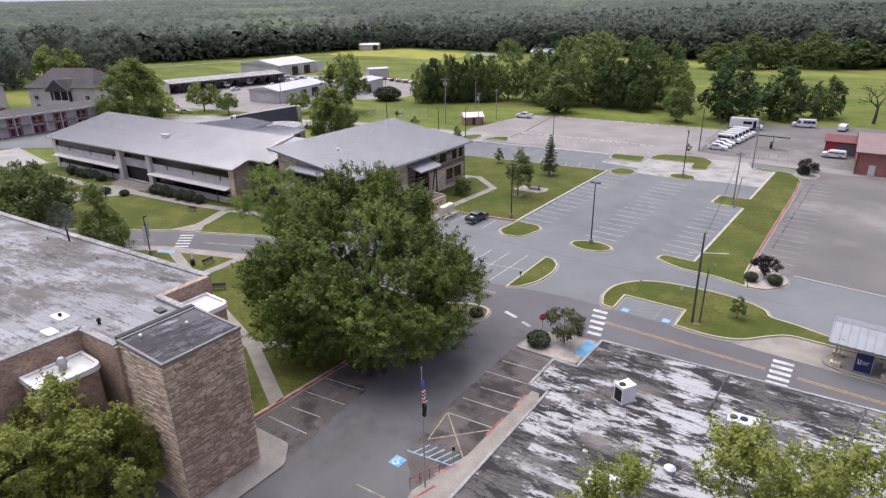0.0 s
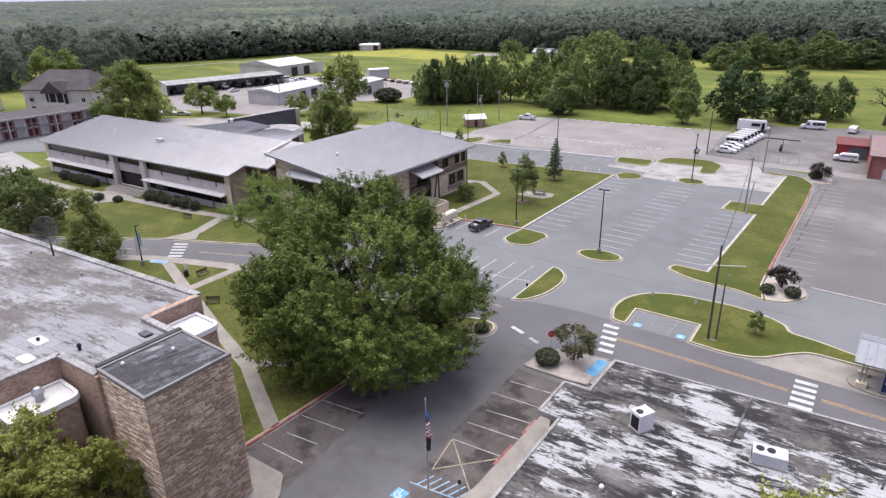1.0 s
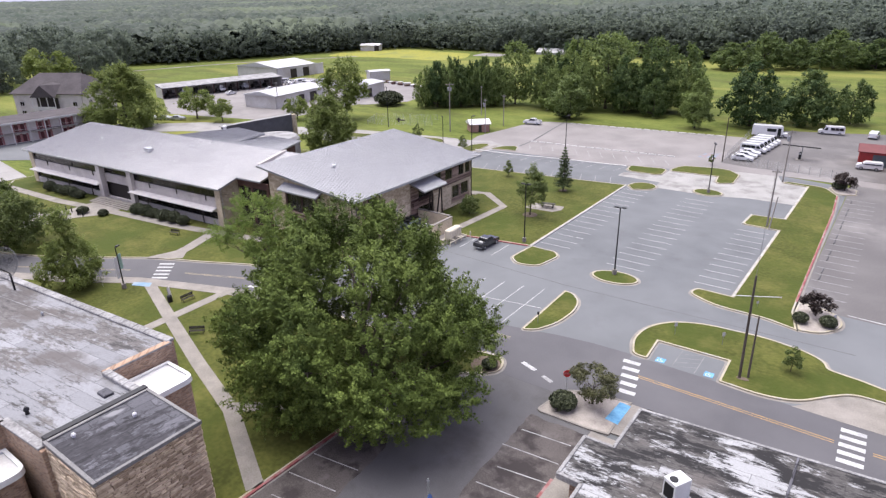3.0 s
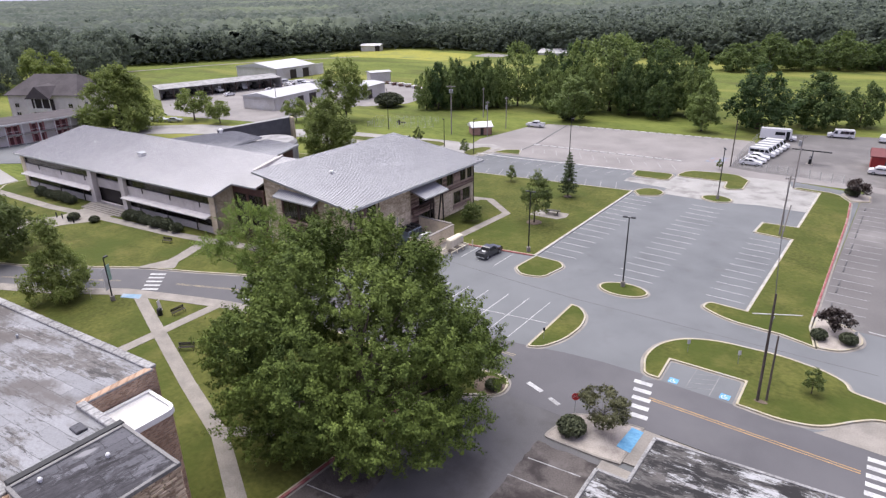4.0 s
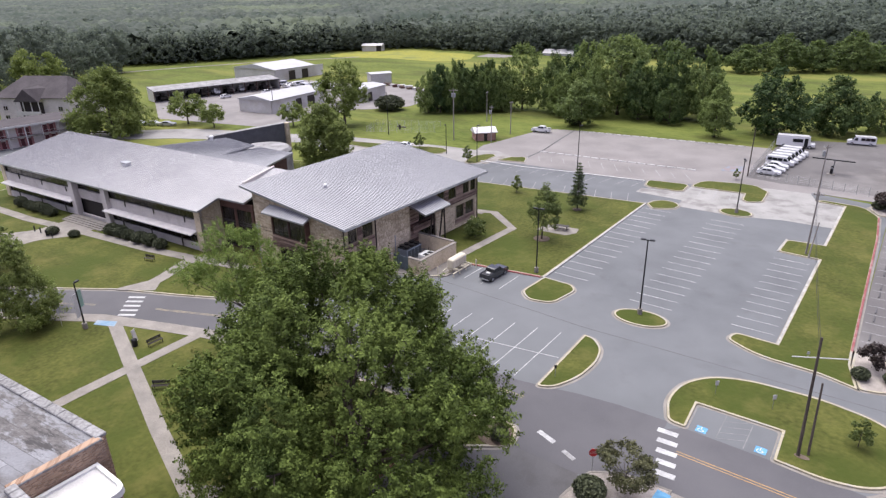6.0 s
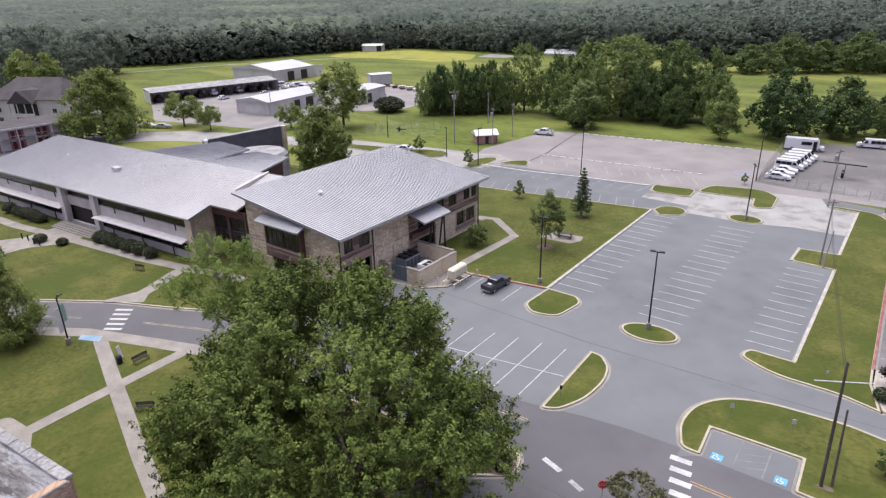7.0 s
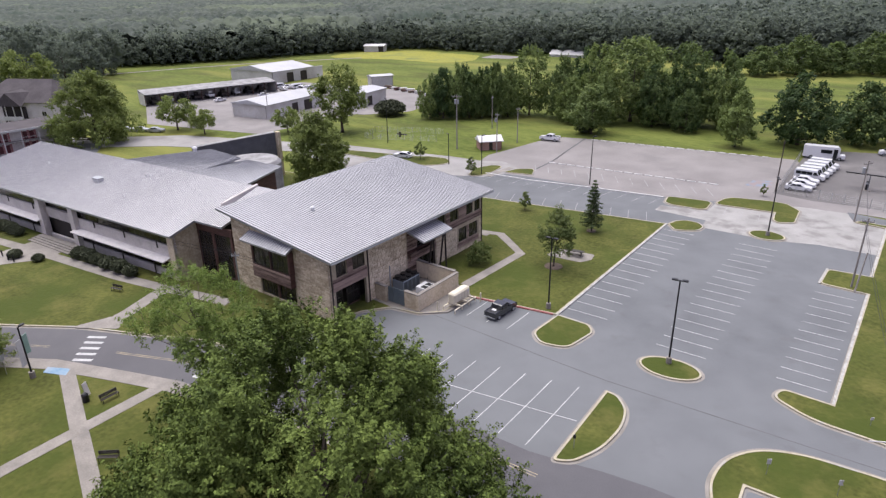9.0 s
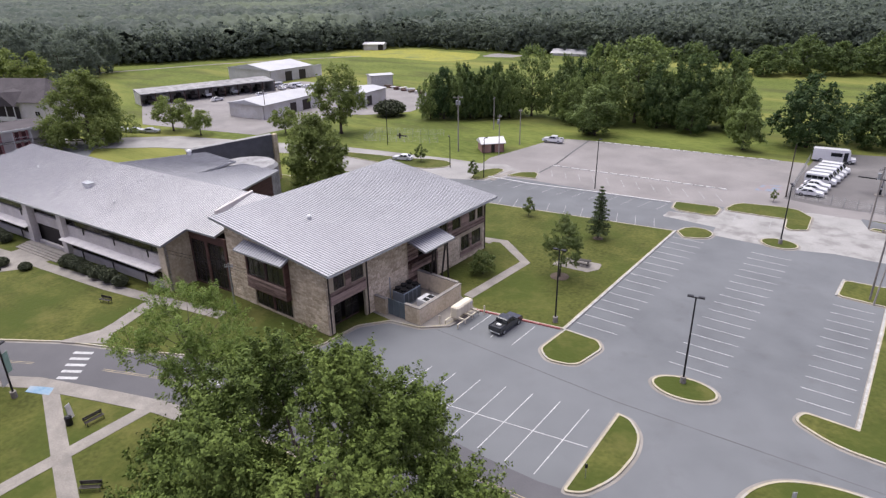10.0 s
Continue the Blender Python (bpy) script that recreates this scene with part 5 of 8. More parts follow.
chiller_m = plain("blue_grey_casing", (0.2, 0.235, 0.27), 0.5, 0.2)
ch = thing("chiller", (-18.6, -5.6, 0.14), "large blue-grey chiller with a bank of black fans", "chiller")
Geo().box(-20.6, -7.9, 0.16, -18.7, -4.5, 2.1, 0.05).part("casing", chiller_m, ch)
for k in range(4):
    Geo().box(-18.695, -7.75 + 0.82 * k, 0.4, -18.67, -7.05 + 0.82 * k, 1.95, 0.01).part("coil_panel", plain("dark_coil_fins", (0.07, 0.085, 0.1), 0.5, 0.4) if not k else MATS["dark_coil_fins"], ch, "dark finned coil panel")
Geo().box(-20.56, -7.86, 2.1, -18.74, -4.54, 2.22, 0.02).part("fan_deck", black_m, ch, "black fan deck")
for k in range(3):
    for j in range(2):
        cx, cy = -20.12 + 0.93 * j, -7.3 + 1.1 * k
        Geo().tube([(cx, cy, 2.22), (cx, cy, 2.45)], 0.44, 14).part("fan_housing", black_m, ch, "black round fan housing")
c2 = thing("condenser_unit", (-16.0, -6.4, 0.14), "white condenser unit with a black grille", "condenser")
Geo().box(-16.9, -7.6, 0.16, -15.3, -5.6, 1.9, 0.05).part("casing", white_metal_m, c2)
for y0 in (-7.45, -6.5):
    Geo().box(-15.29, y0, 0.5, -15.26, y0 + 0.75, 1.75).part("grille", black_m, c2)
    Geo().box(-16.2, y0, 1.9, -15.4, y0 + 0.72, 1.93).part("fan_grille", black_m, c2)
c3 = thing("condenser_unit", (-16.6, -9.0, 0.14), "low pale condenser box", "condenser")
Geo().box(-17.4, -9.6, 0.16, -15.4, -8.3, 1.3, 0.05).part("casing", ac_grey_m, c3)
gn = thing("generator", (-11.4, -5.6, 0.14), "cream steel generator cabinet on a raised frame", "generator")
Geo().box(-12.0, -7.2, 0.95, -10.9, -3.9, 2.2, 0.16).part("cabinet", cream_metal_m, gn)
for k in range(5):
    Geo().box(-10.9, -6.95 + 0.62 * k, 1.1, -10.86, -6.5 + 0.62 * k, 2.0, 0.01).part("side_panel", cream_metal_m, gn)
Geo().box(-10.88, -4.6, 1.7, -10.84, -4.2, 1.95, 0.01).part("louvre", ac_grey_m, gn)
for x in (-12.0, -10.2):
    Geo().box(x - 0.06, -8.2, 0.6, x + 0.06, -3.6, 0.72).part("base_rail", cream_metal_m, gn)
    for y in (-8.1, -6.6, -5.1, -3.7):
        Geo().box(x - 0.06, y - 0.06, 0.14, x + 0.06, y + 0.06, 0.6).part("leg", cream_metal_m, gn)
for y in (-7.0, -5.6, -4.2):
    Geo().box(-12.06, y - 0.08, 0.72, -10.14, y + 0.08, 0.95).part("cross_beam", cream_metal_m, gn)
for x, y in ((-12.7, -8.4), (-9.7, -3.2), (-12.0, -2.9)):
    b = thing("bollard", (x, y, 0.1), "cream painted steel bollard", "bollard", "bollards round the generator")
    Geo().tube([(x, y, 0.0), (x, y, 1.2), (x, y, 1.28)], [0.1, 0.1, 0.05], 10).part("post", cream_metal_m, b)

# ---- stone hall and low hall near the start ----
hall = thing("stone_hall", (-20, -75, 0), "flat-roofed hall with ledgestone tower and brick walls", "building")
HZ = 12.45
roof_poly = [(0.9, -60.2), (1.0, -65.5), (5.9, -65.4), (5.9, -71.6), (1.0, -71.9), (1.0, -90), (-75, -96), (-66, -66.4)]
Geo().prism(roof_poly, HZ - 0.3, HZ).part("roof_deck", rolled_roof_m, hall, "grey weathered roll roofing")


def parapet(parent, pts, z0, z1, w, material, name="parapet", label=""):
    for a, b in zip(pts, pts[1:]):
        a, b = Vector(a), Vector(b)
        L, m = (b - a).length / 2, (a + b) / 2
        Geo(pose(m.x, m.y, 0, 0, 0, math.degrees(math.atan2(b.y - a.y, b.x - a.x)))).box(-L, -w / 2, z0, L, w / 2, z1, 0.03).part(name, material, parent, label)


parapet(hall, [(-66, -66.4), (0.9, -60.2)], 0.1, HZ - 0.05, 0.5, brick_m, "wall", "tan brick wall")
parapet(hall, [(0.9, -60.2), (1.0, -65.5)], 0.1, HZ - 0.05, 0.5, brick_m, "wall", "tan brick wall")
parapet(hall, [(1.0, -65.5), (6.2, -65.4)], 0.1, HZ - 0.05, 0.4, brick_m, "wall", "tan brick wall")
parapet(hall, [(6.2, -71.6), (1.0, -71.9)], 0.1, HZ - 0.05, 0.5, brick_m, "wall", "tan brick wall")
parapet(hall, [(1.0, -71.9), (1.0, -90)], 0.1, HZ - 0.05, 0.5, brick_m, "wall", "tan brick wall")
# edge stones along the north parapet
n = 46
for k in range(n):
    a, b = Vector((-66, -66.4)).lerp(Vector((0.9, -60.2)), k / n), Vector((-66, -66.4)).lerp(Vector((0.9, -60.2)), (k + 1) / n)
    m, L = (a + b) / 2, (b - a).length / 2 - 0.02
    Geo(pose(m.x, m.y, 0, 0, 0, 5.3)).box(-L, -0.35, HZ - 0.04, L, 0.35, HZ + 0.17, 0.05).part("coping", coping_m, hall)
parapet(hall, [(0.9, -60.4), (1.0, -65.5)], HZ - 0.04, HZ + 0.12, 0.55, brick_m, "coping", "brown coping")
for k in range(7):
    m = Vector((1.2, -65.4)).lerp(Vector((6.0, -65.3)), (k + 0.5) / 7)
    Geo(pose(m.x, m.y, 0, 0, 0, 1)).box(-0.33, -0.3, HZ - 0.04, 0.33, 0.3, HZ + 0.3, 0.05).part("coping", coping_m, hall)
parapet(hall, [(1.0, -71.9), (1.0, -90)], HZ - 0.04, HZ + 0.1, 0.6, coping_m, "coping")
parapet(hall, [(5.9, -71.6), (1.0, -71.9)], HZ - 0.04, HZ + 0.1, 0.6, coping_m, "coping")
parapet(hall, [(0.9, -60.3), (1.0, -65.2)], HZ - 0.045, HZ + 0.09, 0.6, coping_m, "coping")
# tower
TX0, TX1, TY0, TY1, TZ = 5.95, 11.85, -71.5, -64.95, 12.85
tower = Geo().box(TX0, TY0, 0.1, TX1, TY1, TZ - 0.25).part("tower_core", ledge_bed_m, hall, "mortared core of the ledgestone tower")
Geo().box(TX0 + 0.15, TY0 + 0.15, TZ - 0.25, TX1 - 0.15, TY1 - 0.15, TZ - 0.1).part("tower_roof", dark_felt_m, hall, "dark wet felt roof of the tower")
for x0, y0, x1, y1 in ((TX0 - 0.08, TY0 - 0.08, TX1 + 0.08, TY0 + 0.15), (TX0 - 0.08, TY1 - 0.15, TX1 + 0.08, TY1 + 0.08), (TX1 - 0.15, TY0 + 0.16, TX1 + 0.08, TY1 - 0.16), (TX0 - 0.08, TY0 + 0.16, TX0 + 0.15, TY1 - 0.16)):
    Geo().box(x0, y0, TZ - 0.24, x1, y1, TZ + 0.0, 0.02).part("coping", edge_metal_m, hall, "dull grey metal coping")
for x, y in ((8.0, -67.0), (6.9, -70.2)):
    vent_cap((x, y, TZ - 0.1), 0.14, 0.3, "small white vent on the tower roof", white_metal_m)
# stair bays with white roofs
for x0, y0, x1, y1, z in ((1.3, -64.9, 4.9, -60.9, 11.1), (1.3, -77.0, 4.6, -72.3, 10.6)):
    p = fillet([(x0, y0), (x1, y0), (x1, y1), (x0, y1)], [0, 0.9, 0.9, 0])
    Geo().prism(inset(p, 0.15), 0.1, z - 0.25).part("bay_wall", brick_m, hall, "tan brick stair bay")
    Geo().ring(p, inset(p, 0.3), z - 0.24, z + 0.16).part("bay_rim", white_metal_m, hall, "white metal roof rim")
    Geo().prism(inset(p, 0.28), z - 0.24, z).part("bay_roof", trim_white_m, hall, "white coated bay roof")
vent_cap((2.7, -74.4, 10.6), 0.42, 1.0, "round steel exhaust vent on the white roof")
window(hall, pose(5.2, -71.58, 0), -1.4, 0.6, 9.3, 11.6, 2, 2, -0.1)
# roof bits
dish = thing("satellite_dish", (-19.5, -63.2, HZ), "grey mesh satellite dish on a black post", "satellite dish")
Geo().tube([(-19.5, -63.2, HZ - 0.02), (-19.5, -63.2, HZ + 1.7)], 0.09, 8).tube([(-19.5, -63.2, HZ + 1.7), (-19.4, -63.9, HZ + 2.4)], 0.05, 6).part("post", black_m, dish)
bowl = Geo(Matrix.Translation((-19.5, -63.1, HZ + 2.5)) @ Euler((radians(62), 0, radians(30))).to_matrix().to_4x4())
for k in range(40):                                       # wire mesh: radial and ring wires
    a = 2 * math.pi * k / 40
    wr = 0.018 if k % 5 == 0 else 0.009
    bowl.tube([(r * math.cos(a), r * math.sin(a), 0.32 * r * r) for r in (0.08, 0.5, 0.9, 1.25, 1.5)], wr, 4, False)
for j in range(15):
    r = 0.1 + 0.1 * j
    bowl.tube([(r * math.cos(a), r * math.sin(a), 0.32 * r * r) for a in (2 * math.pi * k / 28 for k in range(29))], 0.024 if j == 14 else 0.01, 4, False)
mesh_m = plain("dish_mesh", (0.1, 0.1, 0.105), 0.7)
bowl.part("bowl", mesh_m, dish, "dark mesh bowl", smooth=True)
for x, y, s, lab in ((-2.4, -71.9, 0.9, "white patched drain ring on the roof"), (-0.4, -73.6, 0.8, "white roof patch panel")):
    e = tagged(Geo().prism(fillet([(x - s, y - s * 0.6), (x + s, y - s * 0.5), (x + s * 0.9, y + s * 0.6), (x - s * 0.8, y + s * 0.5)], 0.3), HZ - 0.01, HZ + 0.05).part("roof_patch", trim_white_m), lab, "roof patch")
vent_cap((-2.4, -71.9, HZ + 0.05), 0.16, 0.25, "small black roof drain cap", black_m)
vent_cap((1.6, -71.0 + 0.3, HZ), 0.18, 0.55, "short black pipe vent on the flat roof", black_m)
for x, y in ((-22, -64.3), (-30, -66), (-12, -64)):
    vent_cap((x, y, HZ), 0.12, 0.35, "small pipe vent on the flat roof")
# raised black strip: the shadow in the tower's roof joint, put into colour
Geo().box(TX0 - 0.6, TY0 + 0.1, HZ - 0.01, TX0 - 0.1, TY1 + 0.1, TZ + 0.05, 0.03).part("roof_joint", black_m, hall, "black strip painted for the shadowed joint beside the tower")
tagged(Geo().box(3.1, -67.0, HZ, 4.1, -66.3, HZ + 0.18, 0.05).part("roof_pack", dark_felt_m), "dark crumpled felt scrap on the roof", "debris")
parapet(hall, [(-8, -63), (-40, -67.5)], HZ, HZ + 0.02, 0.05, coping_m, "roof_joint")

# low hall with white-coated roof
low = thing("low_hall", (50, -52, 0), "low flat-roofed hall with worn white roof coating", "building")
LZ = 3.45
lp = [(29.9, -35.7), (29.9, -41.6), (27.5, -41.7), (27.6, -46.7), (29.5, -46.7), (29.8, -62.6), (90, -62.6), (90, -31.4), (54, -33.4)]
Geo().prism(lp, LZ - 0.3, LZ).part("roof_deck", patched_roof_m, low, "worn white roof coating over dark felt")
Geo().prism(inset(lp, 0.7), 0.1, LZ - 0.31).part("wall", brick_m, low, "tan brick wall under the eaves")
for a, b in zip(lp, lp[1:] + lp[:1]):
    a, b = Vector(a), Vector(b)
    L, m = (b - a).length / 2 + 0.06, (a + b) / 2
    Geo(pose(m.x, m.y, 0, 0, 0, math.degrees(math.atan2(b.y - a.y, b.x - a.x)))).box(-L, -0.14, LZ - 0.45, L, 0.14, LZ + 0.09, 0.03).part("fascia", coping_m, low, "grey metal roof edge")
for a, b in (((41.9, -34.4), (41.9, -42.0)), ((52.6, -33.8), (51.8, -41))):
    a, b = Vector(a), Vector(b)
    L, m = (b - a).length / 2, (a + b) / 2
    Geo(pose(m.x, m.y, 0, 0, 0, math.degrees(math.atan2(b.y - a.y, b.x - a.x)))).box(-L, -0.09, LZ - 0.02, L, 0.09, LZ + 0.08, 0.03).part("roof_joint", dark_felt_m, low, "dark raised roof joint")
Geo().box(29.2, -46.3, 0.15, 29.24, -42.6, 2.9).part("door", plain("dark_green_door", (0.02, 0.05, 0.04), 0.6), low, "dark green entrance doors")


def ac_unit(x, y, w, d, h, turn, fans, label):
    e = thing("rooftop_unit", (x, y, LZ), label, "rooftop unit")
    m = pose(x, y, LZ, 0, 0, turn)
    Geo(m).box(-w / 2 - 0.1, -d / 2 - 0.1, 0, w / 2 + 0.1, d / 2 + 0.1, 0.12).part("curb", coping_m, e)
    Geo(m).box(-w / 2, -d / 2, 0.12, w / 2, d / 2, h, 0.04).part("casing", white_metal_m if fans == 1 else ac_grey_m, e)
    Geo(m).box(-w / 2 - 0.02, -d / 2 + 0.15, 0.25, -w / 2 - 0.004, d / 2 - 0.15, h - 0.3).part("grille", black_m, e)
    for k in range(fans):
        cx = -w / 4 if fans == 1 else -w / 2 + 0.5 + 0.75 * k
        Geo(m).tube([(cx, 0, h), (cx, 0, h + 0.06)], 0.3, 16).part("fan_guard", black_m, e)
    Geo(m).tube([(w / 2, 0, 0.3), (w / 2 + 0.6, -0.2, 0.25), (w / 2 + 0.9, -0.8, 0.06)], 0.05, 6).part("pipe", coping_m, e)
    return e


ac_unit(35.5, -44.1, 1.5, 1.15, 1.75, 62, 1, "white rooftop air conditioner with a black grille")
ac_unit(44.7, -42.5, 2.4, 1.4, 1.05, 10, 2, "grey rooftop air conditioner with two fans")
ac_unit(38.4, -55.5, 2.4, 1.6, 1.2, 10, 2, "grey rooftop air conditioner with two fans")
for x, y, r, h in ((40.0, -50.0, 0.16, 0.3), (41.5, -50.6, 0.45, 0.5), (33.6, -50.6, 0.15, 0.6), (35.6, -52.4, 0.2, 0.45)):
    vent_cap((x, y, LZ), r, h, "short metal vent on the coated roof", white_metal_m if r < 0.3 else ac_grey_m)

# bus shelter
sh = thing("bus_shelter", (54, -19.8, 0.12), "bus shelter with ribbed grey roof and brick base", "bus shelter")
shelter_roof_m = plain("shelter_roof_metal", (0.19, 0.2, 0.22), 0.5, 0.2)
rib_roof(sh, (48.6, -22.0, 3.0), (60, -22.0, 3.0), (60, -18.6, 3.9), (48.6, -18.6, 3.9), 0.75, 0.14, rib=(0.07, 0.08), material=shelter_roof_m)
rib_roof(sh, (48.6, -15.6, 3.1), (60, -15.6, 3.1), (60, -18.6, 3.9), (48.6, -18.6, 3.9), 0.75, 0.14, rib=(0.07, 0.08), material=shelter_roof_m)
for x in (49.4, 53.9, 59.2):
    for y in (-21.2, -18.9):
        Geo().tube([(x, y, 0.12), (x, y, 3.3)], 0.07, 8).tube([(x + 0.35, y, 0.12), (x + 0.35, y, 3.3)], 0.05, 8).part("post", grey_metal_m, sh)
        Geo().box(x - 0.3, y - 0.3, 0.12, x + 0.65, y + 0.3, 0.55, 0.03).part("plinth", stone_m, sh, "stone post plinth")
sign = thing("shelter_sign", (51.9, -21.6, 0.12), "dark blue sign panel with a white emblem", "sign")
Geo().box(51.2, -21.68, 0.35, 52.65, -21.6, 2.45, 0.02).part("panel", plain("navy_panel", (0.012, 0.02, 0.085), 0.5), sign)
Geo().box(51.12, -21.72, 0.12, 51.2, -21.56, 2.5).box(52.65, -21.72, 0.12, 52.73, -21.56, 2.5).box(51.12, -21.72, 0.2, 52.73, -21.56, 0.34).part("frame", grey_metal_m, sign)
Geo().box(51.4, -21.7, 1.3, 51.5, -21.685, 1.75).box(51.62, -21.7, 1.3, 51.72, -21.685, 1.75).box(51.4, -21.7, 1.2, 51.72, -21.685, 1.32).box(51.85, -21.7, 1.5, 52.4, -21.685, 1.58).box(51.85, -21.7, 1.3, 52.3, -21.685, 1.38).part("emblem", trim_white_m, sign, "white shield mark and two bars")

# ---- trees and shrubs ----
def np_mesh(name, verts, faces, material, smooth=False):
    """A mesh from arrays: faces all have the same number of corners."""
    verts, faces = np.asarray(verts, np.float32), np.asarray(faces, np.int32)
    me = bpy.data.meshes.new(name)
    n, k = faces.shape
    me.vertices.add(len(verts))
    me.vertices.foreach_set("co", verts.ravel())
    me.loops.add(n * k)
    me.loops.foreach_set("vertex_index", faces.ravel())
    me.polygons.add(n)
    me.polygons.foreach_set("loop_start", np.arange(n, dtype=np.int32) * k)
    me.update(calc_edges=True)
    me.materials.append(material)
    return me


def leaf_cloud(rng, centres, radii, per, size, flat=0.8, up=0.35):
    """Small leaf sprays on the outside of many clumps: one bent quad each."""
    centres, radii = np.asarray(centres, float), np.asarray(radii, float)
    k = len(centres)
    d = rng.normal(size=(k, per, 3))
    d[..., 2] += up
    d /= np.linalg.norm(d, axis=-1, keepdims=True)
    r = radii[:, None, None] * (0.2 + 0.75 * rng.random((k, per, 1)) ** 0.8 + 0.35 * rng.random((k, per, 1)) ** 4)
    p = (centres[:, None] + d * r * np.array([1, 1, flat])).reshape(-1, 3)
    nrm = (0.7 * d + np.array([0, 0, 0.55]) + 0.75 * rng.normal(size=d.shape)).reshape(-1, 3)
    nrm /= np.linalg.norm(nrm, axis=-1, keepdims=True)
    a = np.cross(nrm, rng.normal(size=nrm.shape))
    a /= np.linalg.norm(a, axis=-1, keepdims=True) + 1e-9
    b = np.cross(nrm, a)
    s = size * (0.55 + 0.9 * rng.random((len(p), 1)))
    q = np.stack([p - a * s * 0.5, p - b * s * 0.34 + nrm * s * 0.1, p + a * s * 0.55 - nrm * s * 0.12, p + b * s * 0.34 + nrm * s * 0.1], 1)
    return q.reshape(-1, 3)


def leaf_quads(rng, p, nrm, size):
    """One bent leaf-shaped quad at every place, square to its normal."""
    nrm = nrm / (np.linalg.norm(nrm, axis=-1, keepdims=True) + 1e-9)
    a = np.cross(nrm, rng.normal(size=nrm.shape))
    a /= np.linalg.norm(a, axis=-1, keepdims=True) + 1e-9
    b = np.cross(nrm, a)
    s = size * (0.5 + 0.9 * rng.random((len(p), 1)))
    q = np.stack([p - a * s * 0.5, p - b * s * 0.3 + nrm * s * 0.08, p + a * s * 0.6 - nrm * s * 0.15, p + b * s * 0.3 + nrm * s * 0.08], 1)
    return q.reshape(-1, 3)


def feathery_tree(name, x, y, height, radius, base, leaf_m, label, seed, shape, lobes, tips, per, leaf, lobe_r, spray, trunk, limbs, rough=0.3, core=0.5, upright=0.6, spread=0.16, facing=0.7, ruffle=0.75, category="tree", group="", lean=(0, 0), gaps=0.0):
    """A crown in three sizes: lobes on the limbs, upright sprays on the lobes, leaves along every spray."""
    rng = np.random.default_rng(seed)
    e = thing(name, (x, y, 0.08), label, category, group)
    n = crown_points(rng, lobes, shape, rough, core)
    if gaps:                                          # the shaded lower boughs carry fewer leaves
        n = n[rng.random(lobes) > gaps * np.clip(1.25 - 2.2 * n[:, 2], 0, 1)]
        lobes = len(n)
    c = n * np.array([radius - lobe_r * 0.6, radius - lobe_r * 0.6, height - base - lobe_r * 0.9])
    c[:, 0] += lean[0] * n[:, 2]
    c[:, 1] += lean[1] * n[:, 2]
    c += np.array([x, y, base + lobe_r * 0.2])
    mid = np.array([x + lean[0] * 0.5, y + lean[1] * 0.5, base + (height - base) * 0.35])
    out = (c - mid) / (np.linalg.norm(c - mid, axis=1, keepdims=True) + 1e-6)
    lr = lobe_r * (0.55 + 0.75 * rng.random((lobes, 1, 1)))
    d = rng.normal(size=(lobes, tips, 3)) + 0.45 * out[:, None] + np.array([0, 0, 0.35])
    d /= np.linalg.norm(d, axis=-1, keepdims=True)
    root = c[:, None] + d * lr * (0.35 + 0.6 * rng.random((lobes, tips, 1)) ** 0.6) * np.array([1, 1, 0.85])
    aim = 0.55 * d + 0.45 * out[:, None] + np.array([0, 0, upright]) + 0.4 * rng.normal(size=d.shape)
    aim /= np.linalg.norm(aim, axis=-1, keepdims=True)
    long_ = spray * (0.45 + 0.9 * rng.random((lobes, tips, 1)) ** 1.5)
    s = rng.random((lobes, tips, per, 1))
    p = root[:, :, None] + aim[:, :, None] * (long_[:, :, None] * s) + rng.normal(size=(lobes, tips, per, 3)) * (spread * (1.15 - 0.75 * s))
    p[..., 2] -= 0.18 * s[..., 0] ** 2
    nrm = 0.5 * d[:, :, None] + 0.35 * out[:, None, None] + np.array([0, 0, facing]) + ruffle * rng.normal(size=p.shape)
    keep = p.reshape(-1, 3)
    ok = keep[:, 2] > 0.5
    v = leaf_quads(rng, keep[ok], nrm.reshape(-1, 3)[ok], leaf)
    w = Geo()
    top = base + (height - base) * 0.68
    spine = [(x + lean[0] * t * t, y + lean[1] * t * t, 0.05 + (top - 0.05) * t) for t in (0, 0.05, 0.25, 0.5, 0.75, 1)]
    w.tube(spine, [trunk * 1.5, trunk * 1.05, trunk * 0.85, trunk * 0.55, trunk * 0.3, trunk * 0.08], 9)
    for k in range(min(limbs, lobes)):
        q = Vector([float(a) for a in c[k]])
        h = max(min(base * 0.9 + 0.5, height * 0.25), min(q.z - 0.55 * math.hypot(q.x - x, q.y - y) - 0.3, top * 0.92))
        t = h / top
        st = Vector((x + lean[0] * t * t, y + lean[1] * t * t, h))
        m1 = st.lerp(q, 0.5) + Vector((0, 0, -0.04 * (q - st).length))
        r = trunk * 0.36 * (1.05 - 0.7 * t)
        w.tube([st, m1, q], [r, r * 0.7, r * 0.3], 6)
        for j in range(min(4, tips)):
            w.tube([q, [float(a) for a in root[k, j]], [float(a) for a in root[k, j] + aim[k, j] * long_[k, j] * 0.8]], [r * 0.3, r * 0.18, 0.008], 4)
    w.part("trunk", bark_m, e, "brown bark trunk and limbs", smooth=True)
    cr = new("crown", np_mesh("crown", v, np.arange(len(v)).reshape(-1, 4), leaf_m))
    cr.parent, cr.matrix_parent_inverse = e, Matrix.Translation(-e.location)
    return e


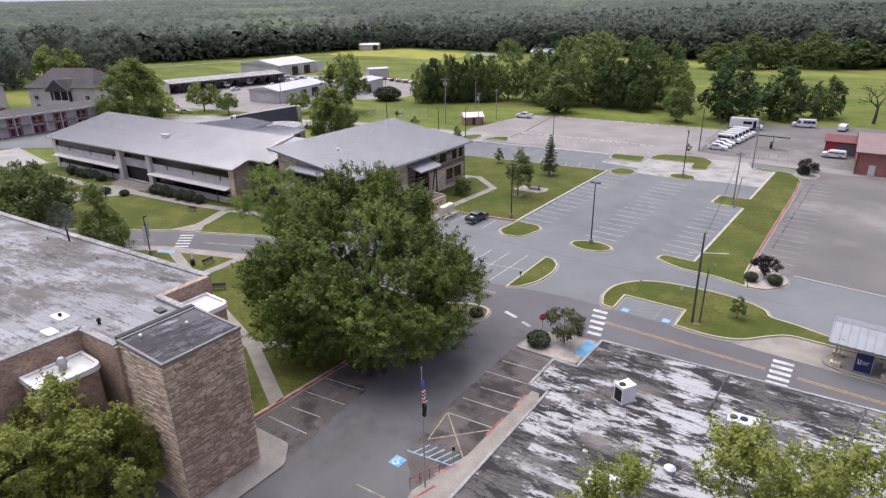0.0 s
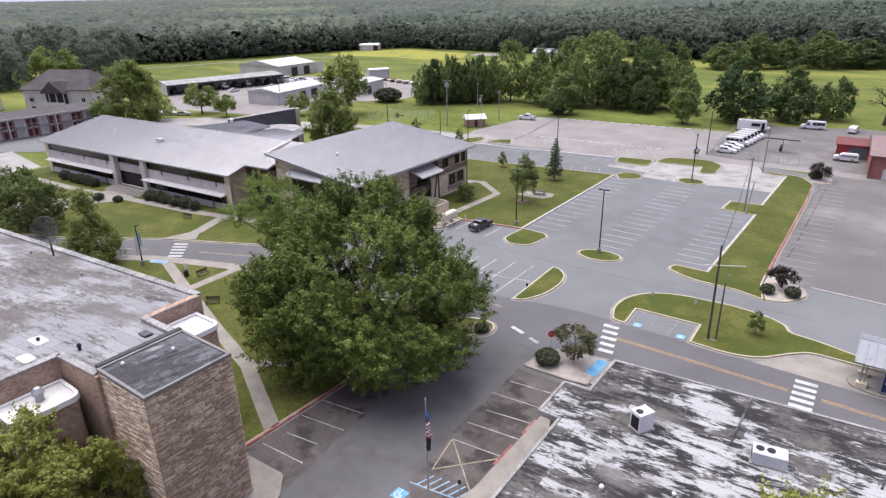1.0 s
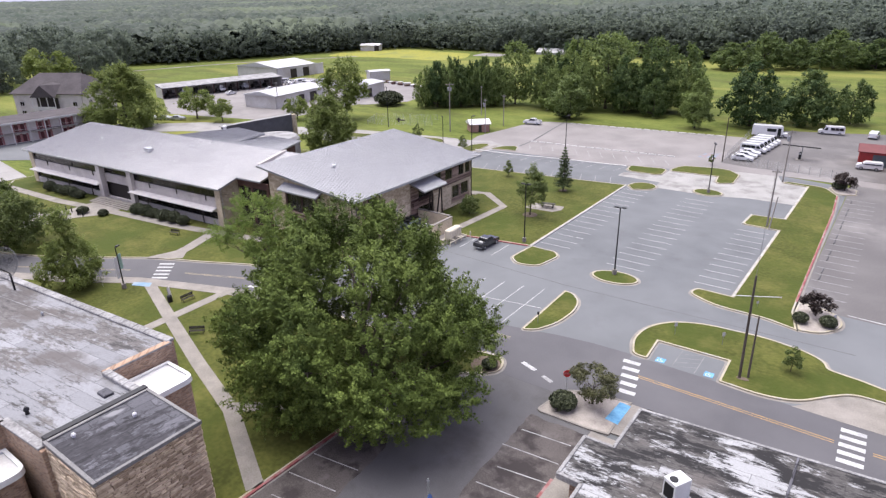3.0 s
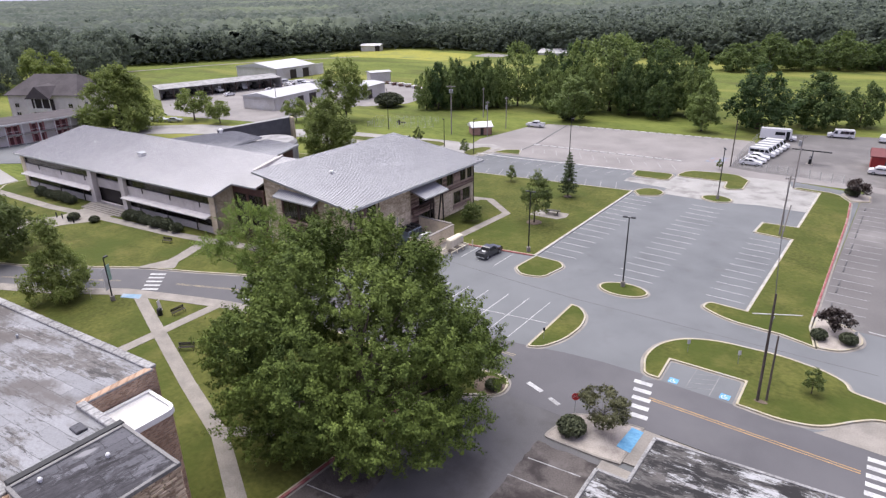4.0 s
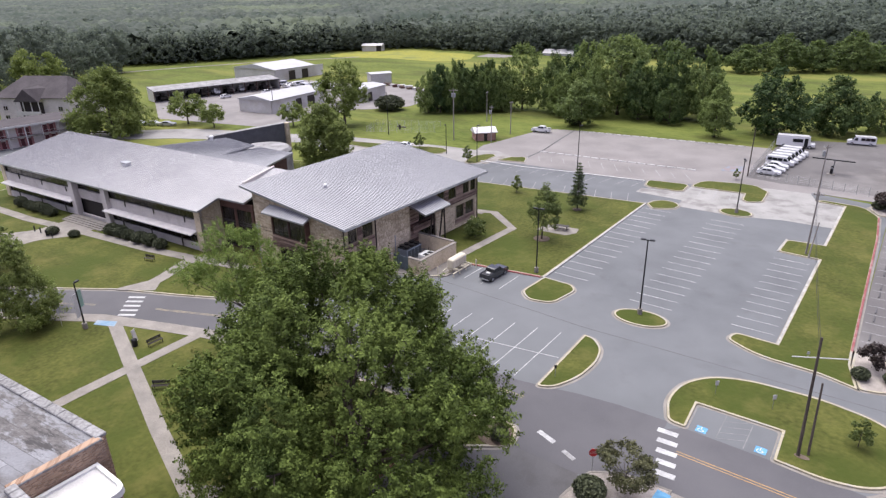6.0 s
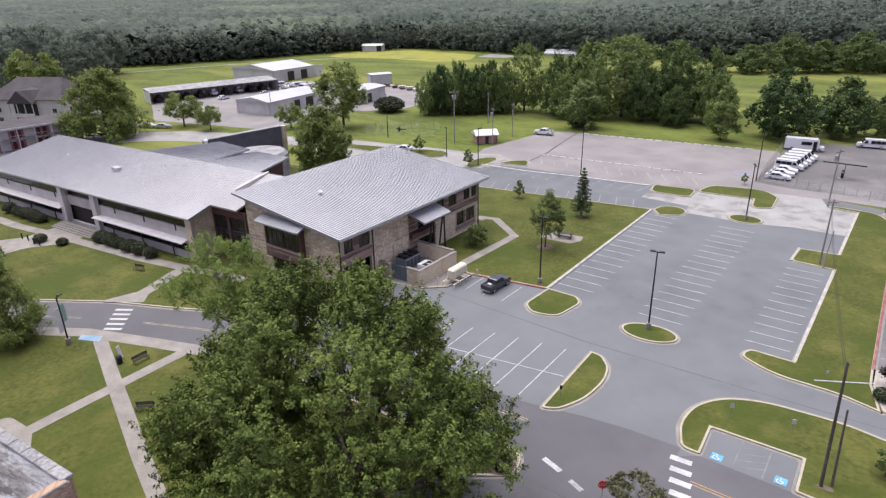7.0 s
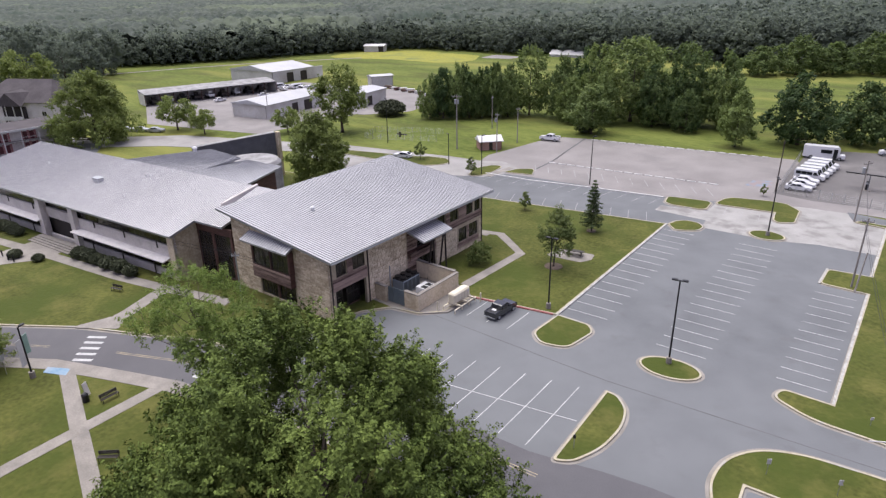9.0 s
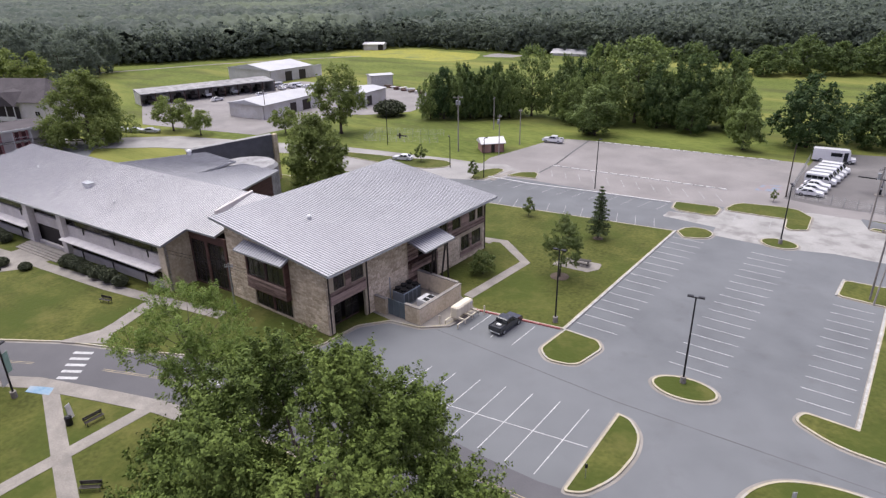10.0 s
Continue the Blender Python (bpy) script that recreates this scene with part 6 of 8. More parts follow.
def crown_points(rng, n, shape, rough=0.25, core=0.35):
    """Clump centres spread through an uneven crown: shape(z01) gives its half-width at a height from 0 to 1."""
    out = []
    ph = rng.random(6) * 6.28
    while len(out) < n:
        z, t = rng.random(), rng.random() * 2 * math.pi
        lump = 1 + rough * (math.sin(2 * t + ph[0] + 3 * z) * 0.5 + math.sin(3 * t + ph[1] - 5 * z) * 0.4 + math.sin(5 * t + ph[2] + 7 * z) * 0.35)
        w = shape(z)
        if rng.random() > max(w, 0.25):
            continue
        r = w * lump * (core + (1 - core) * rng.random() ** 0.42)
        out.append((r * math.cos(t), r * math.sin(t), z))
    return np.array(out)


def dome(z):
    return math.sqrt(max(0.0, 1 - abs(2 * (z ** 0.85) - 0.9) ** 2.3 / 1.25)) if z < 0.99 else 0.1


def egg(z):
    return max(0.08, math.sin(math.pi * (0.12 + 0.86 * z ** 0.75)) ** 0.8)


def cone(z):
    return max(0.05, (1 - z) ** 0.85) * (0.75 + 0.25 * min(1, z * 6))


def tree(name, x, y, height, radius, base, leaf_m, label, seed, shape=dome, clumps=90, per=60, leaf=0.4, clump=None, trunk=0.3, limbs=7, category="tree", group="", rough=0.25, up=0.35, core=0.35):
    """A tapered trunk with limbs, and a crown of leaf sprays in clumps."""
    rng = np.random.default_rng(seed)
    rnd = random.Random(seed)
    e = thing(name, (x, y, 0.08), label, category, group)
    pts = crown_points(rng, clumps, shape, rough, core) * np.array([radius, radius, height - base]) + np.array([x, y, base])
    w = Geo()
    top = base + (height - base) * 0.72
    lean = [rnd.uniform(-0.04, 0.04) * height for _ in range(2)]
    spine = [(x + lean[0] * t * t, y + lean[1] * t * t, 0.05 + (top - 0.05) * t) for t in (0, 0.05, 0.25, 0.5, 0.75, 1)]
    w.tube(spine, [trunk * 1.5, trunk * 1.05, trunk * 0.85, trunk * 0.6, trunk * 0.38, trunk * 0.12], 9)
    order = rng.permutation(len(pts))[:limbs * 3]
    for k, i in enumerate(order):
        p = tuple(float(c) for c in pts[i])
        h = max(min(base * 0.9, height * 0.3), min(p[2] - 0.25 * math.hypot(p[0] - x, p[1] - y) - 0.4, top * 0.95))
        t = min(1, h / top)
        s = Vector((x + lean[0] * t * t, y + lean[1] * t * t, h))
        q = Vector(p)
        mid = s.lerp(q, 0.5) + Vector((0, 0, 0.08 * (q - s).length))
        r = trunk * (0.42 if k < limbs else 0.2) * (1 - 0.6 * t)
        w.tube([s, mid, q], [r, r * 0.65, r * 0.2], 6)
    w.part("trunk", bark_m, e, "brown bark trunk and limbs", smooth=True)
    rad = (clump or radius * 0.24) * (0.65 + 0.7 * rng.random(len(pts)))
    v = leaf_cloud(rng, pts, rad, per, leaf, up=up)
    me = np_mesh("crown", v, np.arange(len(v)).reshape(-1, 4), leaf_m)
    c = new("crown", me)
    c.parent, c.matrix_parent_inverse = e, Matrix.Translation(-e.location)
    return e


def plant(ob, x, y, scale=1.0, turn=0.0, z=0.0, label=""):
    """Another of the same tree elsewhere."""
    ob2 = copy_thing(ob, pose(x, y, z + 0.08, 0, 0, turn))
    ob2.scale = (scale, scale, scale * (0.94 + 0.12 * random.random()))
    if label:
        ob2["label"] = label
    return ob2


def profile(*widths):
    """A crown outline from half-widths at even heights."""
    hs = [k / (len(widths) - 1) for k in range(len(widths))]
    return lambda z: float(np.interp(z, hs, widths))


oak = feathery_tree("oak_tree", 5.8, -44.2, 18.9, 13.7, 0.5, oak_leaf_m, "huge spreading green oak on the front lawn", 11, profile(0.58, 0.88, 1.0, 0.92, 0.72, 0.5, 0.26), 440, 14, 60, 0.21, 1.7, 1.5, 0.7, 15, rough=0.16, core=0.3, upright=0.6, spread=0.19, lean=(-2.6, 1.6), facing=0.25, ruffle=0.45, gaps=0.22)
feathery_tree("street_tree", -15.6, -37.0, 15.0, 5.0, 5.4, light_leaf_m, "light green open tree beside the campus road", 5, profile(0.3, 0.55, 0.85, 1.0, 0.95, 0.75, 0.4), 44, 11, 66, 0.16, 1.2, 1.4, 0.22, 44, rough=0.45, core=0.4, upright=0.25, spread=0.17, lean=(-3.6, -0.2))
feathery_tree("lawn_tree", -45.0, -48.6, 11.4, 4.5, 0.7, upright_leaf_m, "conical light green tree on the front lawn", 6, cone, 90, 10, 30, 0.22, 0.9, 1.0, 0.22, 14, rough=0.28, core=0.3, upright=0.3, spread=0.2)
t_dark = feathery_tree("shade_tree", -68.0, -48.5, 9.6, 6.0, 0.8, mid_leaf_m, "dark green rounded tree beside the road", 7, dome, 90, 14, 20, 0.3, 1.2, 1.0, 0.3, 14)
plant(t_dark, -77.5, -47.0, 0.95, 70)
plant(t_dark, -63.0, -57.5, 0.8, 160)
feathery_tree("lawn_tree", -7.1, 11.8, 8.9, 2.8, 2.3, mid_leaf_m, "young open green tree in a mulch ring", 8, profile(0.6, 0.9, 1.0, 0.85, 0.62, 0.4, 0.15), 52, 9, 22, 0.2, 0.7, 0.9, 0.12, 26, rough=0.45, core=0.25, upright=0.5, spread=0.16, lean=(0.3, 1.0))


def spruce(x, y, height, reach, clear, seed, label):
    """A slim spire: whorls of drooping boughs, shorter towards the top, each with short needle sprays."""
    rng = np.random.default_rng(seed)
    e = thing("spruce_tree", (x, y, 0.1), label, "tree")
    w = Geo().tube([(x, y, 0.05), (x + 0.05, y, height * 0.5), (x, y, height)], [0.12, 0.08, 0.015], 8)
    places, norms = [], []
    for k in range(15):
        f = k / 14
        z = clear + (height - clear - 0.25) * f
        for j in range(7):
            a = 6.283 * (j + 0.5 * (k % 2)) / 7 + rng.normal() * 0.25
            r = reach * (1 - f) ** 0.8 * (0.65 + 0.5 * rng.random()) + 0.15
            d = np.array([math.cos(a), math.sin(a), 0.0])
            end = np.array([x, y, z]) + d * r + np.array([0, 0, 0.12 - 0.1 * r])
            w.tube([(x, y, z), [float(c) for c in end]], [0.025, 0.006], 4)
            m = int(45 + 65 * r)
            t = rng.random((m, 1)) ** 0.7
            places.append(np.array([x, y, z]) + (end - np.array([x, y, z])) * t + rng.normal(size=(m, 3)) * np.array([0.13, 0.13, 0.07]) * (0.5 + 0.35 * r))
            norms.append(np.array([0, 0, 1.0]) + 0.7 * rng.normal(size=(m, 3)))
    w.part("trunk", bark_m, e, "thin brown trunk and boughs", smooth=True)
    v = leaf_quads(rng, np.concatenate(places), np.concatenate(norms), 0.17)
    cr = new("crown", np_mesh("crown", v, np.arange(len(v)).reshape(-1, 4), dark_leaf_m))
    cr.parent, cr.matrix_parent_inverse = e, Matrix.Translation(-e.location)
    return e


spruce(-8.7, 28.0, 8.8, 1.9, 1.2, 9, "narrow dark spruce with layered boughs on the lawn")
tree("ornamental_tree", -16.3, 6.4, 3.6, 1.7, 0.8, mid_leaf_m, "small leafy tree beside the college wall", 10, egg, 40, 60, 0.25, 0.5, 0.07, 5)
t_bushy = tree("young_tree", -23.0, 30.9, 3.4, 1.1, 0.9, mid_leaf_m, "small young tree by the lawn edge", 11, egg, 24, 60, 0.2, 0.35, 0.05, 4)
plant(t_bushy, -44.5, 45.0, 1.1, 40)
plant(t_bushy, -62.0, 49.2, 1.2, 90)
plant(t_bushy, -66.0, 50.2, 0.4, 10)
plant(t_bushy, 38.9, -16.2, 0.85, 200, label="small young tree on the grass island")
plant(t_bushy, 9.9, 63.6, 0.62, 120)
feathery_tree("crape_tree", 24.5, -32.9, 3.9, 2.7, 1.2, crape_leaf_m, "wide open crape tree with brownish leaves in the corner bed", 12, profile(0.4, 0.7, 0.95, 1.0, 0.95, 0.7, 0.3), 30, 9, 20, 0.19, 0.5, 0.6, 0.09, 30, rough=0.5, core=0.3, upright=0.9)
plum = tree("plum_tree", 39.2, -1.6, 2.9, 1.7, 1.1, purple_leaf_m, "small wind-bent plum tree with dark leaves", 13, egg, 34, 60, 0.25, 0.5, 0.09, 6)
plant(plum, 36.2, 57.0, 1.25, 60, label="small dark plum tree beside the yard road")
feathery_tree("dense_tree", -68.0, 22.5, 14.6, 6.2, 0.6, upright_leaf_m, "dense upright green tree behind the college building", 14, profile(0.8, 0.95, 1.0, 0.92, 0.72, 0.48, 0.16), 150, 9, 26, 0.36, 1.3, 1.5, 0.4, 10, rough=0.2, core=0.3, upright=1.1, spread=0.24)
tall = feathery_tree("tall_tree", -99.5, 60.4, 18.2, 6.4, 3.6, upright_leaf_m, "tall open green tree by the work yard", 15, profile(0.5, 0.85, 1.0, 0.95, 0.8, 0.6, 0.3), 90, 10, 22, 0.42, 1.5, 1.4, 0.4, 12, rough=0.4, core=0.35, spread=0.3)
feathery_tree("broad_tree", -146.5, 14.4, 19.0, 10.8, 0.6, upright_leaf_m, "broad green tree beside the motel block", 16, profile(0.92, 1.0, 0.92, 0.78, 0.6, 0.4, 0.14), 190, 11, 22, 0.46, 1.7, 1.7, 0.6, 16, rough=0.24, core=0.2, upright=0.35, spread=0.34)
med = tree("yard_tree", -143.0, 36.0, 9.6, 5.0, 2.6, upright_leaf_m, "rounded tree on the grass by the yard", 17, dome, 80, 60, 0.5, 1.2, 0.25, 7)
plant(med, -131.0, 37.0, 0.72, 100, label="small light tree on the grass by the yard")
plant(med, -113.0, 52.0, 0.7, 210)
# far lot trees: three crowns, set out again at other sizes
fa = feathery_tree("field_tree", 7.4, 112.1, 17.4, 8.6, 1.0, copse_leaf_m, "broad green tree at the edge of the field", 18, profile(0.6, 0.92, 1.0, 0.93, 0.78, 0.55, 0.2), 120, 8, 11, 0.7, 1.7, 1.4, 0.4, 14, rough=0.32, core=0.2, spread=0.34)
fb = feathery_tree("field_tree", 19.6, 122.3, 14.8, 7.6, 0.9, copse_leaf_m, "dark rounded tree at the edge of the field", 19, profile(0.7, 0.96, 1.0, 0.9, 0.72, 0.46, 0.2), 115, 8, 11, 0.68, 1.6, 1.2, 0.4, 14, rough=0.3, core=0.2, spread=0.34)
fc = feathery_tree("field_tree", -4.6, 101.4, 13.4, 4.2, 1.3, copse_leaf_m, "slender green tree behind the parking lot", 20, profile(0.6, 0.9, 1.0, 0.85, 0.7, 0.5, 0.2), 70, 9, 14, 0.46, 1.1, 1.2, 0.22, 12, rough=0.35, core=0.25, spread=0.26)
fd = feathery_tree("field_tree", -38.0, 118.0, 23.6, 9.4, 1.6, copse_leaf_m, "tall light green tree of the copse", 21, profile(0.7, 0.85, 0.95, 1.0, 0.85, 0.6, 0.25), 100, 8, 10, 0.76, 1.8, 1.8, 0.45, 14, rough=0.35, core=0.25, spread=0.36)
plant(fa, 30.0, 129.0, 0.66, 130)
plant(fb, 58.0, 132.0, 1.0, 40)
plant(fa, 72.0, 140.0, 0.95, 200)
random.seed(41)
# copse between the lot and the field: place, width, height
COPSE = [(fd, 18.8, 23.6), (fa, 17.2, 17.4), (fb, 15.2, 14.8)]
stand = [(-81 + 0.8 * u, 97.5 + 0.61 * u, 8.4, 12.6 + 1.3 * (k % 3)) for k, u in enumerate((-12.5, -8.5, -4.5, -0.5, 3.5, 7.5, 11.5))]
stand += [(-84 + 0.8 * u, 103 + 0.61 * u, 9.5, 13.4 + 0.9 * (k % 2)) for k, u in enumerate((-9, -2, 5, 12))]
stand += [(-68, 111, 12, 19.5), (-57.5, 112, 13, 17), (-50, 121, 13, 20), (-43, 110, 11, 14), (-52, 107, 9, 12), (-30, 114, 12, 16), (-23.5, 121, 13, 18), (-14.5, 123, 14, 19), (-10, 119.5, 10, 13), (-28, 134, 15, 20), (-57, 129, 14, 18), (-40, 130, 15, 21.5), (-20, 112, 8, 10.5)]
for k, (x, y, w, h) in enumerate(stand):
    ob, w0, h0 = COPSE[0 if h > 19 else 1 + k % 2]
    ob = plant(ob, x, y, 1.0, random.uniform(0, 360), label="large tree of the dense copse beside the field")
    ob["group"] = "trees of the copse"
    ob.scale = (w / w0, w / w0 * random.uniform(0.9, 1.05), h / h0 * 1.07)
plant(fc, -40.3, 96.3, 1.0, 80, label="pale tree in front of the copse").scale = (1.3, 1.25, 0.94)
for k, (x, y, w, h) in enumerate(((-30, 243, 17, 13), (-17, 252, 19, 15), (-4, 260, 18, 14.5), (10, 268, 20, 15.5), (26, 276, 20, 14), (42, 282, 18, 15))):
    ob = plant((fb, fa)[k % 2], x, y, 1.0, 77 * k, label="bushy lighter green tree before the woodland")
    ob["group"] = "trees before the woodland"
    ob.scale = (w / 16, w / 16, h / 16)
dead = thing("bare_tree", (43.0, 127.0, 0), "leafless spreading grey tree beside the field", "tree")
dg = Geo()
rd = random.Random(5)


def branch(p, d, L, r, k):
    q = p + d * L
    dg.tube([p, p.lerp(q, 0.5) + Vector((rd.uniform(-1, 1), rd.uniform(-1, 1), 0.3)) * L * 0.06, q], [r, r * 0.8, r * 0.55], 5)
    if k:
        for _ in range(3 if k > 1 else 4):
            nd = (d + Vector((rd.uniform(-1, 1), rd.uniform(-1, 1), rd.uniform(-0.4, 0.5))) * 0.85).normalized()
            branch(q, nd, L * rd.uniform(0.6, 0.8), r * 0.55, k - 1)


branch(Vector((43.0, 127, 0)), Vector((0.05, 0, 1)), 4.4, 0.5, 4)
dg.part("trunk", bark_m, dead)


def shrub(x, y, r, h, label, seed, leaf_m=None, group=""):
    rng = np.random.default_rng(seed)
    e = thing("clipped_shrub", (x, y, 0.12), label, "shrub", group)
    n = 320
    d = rng.normal(size=(n, 3))
    d[:, 2] = np.abs(d[:, 2]) * 1.0 - 0.25
    d /= np.linalg.norm(d, axis=1, keepdims=True)
    c = d * np.array([r, r, h * 0.55]) + np.array([x, y, 0.12 + h * 0.45])
    v = leaf_cloud(rng, c, np.full(n, 0.12 * r), 8, 0.17 * r)
    me = np_mesh("foliage", v, np.arange(len(v)).reshape(-1, 4), leaf_m or box_leaf_m)
    f = new("foliage", me)
    f.parent, f.matrix_parent_inverse = e, Matrix.Translation(-e.location)
    core = Geo()
    core.loft([[(x + r * 0.88 * math.cos(a) * math.sin(b), y + r * 0.88 * math.sin(a) * math.sin(b), 0.12 + h * 0.45 - h * 0.5 * math.cos(b)) for a in (2 * math.pi * i / 14 for i in range(14))] for b in (0.5, 0.9, 1.3, 1.7, 2.1, 2.5, 2.9)])
    core.part("inner_growth", box_leaf_m, e, "dense inner twigs")
    return e


for k, u in enumerate((7.6, 10.2, 12.9, 15.9, 17.9, 20.5, 39.4, 41.6, 44.5, 47.2, 50.2)):
    p = wp(u, -2.6, 0)
    shrub(p[0], p[1], 1.02 + 0.24 * ((k * 7) % 3) / 2, 1.6 + 0.35 * ((k * 5) % 3) / 2, "dark clipped round shrub along the college front", 100 + k, group="shrubs along the college front")
for x, y, r, h in ((-76.2, -32.6, 1.0, 1.3), (-71.8, -31.1, 0.85, 1.1), (-80, -42.5, 1.3, 1.5)):
    shrub(x, y, r, h, "dark clipped round shrub beside the path", int(x * -7), group="shrubs beside the path")
shrub(22.4, -35.0, 1.2, 1.5, "dark clipped round shrub in the corner bed", 131)
shrub(37.9, -4.2, 0.82, 1.15, "clipped round shrub in the gravel bed", 132)
shrub(40.7, -3.6, 0.9, 1.2, "clipped round shrub in the gravel bed", 133)
shrub(13.0, -33.2, 0.8, 0.9, "low shrub under the oak's edge", 134)
shrub(35.2, 57.6, 1.2, 1.4, "dark low shrub beside the yard road", 135)
shrub(-105.5, 87.5, 4.6, 4.2, "large dark rounded shrub beside the work yard", 136)
shrub(-42.4, 97.0, 2.2, 2.2, "dark low bush before the copse", 137)
tree("cedar_shrub", 3.8, -63.0, 5.2, 1.1, 0.2, dark_leaf_m, "narrow dark cedar against the hall", 138, cone, 60, 50, 0.22, 0.42, 0.1, 4)

# trees beside the start of the flight
feathery_tree("hall_tree", 5.8, -78.4, 12.0, 4.8, 2.0, olive_leaf_m, "olive green tree beside the stone hall", 22, dome, 60, 22, 36, 0.19, 1.2, 1.0, 0.25, 20)
feathery_tree("hall_tree", 8.8, -75.6, 10.6, 3.3, 1.6, olive_leaf_m, "slim olive green tree beside the stone tower", 23, dome, 46, 20, 36, 0.19, 1.0, 0.9, 0.2, 12)
for k, (x, y, h, r) in enumerate(((49.0, -66.2, 21.0, 4.0), (53.2, -66.4, 22.6, 4.6), (43.5, -66.9, 17.6, 1.5), (42.1, -66.4, 15.8, 1.2), (41.4, -68.4, 15.6, 1.4), (57.4, -67.0, 22.6, 4.4))):
    feathery_tree("pine_tree", x, y, h - 0.5, r, h * 0.34, olive_leaf_m, "light olive feathery pine beside the low hall", 240 + k, dome if r > 3 else egg, int(17 * r), 12, 34, 0.17, 0.9, 1.3, 0.22, 12, rough=0.4, upright=0.9, spread=0.15, group="pines beside the low hall")
tree("roadside_tree", 57.8, -27.0, 5.0, 2.8, 0.6, dark_leaf_m, "dark bushy tree beside the road", 27, egg, 60, 70, 0.3, 0.7, 0.12, 6)

# woodland to the horizon
rng = np.random.default_rng(77)


def woods_edge(x):
    """y of the woodland's near edge."""
    xs = [-900, -420, -335, -312, -292, -284, -272, -258, -241, -207, -187, -130, -50, 30, 120, 400, 900]
    ys = [-160, 20, 96, 130, 174, 208, 242, 264, 276, 276, 275, 280, 283, 287, 296, 300, 300]
    return np.interp(x, xs, ys)


def proto_tree(seed, tall_):
    """A whole forest tree, dense down to the ground."""
    r = np.random.default_rng(seed)
    shape = profile(0.85, 0.95, 1.0, 0.95, 0.8, 0.55, 0.2) if not tall_ else profile(0.6, 0.7, 0.85, 1.0, 0.85, 0.6, 0.15)
    pts = crown_points(r, 60, shape, 0.3, 0.7) * np.array([4.6, 4.6, 16.0 if not tall_ else 18.5]) + np.array([0, 0, 1.0])
    return leaf_cloud(r, pts, 1.25 * (0.7 + 0.6 * r.random(len(pts))), 10, 1.15)


def proto_top(seed):
    """The top of a forest tree, all that shows behind the first rows."""
    r = np.random.default_rng(seed)
    pts = crown_points(r, 16, profile(1.0, 0.9, 0.7, 0.25), 0.3, 0.6) * np.array([4.4, 4.4, 6.5]) + np.array([0, 0, 10.5])
    return leaf_cloud(r, pts, 1.3 * (0.7 + 0.6 * r.random(len(pts))), 5, 2.0)


protos = [proto_tree(200 + k, k % 2) for k in range(7)]
tops = [proto_top(230 + k) for k in range(7)]


def wood(name, groups, material, label):
    """Many trees in one mesh: groups of (places, sizes, prototypes)."""
    out = []
    for spots, scales, prot in groups:
        for (x, y), s in zip(spots, scales):
            v = prot[rng.integers(len(prot))]
            a = rng.random() * 6.283
            c, si = math.cos(a), math.sin(a)
            w = v.copy()
            wide = s * rng.uniform(1.0, 1.3)
            w[:, 0], w[:, 1] = (v[:, 0] * c - v[:, 1] * si) * wide + x, (v[:, 0] * si + v[:, 1] * c) * wide + y
            w[:, 2] = v[:, 2] * s * (0.92 + 0.16 * rng.random())
            out.append(w)
    v = np.concatenate(out)
    ob = new(name, np_mesh(name, v, np.arange(len(v)).reshape(-1, 4), material))
    return tagged(ob, label, "woodland", kind="stuff")


def wood_height(x):
    """The woodland is taller towards the east."""
    return float(np.interp(x, [-400, -200, -120, 0], [0.95, 1.0, 1.15, 1.25]))


spots, scales, back, back_s = [], [], [], []
gx = -470.0
while gx < 170:                                           # along the edge, step by step
    e0 = float(woods_edge(gx))
    for row in range(3):
        spots.append((gx - row * 4.5 + rng.uniform(-2, 2), e0 + row * 5.0 + rng.uniform(-2, 2)))
        scales.append(rng.uniform(0.82, 1.12) * wood_height(gx))
    gx += 7.2 / math.hypot(1, (float(woods_edge(gx + 1)) - e0))
for d in np.arange(255, 640, 10.5):                        # treetops behind the edge, row after row
    for a in np.arange(-0.13, 1.45, 9.5 / d):
        x, y = 28 - d * math.sin(a) + rng.uniform(-3, 3), -60 + d * math.cos(a) + rng.uniform(-3, 3)
        if y > float(woods_edge(x + 12)) + 8:
            back.append((x, y))
            back_s.append(rng.uniform(0.86, 1.14) * wood_height(x))
wood("woodland_edge", ((spots, scales, protos), (back, back_s, tops)), hazed_woods_leaf_m, "dense dark green woodland beyond the field")
fe = tree("wood_edge_tree", -276.0, 64.0, 19.0, 9.0, 1.2, hazed_woods_leaf_m, "large dark green tree behind the houses", 61, dome, 110, 40, 0.95, 2.2, 0.4, 8)
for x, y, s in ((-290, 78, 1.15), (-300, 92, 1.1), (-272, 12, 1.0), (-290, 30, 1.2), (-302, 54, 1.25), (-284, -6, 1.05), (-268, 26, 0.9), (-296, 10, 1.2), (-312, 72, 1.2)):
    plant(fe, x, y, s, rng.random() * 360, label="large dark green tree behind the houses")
plant(med, -262, 43, 1.75, 30, label="rounded pale green tree behind the houses")


# far canopy: one sheet of crowns shoulder to shoulder
nu, nv = 520, 300
us = np.radians(np.linspace(-16, 92, nu))
ds = 300 * (4900 / 300) ** np.linspace(0, 1, nv)
A, D = np.meshgrid(us, ds, indexing="ij")
X, Y = 28 - D * np.sin(A), -60 + D * np.cos(A)
CELL = 7.6


def cell_rand(ix, iy, k):
    h = np.sin(ix * 127.1 + iy * 311.7 + k * 74.7) * 43758.5453
    return h - np.floor(h)


